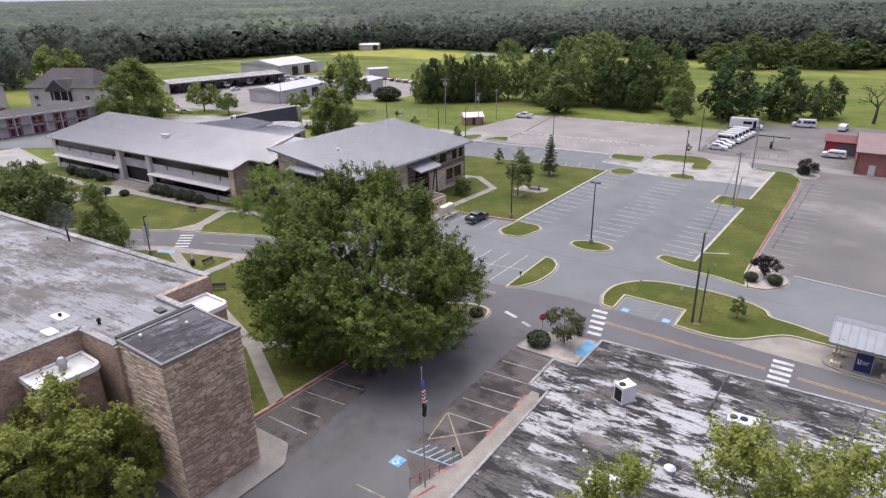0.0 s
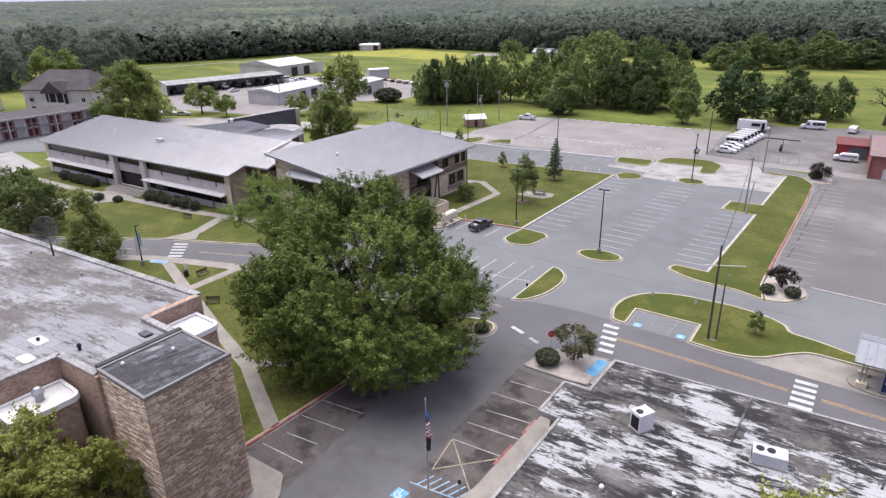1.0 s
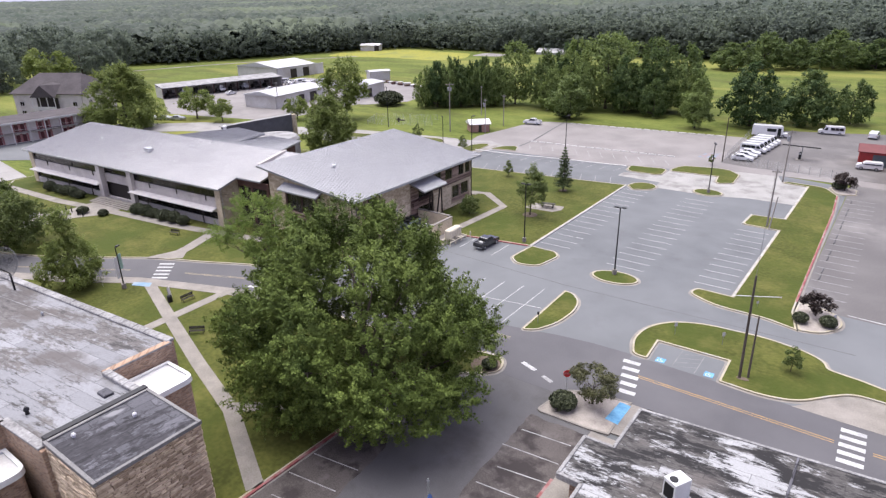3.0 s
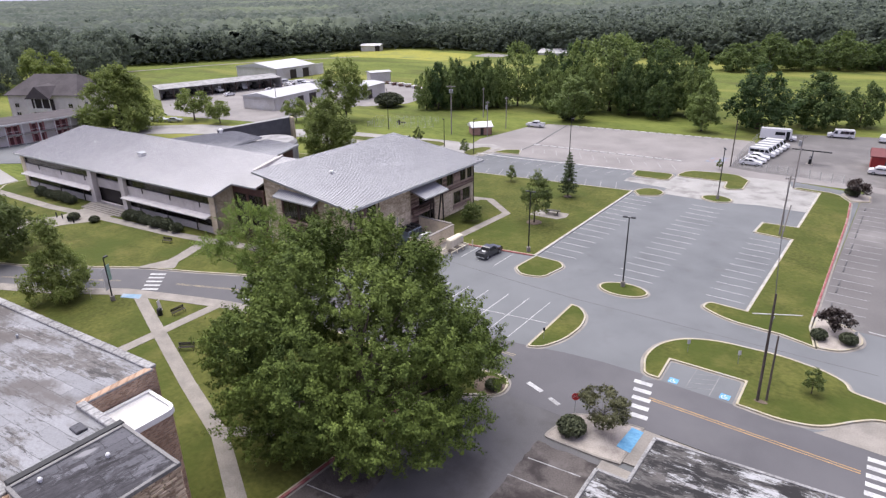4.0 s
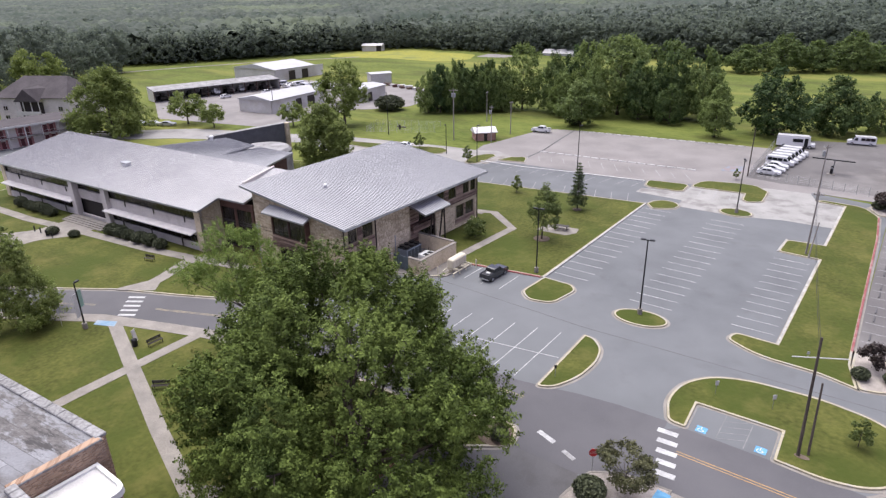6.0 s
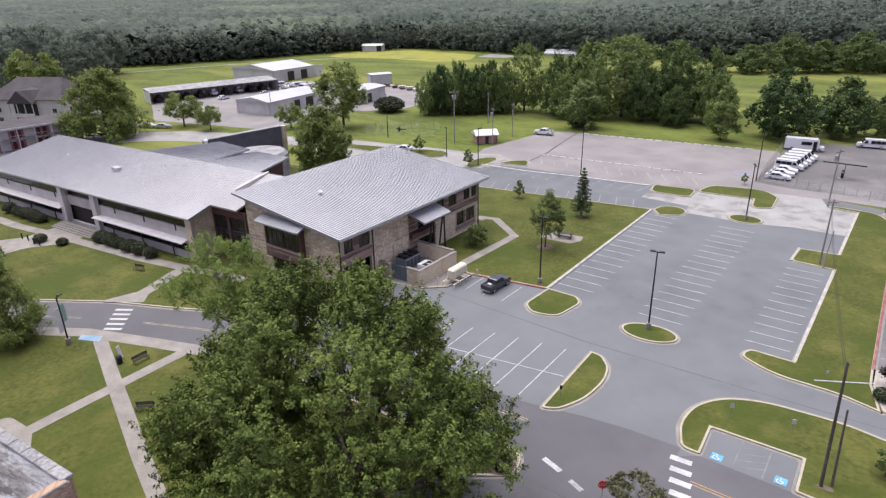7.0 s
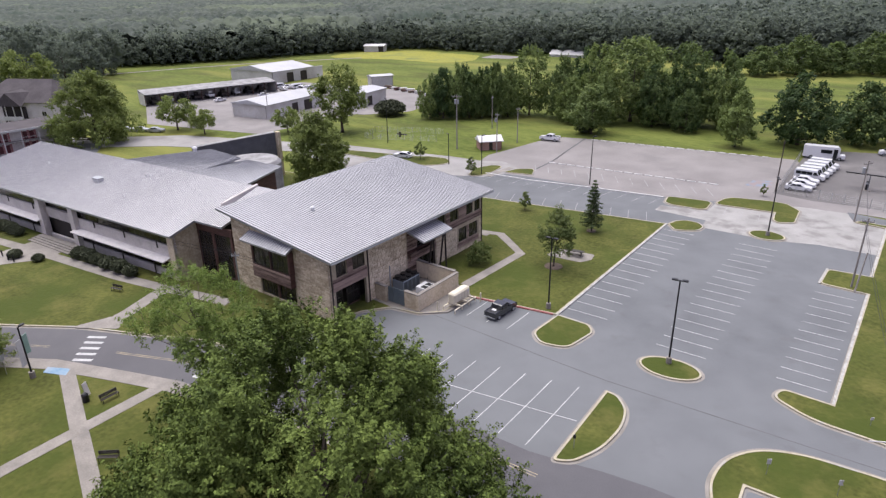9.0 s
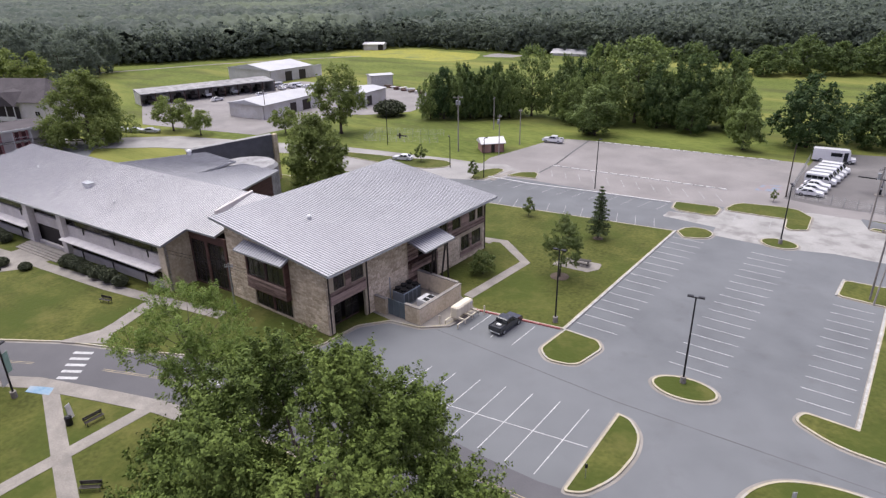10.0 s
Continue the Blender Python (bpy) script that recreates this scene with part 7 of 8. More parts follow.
Z = np.full(X.shape, 9.0)
cx, cy = np.floor(X / CELL), np.floor(Y / CELL)
for dx in (-1, 0, 1):
    for dy in (-1, 0, 1):
        ix, iy = cx + dx, cy + dy
        px, py = (ix + 0.15 + 0.7 * cell_rand(ix, iy, 1)) * CELL, (iy + 0.15 + 0.7 * cell_rand(ix, iy, 2)) * CELL
        r = 3.4 + 3.0 * cell_rand(ix, iy, 3)
        top = 14.5 + 6.5 * cell_rand(ix, iy, 4) - 4.0 * np.clip((woods_edge(px) + 80 - py) / 60, 0, 1)
        q = 1 - ((X - px) ** 2 + (Y - py) ** 2) / r ** 2
        Z = np.maximum(Z, np.where(q > 0, top - r * 1.1 + r * 1.1 * np.sqrt(np.maximum(q, 0)), 0))
Z += 1.1 * (cell_rand(np.arange(nu)[:, None] * 1.0, np.arange(nv)[None, :] * 1.0, 5) - 0.5)
inside = Y < woods_edge(X) + 10
Z[inside] = -1.0
Z[:, 0] = -1.0
idx = np.arange(nu * nv).reshape(nu, nv)
quads = np.stack([idx[:-1, :-1], idx[1:, :-1], idx[1:, 1:], idx[:-1, 1:]], -1).reshape(-1, 4)
zz = Z.ravel()
quads = quads[(zz[quads] > 0).all(1)]
canopy = new("forest_canopy", np_mesh("forest_canopy", np.stack([X.ravel(), Y.ravel(), zz], 1), quads, hazed_canopy_m))
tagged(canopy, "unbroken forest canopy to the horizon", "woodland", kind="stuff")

# ---- vehicles ----
def wheel(parent, x, y, r, w):
    t = Geo().tube([(x, y - w / 2, r), (x, y - w / 2 + 0.03, r), (x, y + w / 2 - 0.03, r), (x, y + w / 2, r)], [r * 0.9, r, r, r * 0.9], 16).part("tyre", tyre_m, parent, "black rubber tyre")
    t.name = "wheel"
    Geo().tube([(x, y - w / 2 - 0.012, r), (x, y + w / 2 + 0.012, r)], r * 0.6, 12).part("rim", grey_metal_m, t, "grey steel rim")


def vehicle(name, L, W, outline, glass_strip, body_m, label, category, wheels, wr=0.36, tuck=0.9, roof_from=None, extra=None):
    """A motor vehicle facing +x at the origin: its side outline, tapered in above the waist; glass along a strip."""
    e = thing(name, (0, 0, 0), label, category)
    waist = roof_from or max(z for _, z in outline) * 0.6
    top = max(z for _, z in outline)

    def half(z):
        return W / 2 * (1 if z <= waist else 1 - (1 - tuck) * (z - waist) / (top - waist)) * (0.96 if z < 0.4 else 1)
    g = Geo()
    g.loft([[(x, -half(z) * 0.97, z) for x, z in outline], [(x, -half(z), z) for x, z in outline], [(x, half(z), z) for x, z in outline], [(x, half(z) * 0.97, z) for x, z in outline]])
    b = g.part("body", body_m, e)
    bv = b.modifiers.new("round", "BEVEL")
    bv.width, bv.segments, bv.limit_method = 0.05, 2, "ANGLE"
    for poly in glass_strip:                            # side panes: (x, z) outlines
        for s in (-1, 1):
            Geo().loft([[(x, s * (half(z) + 0.012), z) for x, z in poly], [(x, s * (half(z) - 0.03), z) for x, z in poly]]).part("side_window", car_glass_m, e)
    for x, y in [(x, s * (W / 2 - 0.12)) for x in wheels for s in (-1, 1)]:
        wheel(e, x, y, wr, 0.24)
    fx, rx = max(x for x, _ in outline), min(x for x, _ in outline)
    for s in (-1, 1):
        Geo().box(fx - 0.05, s * W * 0.36 - 0.14, 0.62, fx + 0.015, s * W * 0.36 + 0.14, 0.8, 0.02).part("headlight", trim_white_m, e)
        Geo().box(rx - 0.012, s * W * 0.4 - 0.09, 0.75, rx + 0.04, s * W * 0.4 + 0.09, 1.0, 0.02).part("tail_light", barn_red_m, e)
    Geo().box(fx - 0.02, -W * 0.45, 0.36, fx + 0.05, W * 0.45, 0.52, 0.02).part("front_bumper", grey_metal_m if name != "car" else body_m, e)
    Geo().box(rx - 0.05, -W * 0.45, 0.4, rx + 0.02, W * 0.45, 0.56, 0.02).part("rear_bumper", grey_metal_m if name != "car" else body_m, e)
    if extra:
        extra(e, half)
    return e


def screen(e, half, x0, z0, x1, z1, name="windscreen"):
    Geo().loft([[(x0 + 0.02, -half(z0) * 0.9, z0), (x0 + 0.02, half(z0) * 0.9, z0), (x1 + 0.02, half(z1) * 0.86, z1), (x1 + 0.02, -half(z1) * 0.86, z1)], [(x0 - 0.03, -half(z0) * 0.9, z0 + 0.02), (x0 - 0.03, half(z0) * 0.9, z0 + 0.02), (x1 - 0.03, half(z1) * 0.86, z1 + 0.02), (x1 - 0.03, -half(z1) * 0.86, z1 + 0.02)]]).part(name, car_glass_m, e)


def pickup(body_m, label):
    """A crew-cab pickup: long cab, short open bed, chrome bumpers and mirrors."""
    def extra(e, half):
        screen(e, half, 1.12, 1.22, 0.5, 1.72)
        Geo().loft([[(-1.12, -0.68, 1.28), (-1.12, 0.68, 1.28), (-1.02, 0.62, 1.66), (-1.02, -0.62, 1.66)], [(-1.06, -0.68, 1.28), (-1.06, 0.68, 1.28), (-0.97, 0.62, 1.66), (-0.97, -0.62, 1.66)]]).part("rear_window", car_glass_m, e)
        Geo().box(-2.5, -0.72, 0.75, -1.16, 0.72, 1.206).part("cargo_bed", black_m, e, "dark open load bed")
        for y in (-0.9, 0.76):
            Geo().box(-2.56, y, 1.0, -1.14, y + 0.14, 1.3, 0.03).part("bed_rail", body_m, e)
            Geo().box(0.55, y - 0.16 if y < 0 else y + 0.14, 1.24, 0.72, y if y < 0 else y + 0.3, 1.42, 0.02).part("wing_mirror", black_m, e)
        Geo().box(-2.63, -0.86, 0.72, -2.52, 0.86, 1.28, 0.02).part("tailgate", body_m, e)
        Geo().box(-1.9, -0.4, 1.0, -1.5, 0.25, 1.36, 0.06).part("load", white_metal_m if body_m == car_black_m else grey_metal_m, e, "pale load in the bed")
        Geo().box(2.6, -0.62, 0.62, 2.66, 0.62, 0.95, 0.02).part("grille", black_m, e)
    return vehicle("pickup_truck", 5.3, 1.9, [(-2.6, 0.5), (-2.6, 1.2), (-1.12, 1.2), (-1.02, 1.74), (-0.8, 1.8), (0.35, 1.82), (0.55, 1.72), (1.14, 1.22), (2.35, 1.12), (2.58, 0.98), (2.64, 0.5), (2.1, 0.42), (-2.1, 0.42)],
                   [[(-0.95, 1.24), (-0.9, 1.66), (-0.2, 1.7), (-0.2, 1.24)], [(-0.12, 1.24), (-0.12, 1.7), (0.4, 1.68), (0.9, 1.24)]], body_m, label, "pickup truck", (-1.65, 1.7), 0.38, 0.82, 1.2, extra)


def van(label, L=5.6, H=2.1):
    def extra(e, half):
        screen(e, half, L / 2 - 1.0, 1.25, L / 2 - 1.5, H - 0.15)
    f = L / 2
    return vehicle("passenger_van", L, 2.0, [(-f, 0.45), (-f, H - 0.25), (-f + 0.2, H), (f - 1.6, H), (f - 1.0, 1.25), (f - 0.15, 1.05), (f, 0.8), (f, 0.45), (f - 0.6, 0.38), (-f + 0.6, 0.38)],
                   [[(-f + 0.3 + k * 1.02, 1.2), (-f + 0.3 + k * 1.02, H - 0.3), (-f + 1.24 + k * 1.02, H - 0.3), (-f + 1.24 + k * 1.02, 1.2)] for k in range(3)] + [[(f - 2.1, 1.2), (f - 2.1, H - 0.3), (f - 1.6, H - 0.3), (f - 1.2, 1.2)]],
                   car_white_m, label, "van", (-f + 1.1, f - 0.95), 0.36, 0.86, 1.15, extra)


def car(body_m, label):
    def extra(e, half):
        screen(e, half, 0.95, 0.98, 0.2, 1.4)
        Geo().loft([[(-1.95, -0.62, 1.0), (-1.95, 0.62, 1.0), (-1.3, 0.56, 1.4), (-1.3, -0.56, 1.4)], [(-1.9, -0.62, 0.98), (-1.9, 0.62, 0.98), (-1.25, 0.56, 1.38), (-1.25, -0.56, 1.38)]]).part("rear_window", car_glass_m, e)
    return vehicle("car", 4.6, 1.8, [(-2.3, 0.4), (-2.3, 0.95), (-1.9, 1.0), (-1.25, 1.42), (0.2, 1.45), (0.98, 0.98), (2.1, 0.86), (2.3, 0.65), (2.3, 0.38), (1.8, 0.32), (-1.8, 0.32)],
                   [[(-1.5, 1.0), (-1.1, 1.34), (-0.5, 1.36), (-0.5, 1.0)], [(-0.42, 1.0), (-0.42, 1.36), (0.2, 1.36), (0.75, 1.0)]], body_m, label, "car", (-1.4, 1.4), 0.32, 0.8, 0.95, extra)


truck = place(pickup(car_black_m, "black pickup truck with an open load bed, parked"), -5.85, -4.4, 0.0, 87)
truck.matrix_basis = truck.matrix_basis @ Matrix.Scale(0.9, 4)
place(pickup(car_white_m, "white pickup truck at the edge of the old lot"), -45.8, 83.0, 0.0, 190)
v0 = van("white passenger van parked in a row")
place(v0, 15.0, 80.5, 0, 0)
v0["group"] = "vehicles in the yard row"
for k in range(4):
    copy_thing(v0, pose(15.1 + 0.25 * (k + 1), 83.2 + 2.75 * k, 0, 0, 0, 2 - k))
v1 = place(van("long white passenger van parked alone", 6.0, 2.2), 27.5, 111.5, 0, 190)
copy_thing(v1, pose(60, 112, 0, 0, 0, 95))
c0 = place(car(car_white_m, "white saloon car parked in a row"), 14.6, 71.2, 0, 4)
c0["group"] = "vehicles in the yard row"
copy_thing(c0, pose(14.8, 74.2, 0, 0, 0, 0))
copy_thing(c0, pose(14.9, 77.3, 0, 0, 0, -3))
sv = place(van("white minivan beside the red shed", 4.8, 1.75), 38.6, 77.0, 0, 184)
copy_thing(sv, pose(37.0, 112.0, 0, 0, 0, 85))


def bus_extra(e, half):
    screen(e, half, 3.1, 1.3, 2.8, 2.5)
    Geo().box(3.1, -0.95, 0.5, 4.3, 0.95, 1.25, 0.1).part("bonnet", car_white_m, e, "short white bonnet")
    Geo().box(1.9, -1.22, 0.5, 2.7, -1.17, 2.5).part("door", car_glass_m, e, "dark folding door")


bus = vehicle("shuttle_bus", 8.4, 2.35, [(-4.1, 0.45), (-4.1, 2.7), (-3.9, 2.95), (2.7, 2.95), (3.1, 2.6), (3.2, 1.2), (3.3, 0.45)], [[(-0.6, 1.5), (-0.6, 2.3), (1.6, 2.3), (1.6, 1.5)]], car_white_m, "white shuttle bus at the end of the vehicle row", "bus", (-2.4, 3.2), 0.42, 0.96, 2.3, bus_extra)
place(bus, 14.6, 100.6, 0, 8)
for k, (x, y, a) in enumerate(((-184, 108, 80), (-181.5, 109, 80), (-179, 110, 78), (-176.5, 111, 80), (-174, 112, 82), (-171.5, 113, 80), (-168, 115, 78), (-160, 112, 15), (-178, 104.5, 170), (-171, 108, 168), (-172, 90, 70), (-177, 74, 90))):
    q = copy_thing(c0 if k % 3 else v0, pose(x, y, 0, 0, 0, a))
    q["label"], q["group"] = "white vehicle in the work yard", "vehicles in the work yard"
silver = place(car(car_silver_m, "grey car parked by the rear drive"), -150, 29, 0, 30)
copy_thing(silver, pose(-146, 31, 0, 0, 0, 35))
copy_thing(c0, pose(-154, 27, 0, 0, 0, 28))
copy_thing(c0, pose(-66.5, 48.0, 0.02, 0, 0, 200))
copy_thing(silver, pose(-83.0, -40.5, 0.15, 0, 0, 40))

# ---- poles, lamps, signs ----
def parking_lamp(x, y, h, heads=2, turn=0.0, label="tall black parking lot lamp with twin heads", base=True, z=0.1):
    e = thing("parking_lamp", (x, y, z), label, "lamp post")
    if base:
        Geo().tube([(x, y, z), (x, y, z + 0.75)], 0.3, 12).part("footing", concrete_m, e, "round concrete footing")
    Geo().tube([(x, y, z), (x, y, h)], [0.11, 0.075], 8).part("pole", black_m, e)
    m = pose(x, y, h, 0, 0, turn)
    Geo(m).box(-0.5 if heads == 2 else 0, -0.04, -0.12, 0.5, 0.04, -0.04).part("arm", black_m, e)
    for s in ((-1, 1) if heads == 2 else (1,)):
        hd = Geo(m).box(s * 0.5 - 0.3, -0.18, -0.06, s * 0.5 + 0.3, 0.18, 0.08, 0.03).part("lamp_head", black_m, e)
        Geo(m).box(s * 0.5 - 0.22, -0.13, -0.08, s * 0.5 + 0.22, 0.13, -0.065).part("lens", trim_white_m, hd)
    return e


parking_lamp(14.75, -3.6, 9.9, 2, 10)
parking_lamp(15.1, 42.0, 9.6, 2, 110)
parking_lamp(-1.6, 0.0, 9.6, 2, 5)
parking_lamp(-20.4, 52.6, 9.8, 1, 60, "tall black parking lamp by the old lot", False, 0.0)
parking_lamp(-42.6, 46.2, 8.6, 1, 60, "black lamp post beside the rear drive", False, 0.0)
parking_lamp(-53.5, 49.0, 7.0, 1, 150, "black lamp post beside the rear drive", False, 0.0)
parking_lamp(-79.8, 57.6, 11.5, 1, 150, "tall thin lamp post on the far grass", False, 0.0)
parking_lamp(-38.5, -45.2, 6.2, 1, 120, "dark lamp post with a banner beside the crosswalk", True)
bn = thing("banner", (-38.7, -45.5, 3.0), "pale green and white lamp post banner", "banner")
Geo(pose(-38.5, -45.2, 0, 0, 0, 120)).box(-0.85, -0.015, 1.9, -0.12, 0.015, 4.9).part("cloth", trim_white_m, bn)
Geo(pose(-38.5, -45.2, 0, 0, 0, 120)).box(0.12, -0.02, 2.9, 0.75, 0.02, 5.1).part("cloth", plain("green_band", (0.2, 0.3, 0.25), 0.7), bn, "grey-green banner cloth")


def utility_pole(x, y, h, r=0.16, arm=0.0, turn=0.0, material=None, lean=(0, 0), label="tall dark wooden utility pole", cans=0):
    e = thing("utility_pole", (x, y, 0), label, "utility pole")
    Geo().tube([(x, y, -0.06), (x + lean[0], y + lean[1], h)], [r, r * 0.7], 10).part("pole", material or pole_wood_m, e)
    if arm:
        m = pose(x + lean[0], y + lean[1], h - 0.5, 0, 0, turn)
        Geo(m).box(-arm, -0.06, -0.07, arm, 0.06, 0.07).part("crossarm", material or pole_wood_m, e)
        for s in (-0.9, -0.45, 0.45, 0.9):
            Geo(m).tube([(s * arm, 0, 0.07), (s * arm, 0, 0.3)], 0.05, 6).part("insulator", grey_metal_m, e)
    for k in range(cans):
        Geo().tube([(x + lean[0] + 0.4 * (k * 2 - 1), y + lean[1], h - 2.2), (x + lean[0] + 0.4 * (k * 2 - 1), y + lean[1], h - 1.2)], 0.26, 10).part("transformer", grey_metal_m, e, "grey transformer can")
    return e


utility_pole(34.9, -20.4, 10.9, 0.145, 0, lean=(-0.4, 1.4))
utility_pole(35.6, -19.9, 6.2, 0.115, lean=(-0.3, 2.0), label="short leaning wooden brace pole")
utility_pole(28.1, 28.3, 9.8, 0.14, 0.7, 20, grey_pole_m, label="greyed wooden utility pole on the grass strip")
utility_pole(28.6, 27.0, 5.2, 0.12, material=grey_pole_m, lean=(0.3, 1.4), label="short greyed brace pole")
utility_pole(25.4, 57.3, 10.5, 0.15, 1.1, 60, grey_pole_m, label="greyed wooden utility pole by the yard", cans=1)
utility_pole(11.2, 67.8, 10.0, 0.13, 0, material=pole_wood_m, label="thin dark utility pole at the yard corner")
utility_pole(-60.8, 62.3, 13.4, 0.17, 1.2, 30, grey_pole_m, label="tall greyed utility pole with crossarm", cans=2)
utility_pole(-50.5, 64.6, 9.6, 0.13, 0.5, 30, grey_pole_m, label="greyed utility pole beside the brick shed", cans=1)
utility_pole(-51.8, 76.5, 9.0, 0.13, 0.5, 30, grey_pole_m, label="greyed utility pole on the grass")
utility_pole(-43.0, 98.0, 10.0, 0.12, 0, material=grey_pole_m, label="thin greyed pole at the lot edge")
utility_pole(-67, 88, 9.0, 0.15, 0.6, 100, grey_pole_m, label="greyed pole before the copse")
utility_pole(-35.6, -20.9, 6.8, 0.12, 0.5, 40, grey_metal_m, label="grey metal service pole before the college")
utility_pole(-19.4, -9.6, 4.9, 0.11, 0, material=grey_metal_m, label="grey steel pole beside the plant enclosure")
utility_pole(-134, 62, 9.0, 0.14, 0.5, 0, grey_pole_m, label="greyed pole beside the workshop")
utility_pole(-121, -45, 11.0, 0.14, 0.9, 100, grey_pole_m, label="greyed utility pole beside the side lot")


def wire(a, b, sag, r=0.018, label="thin black overhead cable"):
    a, b = Vector(a), Vector(b)
    pts = [a.lerp(b, t) - Vector((0, 0, sag * 4 * t * (1 - t))) for t in (k / 14 for k in range(15))]
    return tagged(Geo().tube(pts, r, 4).part("overhead_cable", black_m), label, "cable")


wire((34.5, -19.0, 10.5), (27.9, 28.3, 9.3), 0.9)
wire((34.5, -19.0, 10.0), (27.9, 28.3, 8.8), 1.0)
wire((28.1, 28.3, 9.3), (25.4, 57.3, 10.0), 0.6)
wire((-35.6, -20.9, 6.6), (-27.4, -18.35, 6.3), 0.3, 0.025)
wire((-35.6, -20.9, 6.2), (-27.4, -18.35, 5.9), 0.35, 0.025)
wire((-35.6, -20.9, 6.6), (-108, -26.6, 5.6), 1.0, 0.02)
wire((-35.6, -20.9, 6.2), (-108, -26.6, 5.1), 1.1, 0.02)
bar = tagged(Geo().tube([(32.6, -17.0, 7.4), (36.6, -14.6, 7.3)], 0.05, 6).part("pole_bracket", trim_white_m), "pale bracket arm on the utility pole", "bracket")

stop = thing("stop_sign", (21.4, -32.2, 0.12), "red octagonal stop sign on a post", "sign")
Geo().tube([(21.4, -32.2, 0.1), (21.4, -32.2, 2.35)], 0.035, 8).part("post", grey_metal_m, stop)
sm = pose(21.4, -32.2, 2.0, 0, 0, 38)
plate = Geo(sm)
octo = [(0.42 * math.cos(radians(22.5 + 45 * k)), 0.42 * math.sin(radians(22.5 + 45 * k))) for k in range(8)]
plate.loft([[(x, -0.05, z) for x, z in octo], [(x, -0.07, z) for x, z in octo]])
plate.part("plate", plain("sign_red", (0.5, 0.03, 0.035), 0.5), stop)
tx = bpy.data.curves.new("lettering", "FONT")
tx.body, tx.size, tx.align_x, tx.align_y = "STOP", 0.3, "CENTER", "CENTER"
tob = new("lettering", tx)
tob.data.materials.append(trim_white_m)
tob.parent, tob.matrix_parent_inverse = stop, Matrix.Translation(-stop.location)
tob.matrix_basis = sm @ pose(0, -0.075, 0, 90, 0, 0)


def small_sign(x, y, h, label, colour, w=0.35, hh=0.5, turn=35, z=0.1):
    e = thing("post_sign", (x, y, z), label, "sign")
    Geo().tube([(x, y, z), (x, y, z + h)], 0.03, 6).part("post", grey_metal_m, e)
    Geo(pose(x, y, z + h, 0, 0, turn)).box(-w / 2, -0.05, -hh, w / 2, -0.03, 0.02).part("plate", colour, e)


sign_blue = plain("sign_blue", (0.045, 0.1, 0.26), 0.5)
small_sign(26.8, -15.4, 1.6, "white parking sign on a thin post", trim_white_m)
small_sign(31.8, -14.7, 1.6, "white parking sign on a thin post", trim_white_m)
small_sign(12.6, -21.8, 1.5, "small dark sign post on the island", black_m, 0.25, 0.4)
small_sign(41.2, -3.0, 1.4, "small white sign in the gravel bed", trim_white_m)
small_sign(33.0, -3.2, 0.9, "low white marker on the grass strip", trim_white_m, 0.3, 0.3)
small_sign(-41.5, -46.6, 2.4, "grey road sign seen from behind", grey_metal_m, 0.5, 0.7, 120)

# campus furniture
def bench(x, y, turn, label):
    e = thing("park_bench", (x, y, 0.12), label, "bench")
    m = pose(x, y, 0.12, 0, 0, turn)
    for k in range(3):
        Geo(m).box(-0.9, -0.22 + 0.15 * k, 0.42, 0.9, -0.1 + 0.15 * k, 0.46).part("seat_slat", dark_frame_m, e)
        Geo(m).box(-0.9, 0.24, 0.52 + 0.13 * k, 0.9, 0.28, 0.62 + 0.13 * k).part("back_slat", dark_frame_m, e)
    for s in (-0.8, 0.76):
        Geo(m).box(s, -0.22, 0, s + 0.05, -0.17, 0.42).box(s, 0.22, 0, s + 0.05, 0.27, 0.88).box(s, -0.22, 0.38, s + 0.05, 0.25, 0.42).part("leg", black_m, e)


bench(-27.9, -42.3, 92, "dark metal park bench beside the footpath")
bench(-19.2, -46.8, 40, "dark metal park bench on the lawn")
bench(-51.6, -29.4, 15, "dark metal park bench on the college lawn")
for x, y in ((-80.2, -33.8), (-78.4, -33.6), (-75.9, -33.7), (-74.4, -33.5)):
    b = thing("bollard", (x, y, 0.15), "dark round bollard on the entrance plaza", "bollard", "bollards of the entrance plaza")
    Geo().tube([(x, y, 0.14), (x, y, 0.18)], 0.2, 10).part("base_plate", grey_metal_m, b)
    Geo().tube([(x, y, 0.18), (x, y, 1.1), (x, y, 1.18)], [0.11, 0.11, 0.06], 10).part("post", black_m, b)
bin_ = thing("litter_bin", (-29.5, -43.9, 0.12), "black steel litter bin beside the path", "litter bin")
Geo().tube([(-29.5, -43.9, 0.12), (-29.5, -43.9, 0.95)], 0.32, 14).part("drum", black_m, bin_)
Geo().tube([(-29.5, -43.9, 0.95), (-29.5, -43.9, 1.1)], [0.34, 0.2], 14).part("lid", black_m, bin_)
fb2 = thing("banner_sign", (-30.2, -43.3, 0.12), "white feather banner sign beside the path", "banner")
Geo(pose(-30.2, -43.3, 0.12, -8, 0, 120)).box(-0.3, -0.02, 0.1, 0.3, 0.02, 1.6, 0.005).part("cloth", awning_white_m, fb2)
Geo(pose(-30.2, -43.3, 0.12, -8, 0, 120)).tube([(-0.34, 0, 0), (-0.34, 0, 1.65)], 0.025, 6).part("rod", grey_metal_m, fb2)
pt = thing("picnic_table", (-6.4, 17.2, 0.15), "dark metal picnic table on a concrete pad", "picnic table")
pm = pose(-6.4, 17.2, 0.15, 0, 0, 12)
Geo(pm).box(-1.3, -0.4, 0.7, 1.3, 0.4, 0.76, 0.02).part("tabletop", dark_frame_m, pt)
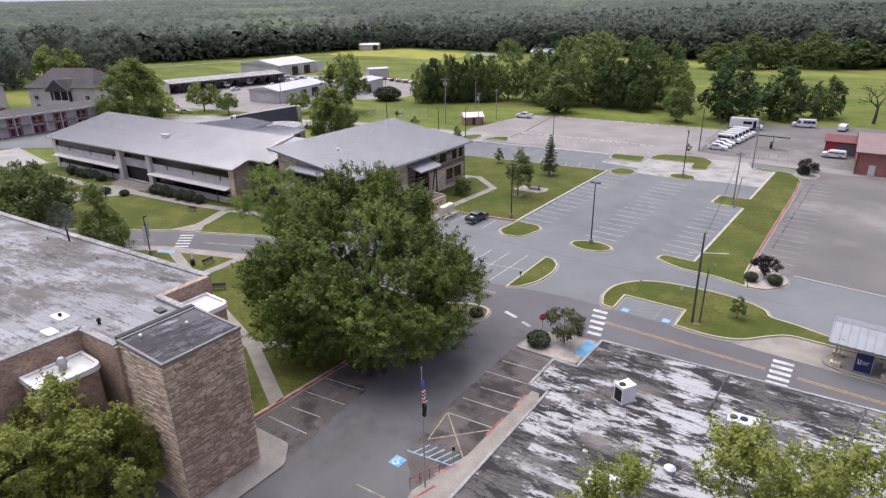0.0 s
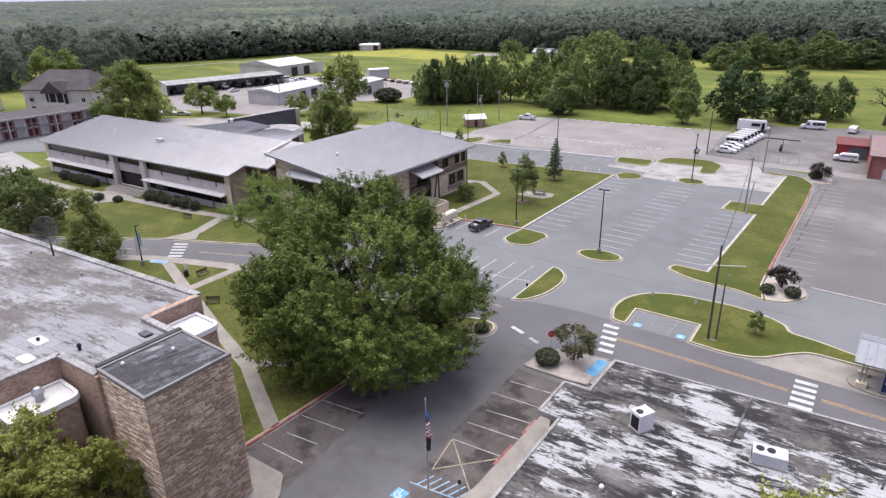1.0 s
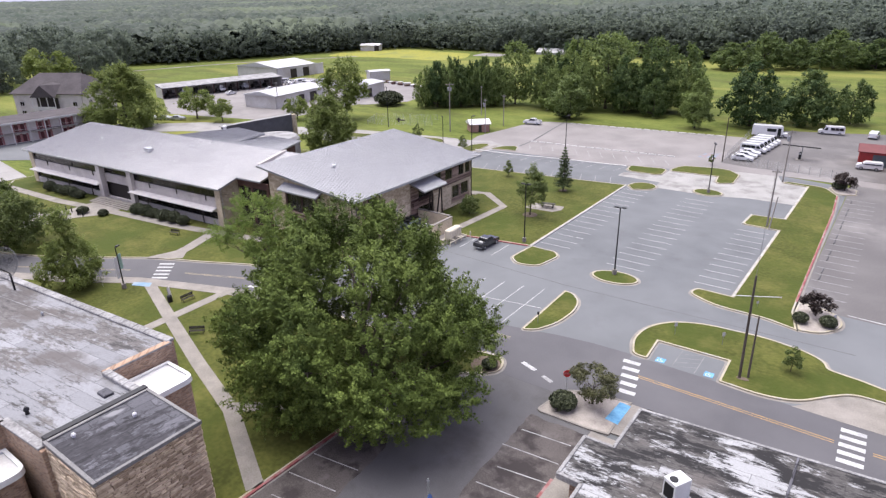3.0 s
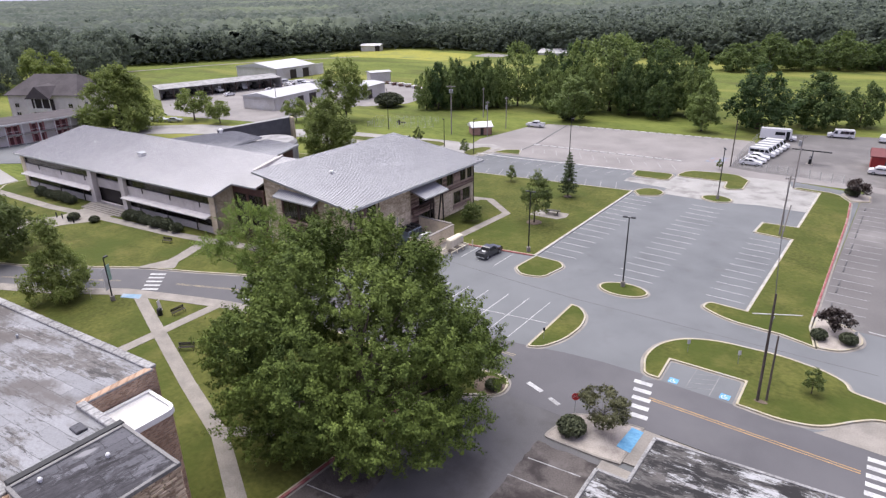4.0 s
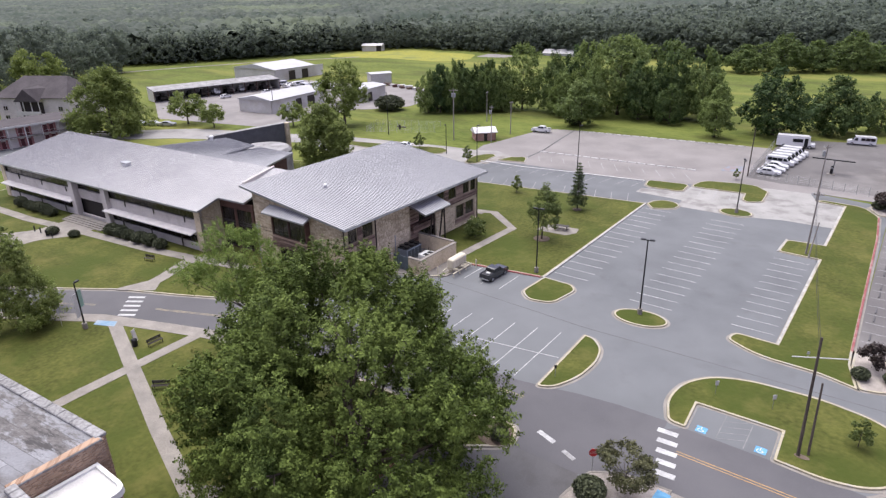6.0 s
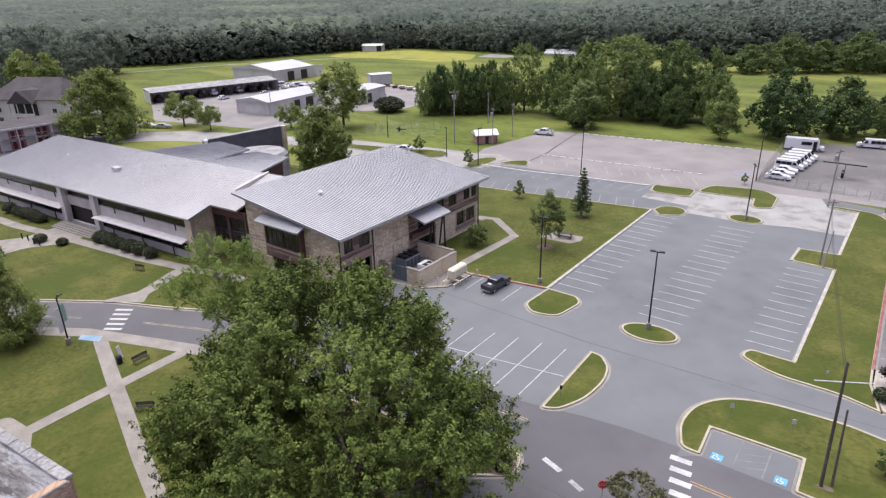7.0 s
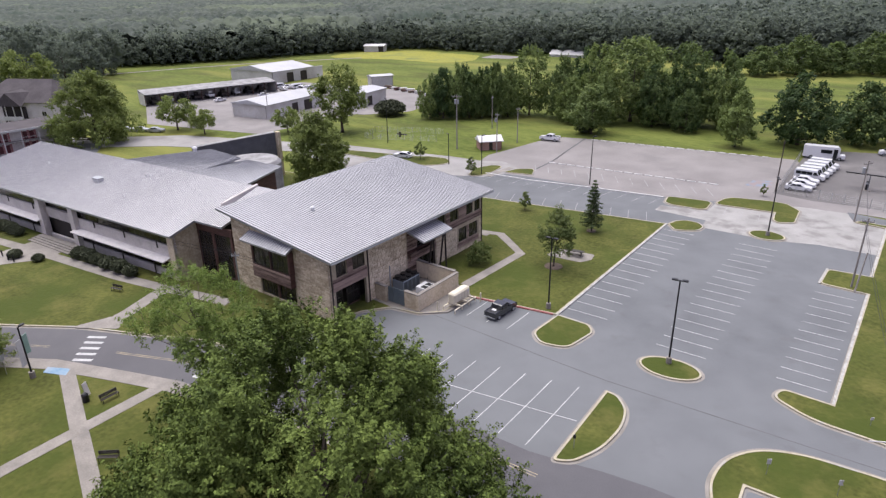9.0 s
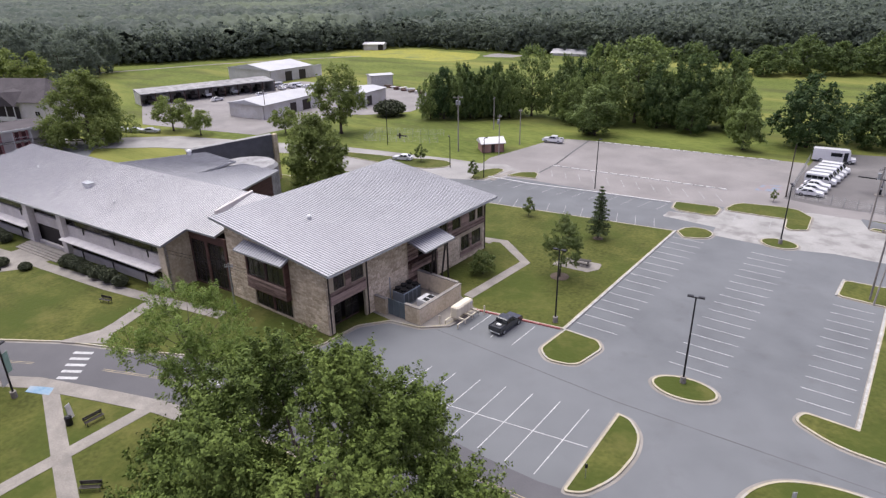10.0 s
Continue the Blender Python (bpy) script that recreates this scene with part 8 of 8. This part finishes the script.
for s in (-0.85, 0.6):
    Geo(pm).box(-1.3, s, 0.42, 1.3, s + 0.26, 0.46).part("bench_board", dark_frame_m, pt)
for s in (-1.0, 0.9):
    Geo(pm).box(s, -0.8, 0.3, s + 0.08, 0.8, 0.38).box(s, -0.3, 0, s + 0.08, -0.2, 0.7).box(s, 0.2, 0, s + 0.08, 0.3, 0.7).part("leg_frame", black_m, pt)
tagged(Geo().prism(ellipse(-7.1, 11.8, 1.3, 1.3), 0.1, 0.165).part("mulch_ring", mulch_m), "brown mulch ring round a young tree", "mulch bed", kind="structure")
tagged(Geo().prism(ellipse(-8.7, 28.0, 0.8, 0.8), 0.1, 0.165).part("mulch_ring", mulch_m), "brown mulch ring round the spruce", "mulch bed", kind="structure")
tagged(Geo().prism(ellipse(12.4, -33.0, 1.6, 1.6), 0.1, 0.155).part("mulch_ring", mulch_m), "reddish mulch bed at the drive corner", "mulch bed", kind="structure")
tagged(Geo().prism(ellipse(35.2, -20.4, 0.6, 0.3), 0.1, 0.15).part("worn_patch", mulch_m), "bare earth round the utility pole", "ground", kind="structure")

# flagpole before the low hall
fp = thing("flagpole", (25.4, -59.5, 0.14), "grey flagpole with two furled flags", "flagpole")
Geo().tube([(25.4, -59.5, 0.1), (25.4, -59.5, 11.2)], [0.07, 0.04], 8).part("pole", grey_metal_m, fp)
Geo().tube([(25.4, -59.5, 11.2), (25.4, -59.5, 11.35)], [0.08, 0.03], 8).part("finial", grey_metal_m, fp)
flag_red = plain("flag_red", (0.22, 0.035, 0.045), 0.8)
cloth_white_m = plain("flag_white", (0.5, 0.49, 0.5), 0.8)


def hanging(z0, z1, wide, name, material, label, parent):
    """A length of slack cloth against the pole, folded to and fro."""
    g = Geo()
    rings = []
    for k in range(5):
        t = k / 4
        z, w = z0 + (z1 - z0) * t, wide * (0.85 + 0.15 * math.sin(9 * (z0 + (z1 - z0) * t)))
        rings.append([(25.45, -59.58, z + 0.03), (25.4 + w * 0.55, -59.74, z - 0.05), (25.4 + w, -59.6, z - 0.16), (25.4 + w * 0.7, -59.46, z - 0.12), (25.4 + w * 0.85, -59.34, z - 0.2), (25.46, -59.42, z)])
    return g.loft(rings).part(name, material, parent, label)


stars = hanging(9.62, 10.2, 0.2, "flag", sign_blue, "slack striped flag", fp)
for k in range(9):
    hanging(8.3 + 0.146 * k, 8.3 + 0.146 * (k + 1), 0.42 - 0.02 * k, "stripe", cloth_white_m if k % 2 else flag_red, "", stars)
hanging(7.2, 8.26, 0.34, "flag", black_m, "slack dark flag", fp)
rl = thing("ramp_railing", (24.6, -58.5, 0.14), "red painted ramp railing beside the flagpole", "railing")
for a, b in (((25.4, -57.6), (24.4, -60.2)),):
    a, b = Vector((*a, 0)), Vector((*b, 0))
    Geo().tube([a + Vector((0, 0, 1.0)), b + Vector((0, 0, 1.0))], 0.04, 6).tube([a + Vector((0, 0, 0.55)), b + Vector((0, 0, 0.55))], 0.03, 6).part("rail", red_paint_m, rl)
    for k in range(4):
        p = a.lerp(b, k / 3)
        Geo().tube([p, p + Vector((0, 0, 1.0))], 0.035, 6).part("post", red_paint_m, rl)
small_sign(25.7, -56.0, 1.7, "thin dark sign post by the ramp", black_m, 0.25, 0.35)

# ---- far buildings ----
def shed(name, m, L, W, h, ridge, wall_m, roof_m, label, category="shed", doors=(), hip=0.0, over=0.4, kind_roof="gable", windows=(), cut=True):
    """A simple building: walls, gable or lean-to roof, doors and windows (side, u0, u1, z0, z1)."""
    e = thing(name, tuple(m @ Vector((0, 0, 0))), label, category)
    ops = {"s": [], "e": []}
    for s, u0, u1, z0, z1, *_ in list(doors) + list(windows):
        if cut:
            ops[s].append((u0, u1, z0, z1))
    fs, fe = m @ pose(-L / 2, -W / 2, 0), m @ pose(L / 2, -W / 2, 0, 0, 0, 90)
    wall(e, fs, L, h, ops["s"], wall_m, 0.25, "wall_front")
    wall(e, fe, W, h, ops["e"], wall_m, 0.25, "wall_side")
    wall(e, m @ pose(L / 2, W / 2, 0, 0, 0, 180), L, h, [], wall_m, 0.25, "wall_back")
    wall(e, m @ pose(-L / 2, W / 2, 0, 0, 0, -90), W, h, [], wall_m, 0.25, "wall_side")
    for s, u0, u1, z0, z1, *mm in doors:
        Geo(fs if s == "s" else fe).box(u0, 0.1 if cut else -0.04, z0, u1, 0.18 if cut else 0.03, z1).part("door", mm[0] if mm else dark_frame_m, e)
    for s, u0, u1, z0, z1 in windows:
        window(e, fs if s == "s" else fe, u0, u1, z0, z1, 2, 1, 0.08 if cut else -0.1, trim_white_m)
    # near-black filling in place of a dim inside
    Geo(m).box(-L / 2 + 0.3, -W / 2 + 0.3, 0, L / 2 - 0.3, W / 2 - 0.3, h - 0.4).part("core", deep_shade_m, e)
    a, b = L / 2 + over, W / 2 + over
    r = Geo(m)
    if kind_roof == "gable":
        x = L / 2 + over - hip
        r.loft([[(-a, -b, h), (a, -b, h), (a, b, h), (-a, b, h)], [(-a, -b, h + 0.15), (a, -b, h + 0.15), (a, b, h + 0.15), (-a, b, h + 0.15)]])
        r.add([(-a, -b, h + 0.16), (a, -b, h + 0.16), (a, b, h + 0.16), (-a, b, h + 0.16), (-x, 0, ridge), (x, 0, ridge)], [(0, 1, 5, 4), (2, 3, 4, 5), (1, 2, 5), (3, 0, 4), (3, 2, 1, 0)])
    else:
        r.loft([[(-a, -b, h - 0.02), (a, -b, h - 0.02), (a, b, ridge - 0.2), (-a, b, ridge - 0.2)], [(-a, -b, h + 0.16), (a, -b, h + 0.16), (a, b, ridge), (-a, b, ridge)]])
    r.part("roof", roof_m, e)
    return e


shed("brick_shed", pose(-54.6, 67.4, 0, 0, 0, 47), 5.4, 4.6, 2.1, 3.3, pink_brick_m, light_roof_m, "small pinkish brick shed with white metal roof", doors=(("s", 2.2, 3.1, 0, 1.95),), windows=())
shed("red_shed", pose(39.8, 83.0, 0, 0, 0, 4), 7.5, 6.0, 3.0, 4.3, barn_red_m, plain("maroon_roof", (0.11, 0.02, 0.022), 0.6), "small bright red shed with maroon roof", doors=(("s", 2.5, 6.0, 0, 2.6, blue_grey_m),))
shed("brick_workshop", pose(56.5, 74.6, 0, 0, 0, 4), 27, 20, 4.6, 7.0, red_brick_m, plain("dull_maroon_roof", (0.17, 0.115, 0.115), 0.7), "red brick workshop with dull maroon roof", "workshop", doors=(("s", 2.4, 3.6, 0, 2.2, trim_white_m), ("s", 7.0, 10.5, 0, 4.0, trim_white_m), ("s", 13, 16.5, 0, 4.0, trim_white_m)))
shed("metal_workshop", pose(-142.7, 73.3, 0, 0, 0, 98), 27, 14.5, 4.2, 5.6, tin_m, roof_metal_m, "long pale metal workshop with low gable roof", "workshop", doors=(("s", 12, 15, 0, 3.2), ("s", 18, 22, 0, 3.4), ("e", 5, 6, 0, 2.1)), windows=(("s", 4, 5, 1.5, 2.4),))
shed("metal_workshop", pose(-210, 125, 0, 0, 0, 92), 24, 28, 5.0, 7.2, tin_m, roof_metal_m, "large pale metal workshop beyond the yard", "workshop", doors=(("s", 8, 12, 0, 4.0), ("s", 16, 20, 0, 4.0), ("s", 26, 30, 0, 4.0, light_roof_m)))
shed("metal_workshop", pose(-129.5, 100, 0, 0, 0, 100), 14, 11, 4.4, 5.2, tin_m, roof_metal_m, "pale metal storage shed by the yard", "workshop", doors=(("s", 2, 5, 0, 3.2),))
shed("metal_workshop", pose(-151, 133, 0, 0, 0, 60), 9, 6, 4.4, 5.0, tin_m, roof_metal_m, "small white storage shed by the yard", "shed")
# the near-black door panel paints an open, unlit doorway
shed("field_barn", pose(-260, 248, 0, 0, 0, 28), 13, 8, 3.4, 4.6, tin_m, light_roof_m, "pale metal barn at the far edge of the field", "barn", doors=(("s", 9.5, 12.8, 0, 3.8, deep_shade_m),))
shed("field_barn", pose(-137, 277, 0, 0, 0, 8), 20, 11, 1.2, 3.4, tin_m, trim_white_m, "white-roofed barn half hidden behind the copse", "barn")
# open machine shed
ms = thing("machine_shed", (-188.2, 78, 0), "long open-fronted machine shed with grey roof", "shed")
mm = pose(-188.2, 78, 0, 0, 0, 76)
LM = 50
Geo(mm).slab([(-LM / 2, -4.5, 4.1), (LM / 2, -4.5, 4.1), (LM / 2, 4.5, 4.9), (-LM / 2, 4.5, 4.9)], 0.25).part("roof", coping_m, ms, "long grey metal roof")
Geo(mm).box(-LM / 2, 4.0, 0, LM / 2, 4.2, 4.6).part("wall_back", tin_m, ms)
Geo(mm).box(-LM / 2, -4.2, 0, -LM / 2 + 0.2, 4.0, 4.0).part("wall_side", tin_m, ms)
Geo(mm).box(LM / 2 - 0.2, -4.2, 0, LM / 2, 4.0, 4.0).part("wall_side", tin_m, ms)
for k in range(11):
    u = -LM / 2 + LM * k / 10
    Geo(mm).box(u - 0.12, -4.3, 0, u + 0.12, -4.06, 3.95).part("post", dark_wood_m, ms)
for k in range(9):
    u = -LM / 2 + 4 + 5.1 * k
    tr = thing("farm_machine", tuple(mm @ Vector((u, 0, 0))), "farm machine parked in the open shed", "machine")
    Geo(mm).box(u - 1.4, -2.6, 0.7, u + 1.2, 1.4, 1.6, 0.1).box(u - 0.7, -0.8, 1.6, u + 0.7, 1.0, 2.6, 0.1).part("body", (dark_frame_m, ac_grey_m, black_m, dark_frame_m, car_white_m)[k % 5], tr)
    for dx in (-1.3, 1.1):
        for dy in (-2.2, 0.9):
            Geo(mm).tube([(u + dx - 0.12, dy, 0.6), (u + dx + 0.24, dy, 0.6)], 0.6, 12).part("wheel", tyre_m, tr)


def apartment(x, y, turn, L, W, label):
    m = pose(x, y, 0, 0, 0, turn)
    e = shed("apartment_house", m, L, W, 7.8, 13.6, white_wall_m, shingle_m, label, "house", doors=(("s", L / 2 - 3.2, L / 2 - 1.2, 0, 2.4), ("s", L / 2 + 1.2, L / 2 + 3.2, 0, 2.4)), windows=(("s", 2, 3.6, 1, 2.4), ("s", 2, 3.6, 3.9, 5.3), ("s", L - 3.6, L - 2, 1, 2.4), ("s", L - 3.6, L - 2, 3.9, 5.3), ("e", 3, 4.6, 1, 2.4), ("e", 3, 4.6, 3.9, 5.3)), hip=5.5, over=0.8, cut=False)
    g = m @ pose(0, -W / 2 - 1.2, 0)
    r = Geo(g).add([(-4.4, -1.2, 7.0), (4.4, -1.2, 7.0), (4.4, 6.5, 10.4), (-4.4, 6.5, 10.4), (0, -1.2, 10.9), (0, 6.5, 11.2)], [(0, 4, 5, 3), (4, 1, 2, 5), (0, 1, 4)]).part("gable", shingle_m, e, "brown shingled porch gable")
    # flat panels before the wall; the stair opening's shade is painted on
    Geo(g).box(-3.9, 0.9, 0.1, 3.9, 1.14, 2.7).box(-3.9, 0.9, 3.1, 3.9, 1.14, 6.6).part("stair_recess", deep_shade_m, e, "near-black panel painted as a shaded stair recess")
    for k in range(9):
        Geo(g).box(-1.6, -0.5, 0.1 + 0.3 * k, -0.2, 0.4, 0.16 + 0.3 * k).part("stair_tread", concrete_m, e)
    Geo(g).box(-4.2, -0.9, 2.8, 4.2, 1.0, 3.05).box(-4.2, -0.9, 3.0, 4.2, -0.82, 4.0).part("balcony", trim_white_m, e)
    for u in (-4.1, -1.4, 1.3, 4.0):
        Geo(g).box(u - 0.1, -0.9, 0, u + 0.1, -0.7, 7.0).part("post", trim_white_m, e)


apartment(-191, 18, 28, 25, 17, "pale two-storey apartment house with brown hipped roof")
apartment(-222, -10, 28, 25, 17, "pale two-storey apartment house with brown hipped roof")
shed("brick_house", pose(-196, -14, 0, 0, 0, 32), 16, 8, 3.0, 5.0, red_brick_m, shingle_m, "low brick house with brown roof", "house", hip=2)
# two-storey motel block with doors on galleries
mt = thing("motel_block", (-164, -16, 0), "two-storey motel block with red doors and galleries", "building")
LB = 58
fr = pose(-157.0, -50.9, 0, 0, 0, 86)                # u runs along the front
dops = []
for fl in (0.1, 2.9):
    for k in range(9):
        u = 1.5 + 6.1 * k
        dops += [(u, u + 1.0, fl, fl + 2.05), (u + 1.6, u + 2.6, fl, fl + 2.05)]
wall(mt, fr, LB, 5.6, dops, white_wall_m, 0.25, "wall_front", "pale painted block wall")
red_pier_m = plain("faded_red_render", (0.3, 0.14, 0.14), 0.85)
dm = plain("dark_red_door", (0.085, 0.02, 0.024), 0.6)
for u0, u1, z0, z1 in dops:
    Geo(fr).box(u0, 0.08, z0, u1, 0.14, z1).part("door", dm, mt, "dark red door")
for k in range(9):                                    # red painted piers beside each pair of doors
    for fl in (0.1, 2.9):
        for u in (0.95, 2.52, 4.12):
            Geo(fr).box(6.1 * k + u, -0.05, fl, 6.1 * k + u + (0.5 if u != 2.52 else 0.56), 0.0, fl + 2.35).part("door_pier", red_pier_m, mt, "faded red painted pier")
Geo(fr).box(0, 0.3, 0, LB, 11, 5.4).part("core", white_wall_m, mt, "block walls behind the front")
Geo(fr).box(-0.8, -1.9, 5.6, LB + 0.8, 12, 5.95).part("roof", shingle_m, mt, "flat brown gravel roof")
Geo(fr).box(-0.85, -1.98, 5.5, LB + 0.85, -1.9, 5.98).part("fascia", trim_white_m, mt, "white roof fascia")
Geo(fr).box(0, -1.7, 2.65, LB, -0.01, 2.85).part("gallery", concrete_m, mt)
Geo(fr).box(0, -1.72, 2.86, LB, -1.66, 2.9).box(0, -1.72, 3.75, LB, -1.66, 3.82).part("gallery_rail", trim_white_m, mt)
for k in range(15):
    u = 0.3 + (LB - 0.8) * k / 14
    Geo(fr).box(u, -1.85, 0, u + 0.22, -1.65, 5.58).part("gallery_post", trim_white_m, mt, "pale gallery post")
# fuel canopy in the yard
fuel_roof_m = plain("grey_canopy_roof", (0.09, 0.085, 0.083), 0.8)
fc_ = thing("fuel_canopy", (25.0, 79.4, 0), "thin flat fuel canopy on one dark post", "canopy")
Geo().box(21.4, 78.6, 3.0, 28.8, 79.6, 3.1, 0.02).part("roof", fuel_roof_m, fc_)
Geo().box(21.2, 78.45, 2.94, 29.0, 78.6, 3.14).part("fascia", black_m, fc_)
Geo().box(25.2, 79.3, 0, 25.4, 79.5, 3.0).part("post", grey_metal_m, fc_)
fpump = thing("fuel_pump", (25.0, 78.4, 0), "dark fuel pump on a raised kerb", "fuel pump")
Geo().box(24.4, 77.7, 0, 25.9, 79.0, 0.12, 0.03).part("plinth", concrete_m, fpump)
Geo().box(24.9, 78.2, 0.12, 25.4, 78.6, 1.8, 0.05).part("cabinet", black_m, fpump)
Geo().box(24.95, 78.17, 1.2, 25.35, 78.2, 1.6, 0.01).part("display", grey_metal_m, fpump)
# fences of posts and thin wires
def wire_fence(name, pts, n, h, label):
    e = thing(name, (*pts[0], 0), label, "fence")
    a, b = Vector((*pts[0], 0)), Vector((*pts[1], 0))
    for k in range(n + 1):
        p = a.lerp(b, k / n)
        Geo().tube([p, p + Vector((0, 0, h))], 0.04, 5).part("post", grey_metal_m, e)
    for z in (0.15, 0.5, 0.85, 1.2, 1.55):
        if z < h:
            Geo().tube([a + Vector((0, 0, z)), b + Vector((0, 0, z))], 0.012, 4).part("wire", grey_metal_m, e)


wire_fence("wire_fence", [(11.6, 68.4), (10.4, 98)], 14, 1.9, "thin wire fence beside the vehicle row")
wire_fence("wire_fence", [(12.5, 68.2), (33, 64.8)], 10, 1.9, "thin wire fence along the yard road")
wire_fence("wire_fence", [(-88, 57.5), (-70, 66)], 9, 1.6, "thin wire fence round a small plot")
wire_fence("wire_fence", [(-88, 57.5), (-92, 66)], 4, 1.6, "thin wire fence round a small plot")
wire_fence("wire_fence", [(-92, 66), (-74, 74)], 9, 1.6, "thin wire fence round a small plot")
wp_ = thing("well_pump", (-82, 65, 0), "dark pump fittings inside the fenced plot", "pump")
Geo().tube([(-82, 65, 0), (-82, 65, 1.4)], 0.3, 8).tube([(-83, 65, 0.7), (-80, 65.5, 0.7)], 0.2, 8).part("pipework", dark_frame_m, wp_)
rnd = random.Random(9)
for k in range(16):
    x, y = -145 + 1.7 * k + rnd.uniform(-0.6, 0.6), 131.5 - 0.35 * k + rnd.uniform(-1, 1)
    e = thing("scrap_pile", (x, y, 0), "brown stacked timber and scrap by the yard", "scrap pile", "scrap beside the yard")
    Geo(pose(x, y, 0, 0, 0, rnd.uniform(0, 180))).box(-1.6, -0.7, 0, 1.6, 0.7, rnd.uniform(0.5, 1.1), 0.05).part("pallet", (mulch_m, dark_wood_m, trim_white_m)[k % 3], e)

# ---- stones of the walls, laid last ----
STONES = {}


def stone_unit(k, m):
    if (k, m.name) not in STONES:
        r = random.Random(50 + k)
        j = [r.uniform(0.0, 0.1) for _ in range(8)]
        v = [(0 + j[0] * 0.3, 0, 0), (1 - j[1] * 0.3, 0, 0), (1 - j[2] * 0.3, 0, 1), (j[3] * 0.3, 0, 1), (0.03 + j[4] * 0.3, -1 + j[4], 0.08), (0.97 - j[5] * 0.3, -1 + j[5], 0.1), (0.96 - j[6] * 0.3, -1 + j[6], 0.9), (0.04 + j[7] * 0.3, -1 + j[7], 0.92)]
        me = bpy.data.meshes.new("stone")
        me.from_pydata(v, [], [(4, 5, 6, 7), (0, 1, 5, 4), (1, 2, 6, 5), (2, 3, 7, 6), (3, 0, 4, 7)])
        me.materials.append(m)
        STONES[(k, m.name)] = me
    return STONES[(k, m.name)]


def stone_face(parent, m, length, top, openings, material, seed, rows=(0.14, 0.26), lens=(0.45, 1.1), proud=(0.04, 0.11), singles=300, single_from=0.0, base=0.12):
    """Courses of stones on a wall's outer face (x along, -y outwards); top(u) is the wall's height there."""
    rnd = random.Random(seed)
    rest, z, count = Geo(m), base, 0
    hi = max(top(0), top(length))
    while z < hi:
        h = rnd.uniform(*rows)
        u = 0.0
        while u < length - 0.02:
            w = min(rnd.uniform(*lens), length - u)
            if length - u - w < 0.25:
                w = length - u
            a, b, c, d = u, u + w, z, z + h - 0.012
            u += w
            if d > min(top(a), top(b)):
                continue
            cuts = [(o[0] - 0.05, o[1] + 0.05) for o in openings if not (d <= o[2] or c >= o[3])]
            spans = [(a, b)]
            for o0, o1 in cuts:
                spans = [s for p, q in spans for s in ((p, min(q, o0)), (max(p, o1), q)) if s[1] - s[0] > 0.12]
            for p, q in spans:
                k, pr = rnd.randrange(8), rnd.uniform(*proud)
                if count < singles and c >= single_from:
                    ob = new("stone", stone_unit(k, material))
                    ob.parent = parent
                    ob.matrix_parent_inverse = Matrix.Translation(-parent.location) if parent.type == "EMPTY" else Matrix()
                    ob.matrix_basis = m @ Matrix.Translation((p + 0.008, 0.01, c)) @ Matrix.Diagonal((q - p - 0.016, pr + 0.01, d - c, 1))
                    count += 1
                else:
                    W, H = q - p - 0.016, d - c
                    rest.add([(p + 0.008 + x * W, 0.01 + y * (pr + 0.01), c + zz * H) for x, y, zz in (v.co for v in stone_unit(k, material).vertices)], [(4, 5, 6, 7), (0, 1, 5, 4), (1, 2, 6, 5), (2, 3, 7, 6), (3, 0, 4, 7)])
        z += h
    if rest.v:
        tagged(rest.part("stonework", material, parent), kind="stuff")


stone_face(hall, pose(TX1, TY0, 0, 0, 0, 90), TY1 - TY0, lambda u: TZ - 0.26, [], ledge_m, 1, (0.08, 0.19), (0.3, 0.95), (0.03, 0.12), 300, 8.6)
stone_face(hall, pose(TX0, TY0, 0), TX1 - TX0, lambda u: TZ - 0.26, [], ledge_m, 2, (0.08, 0.19), (0.3, 0.95), (0.03, 0.12), 0)
stone_face(hall, pose(TX1, TY1, 0, 0, 0, 180), TX1 - TX0, lambda u: TZ - 0.26, [], ledge_m, 3, (0.08, 0.19), (0.3, 0.95), (0.03, 0.12), 0)
stone_face(ce, south, X1 - X0, lambda u: ZW - 0.14 + (ZE - ZW) * u / (X1 - X0), [(bay_s[0] - 0.2, bay_s[1] + 0.2, 0.0, 8.6)], stone_m, 4, (0.18, 0.34), (0.4, 0.95), (0.02, 0.07), 300, 4.0)
stone_face(ce, east, Y1 - Y0, lambda u: ZE - 0.12, op_e + [(0.3, 6.5, 3.7, 8.4), (0.7, 6.4, 0, 3.8), (14.1, 20.7, 0, 8.4), (20.6, 32.2, 4.4, 8.4), (25.9, 31.7, 0.8, 4.4)], stone_m, 5, (0.18, 0.34), (0.4, 0.95), (0.02, 0.07), 300, 4.0)
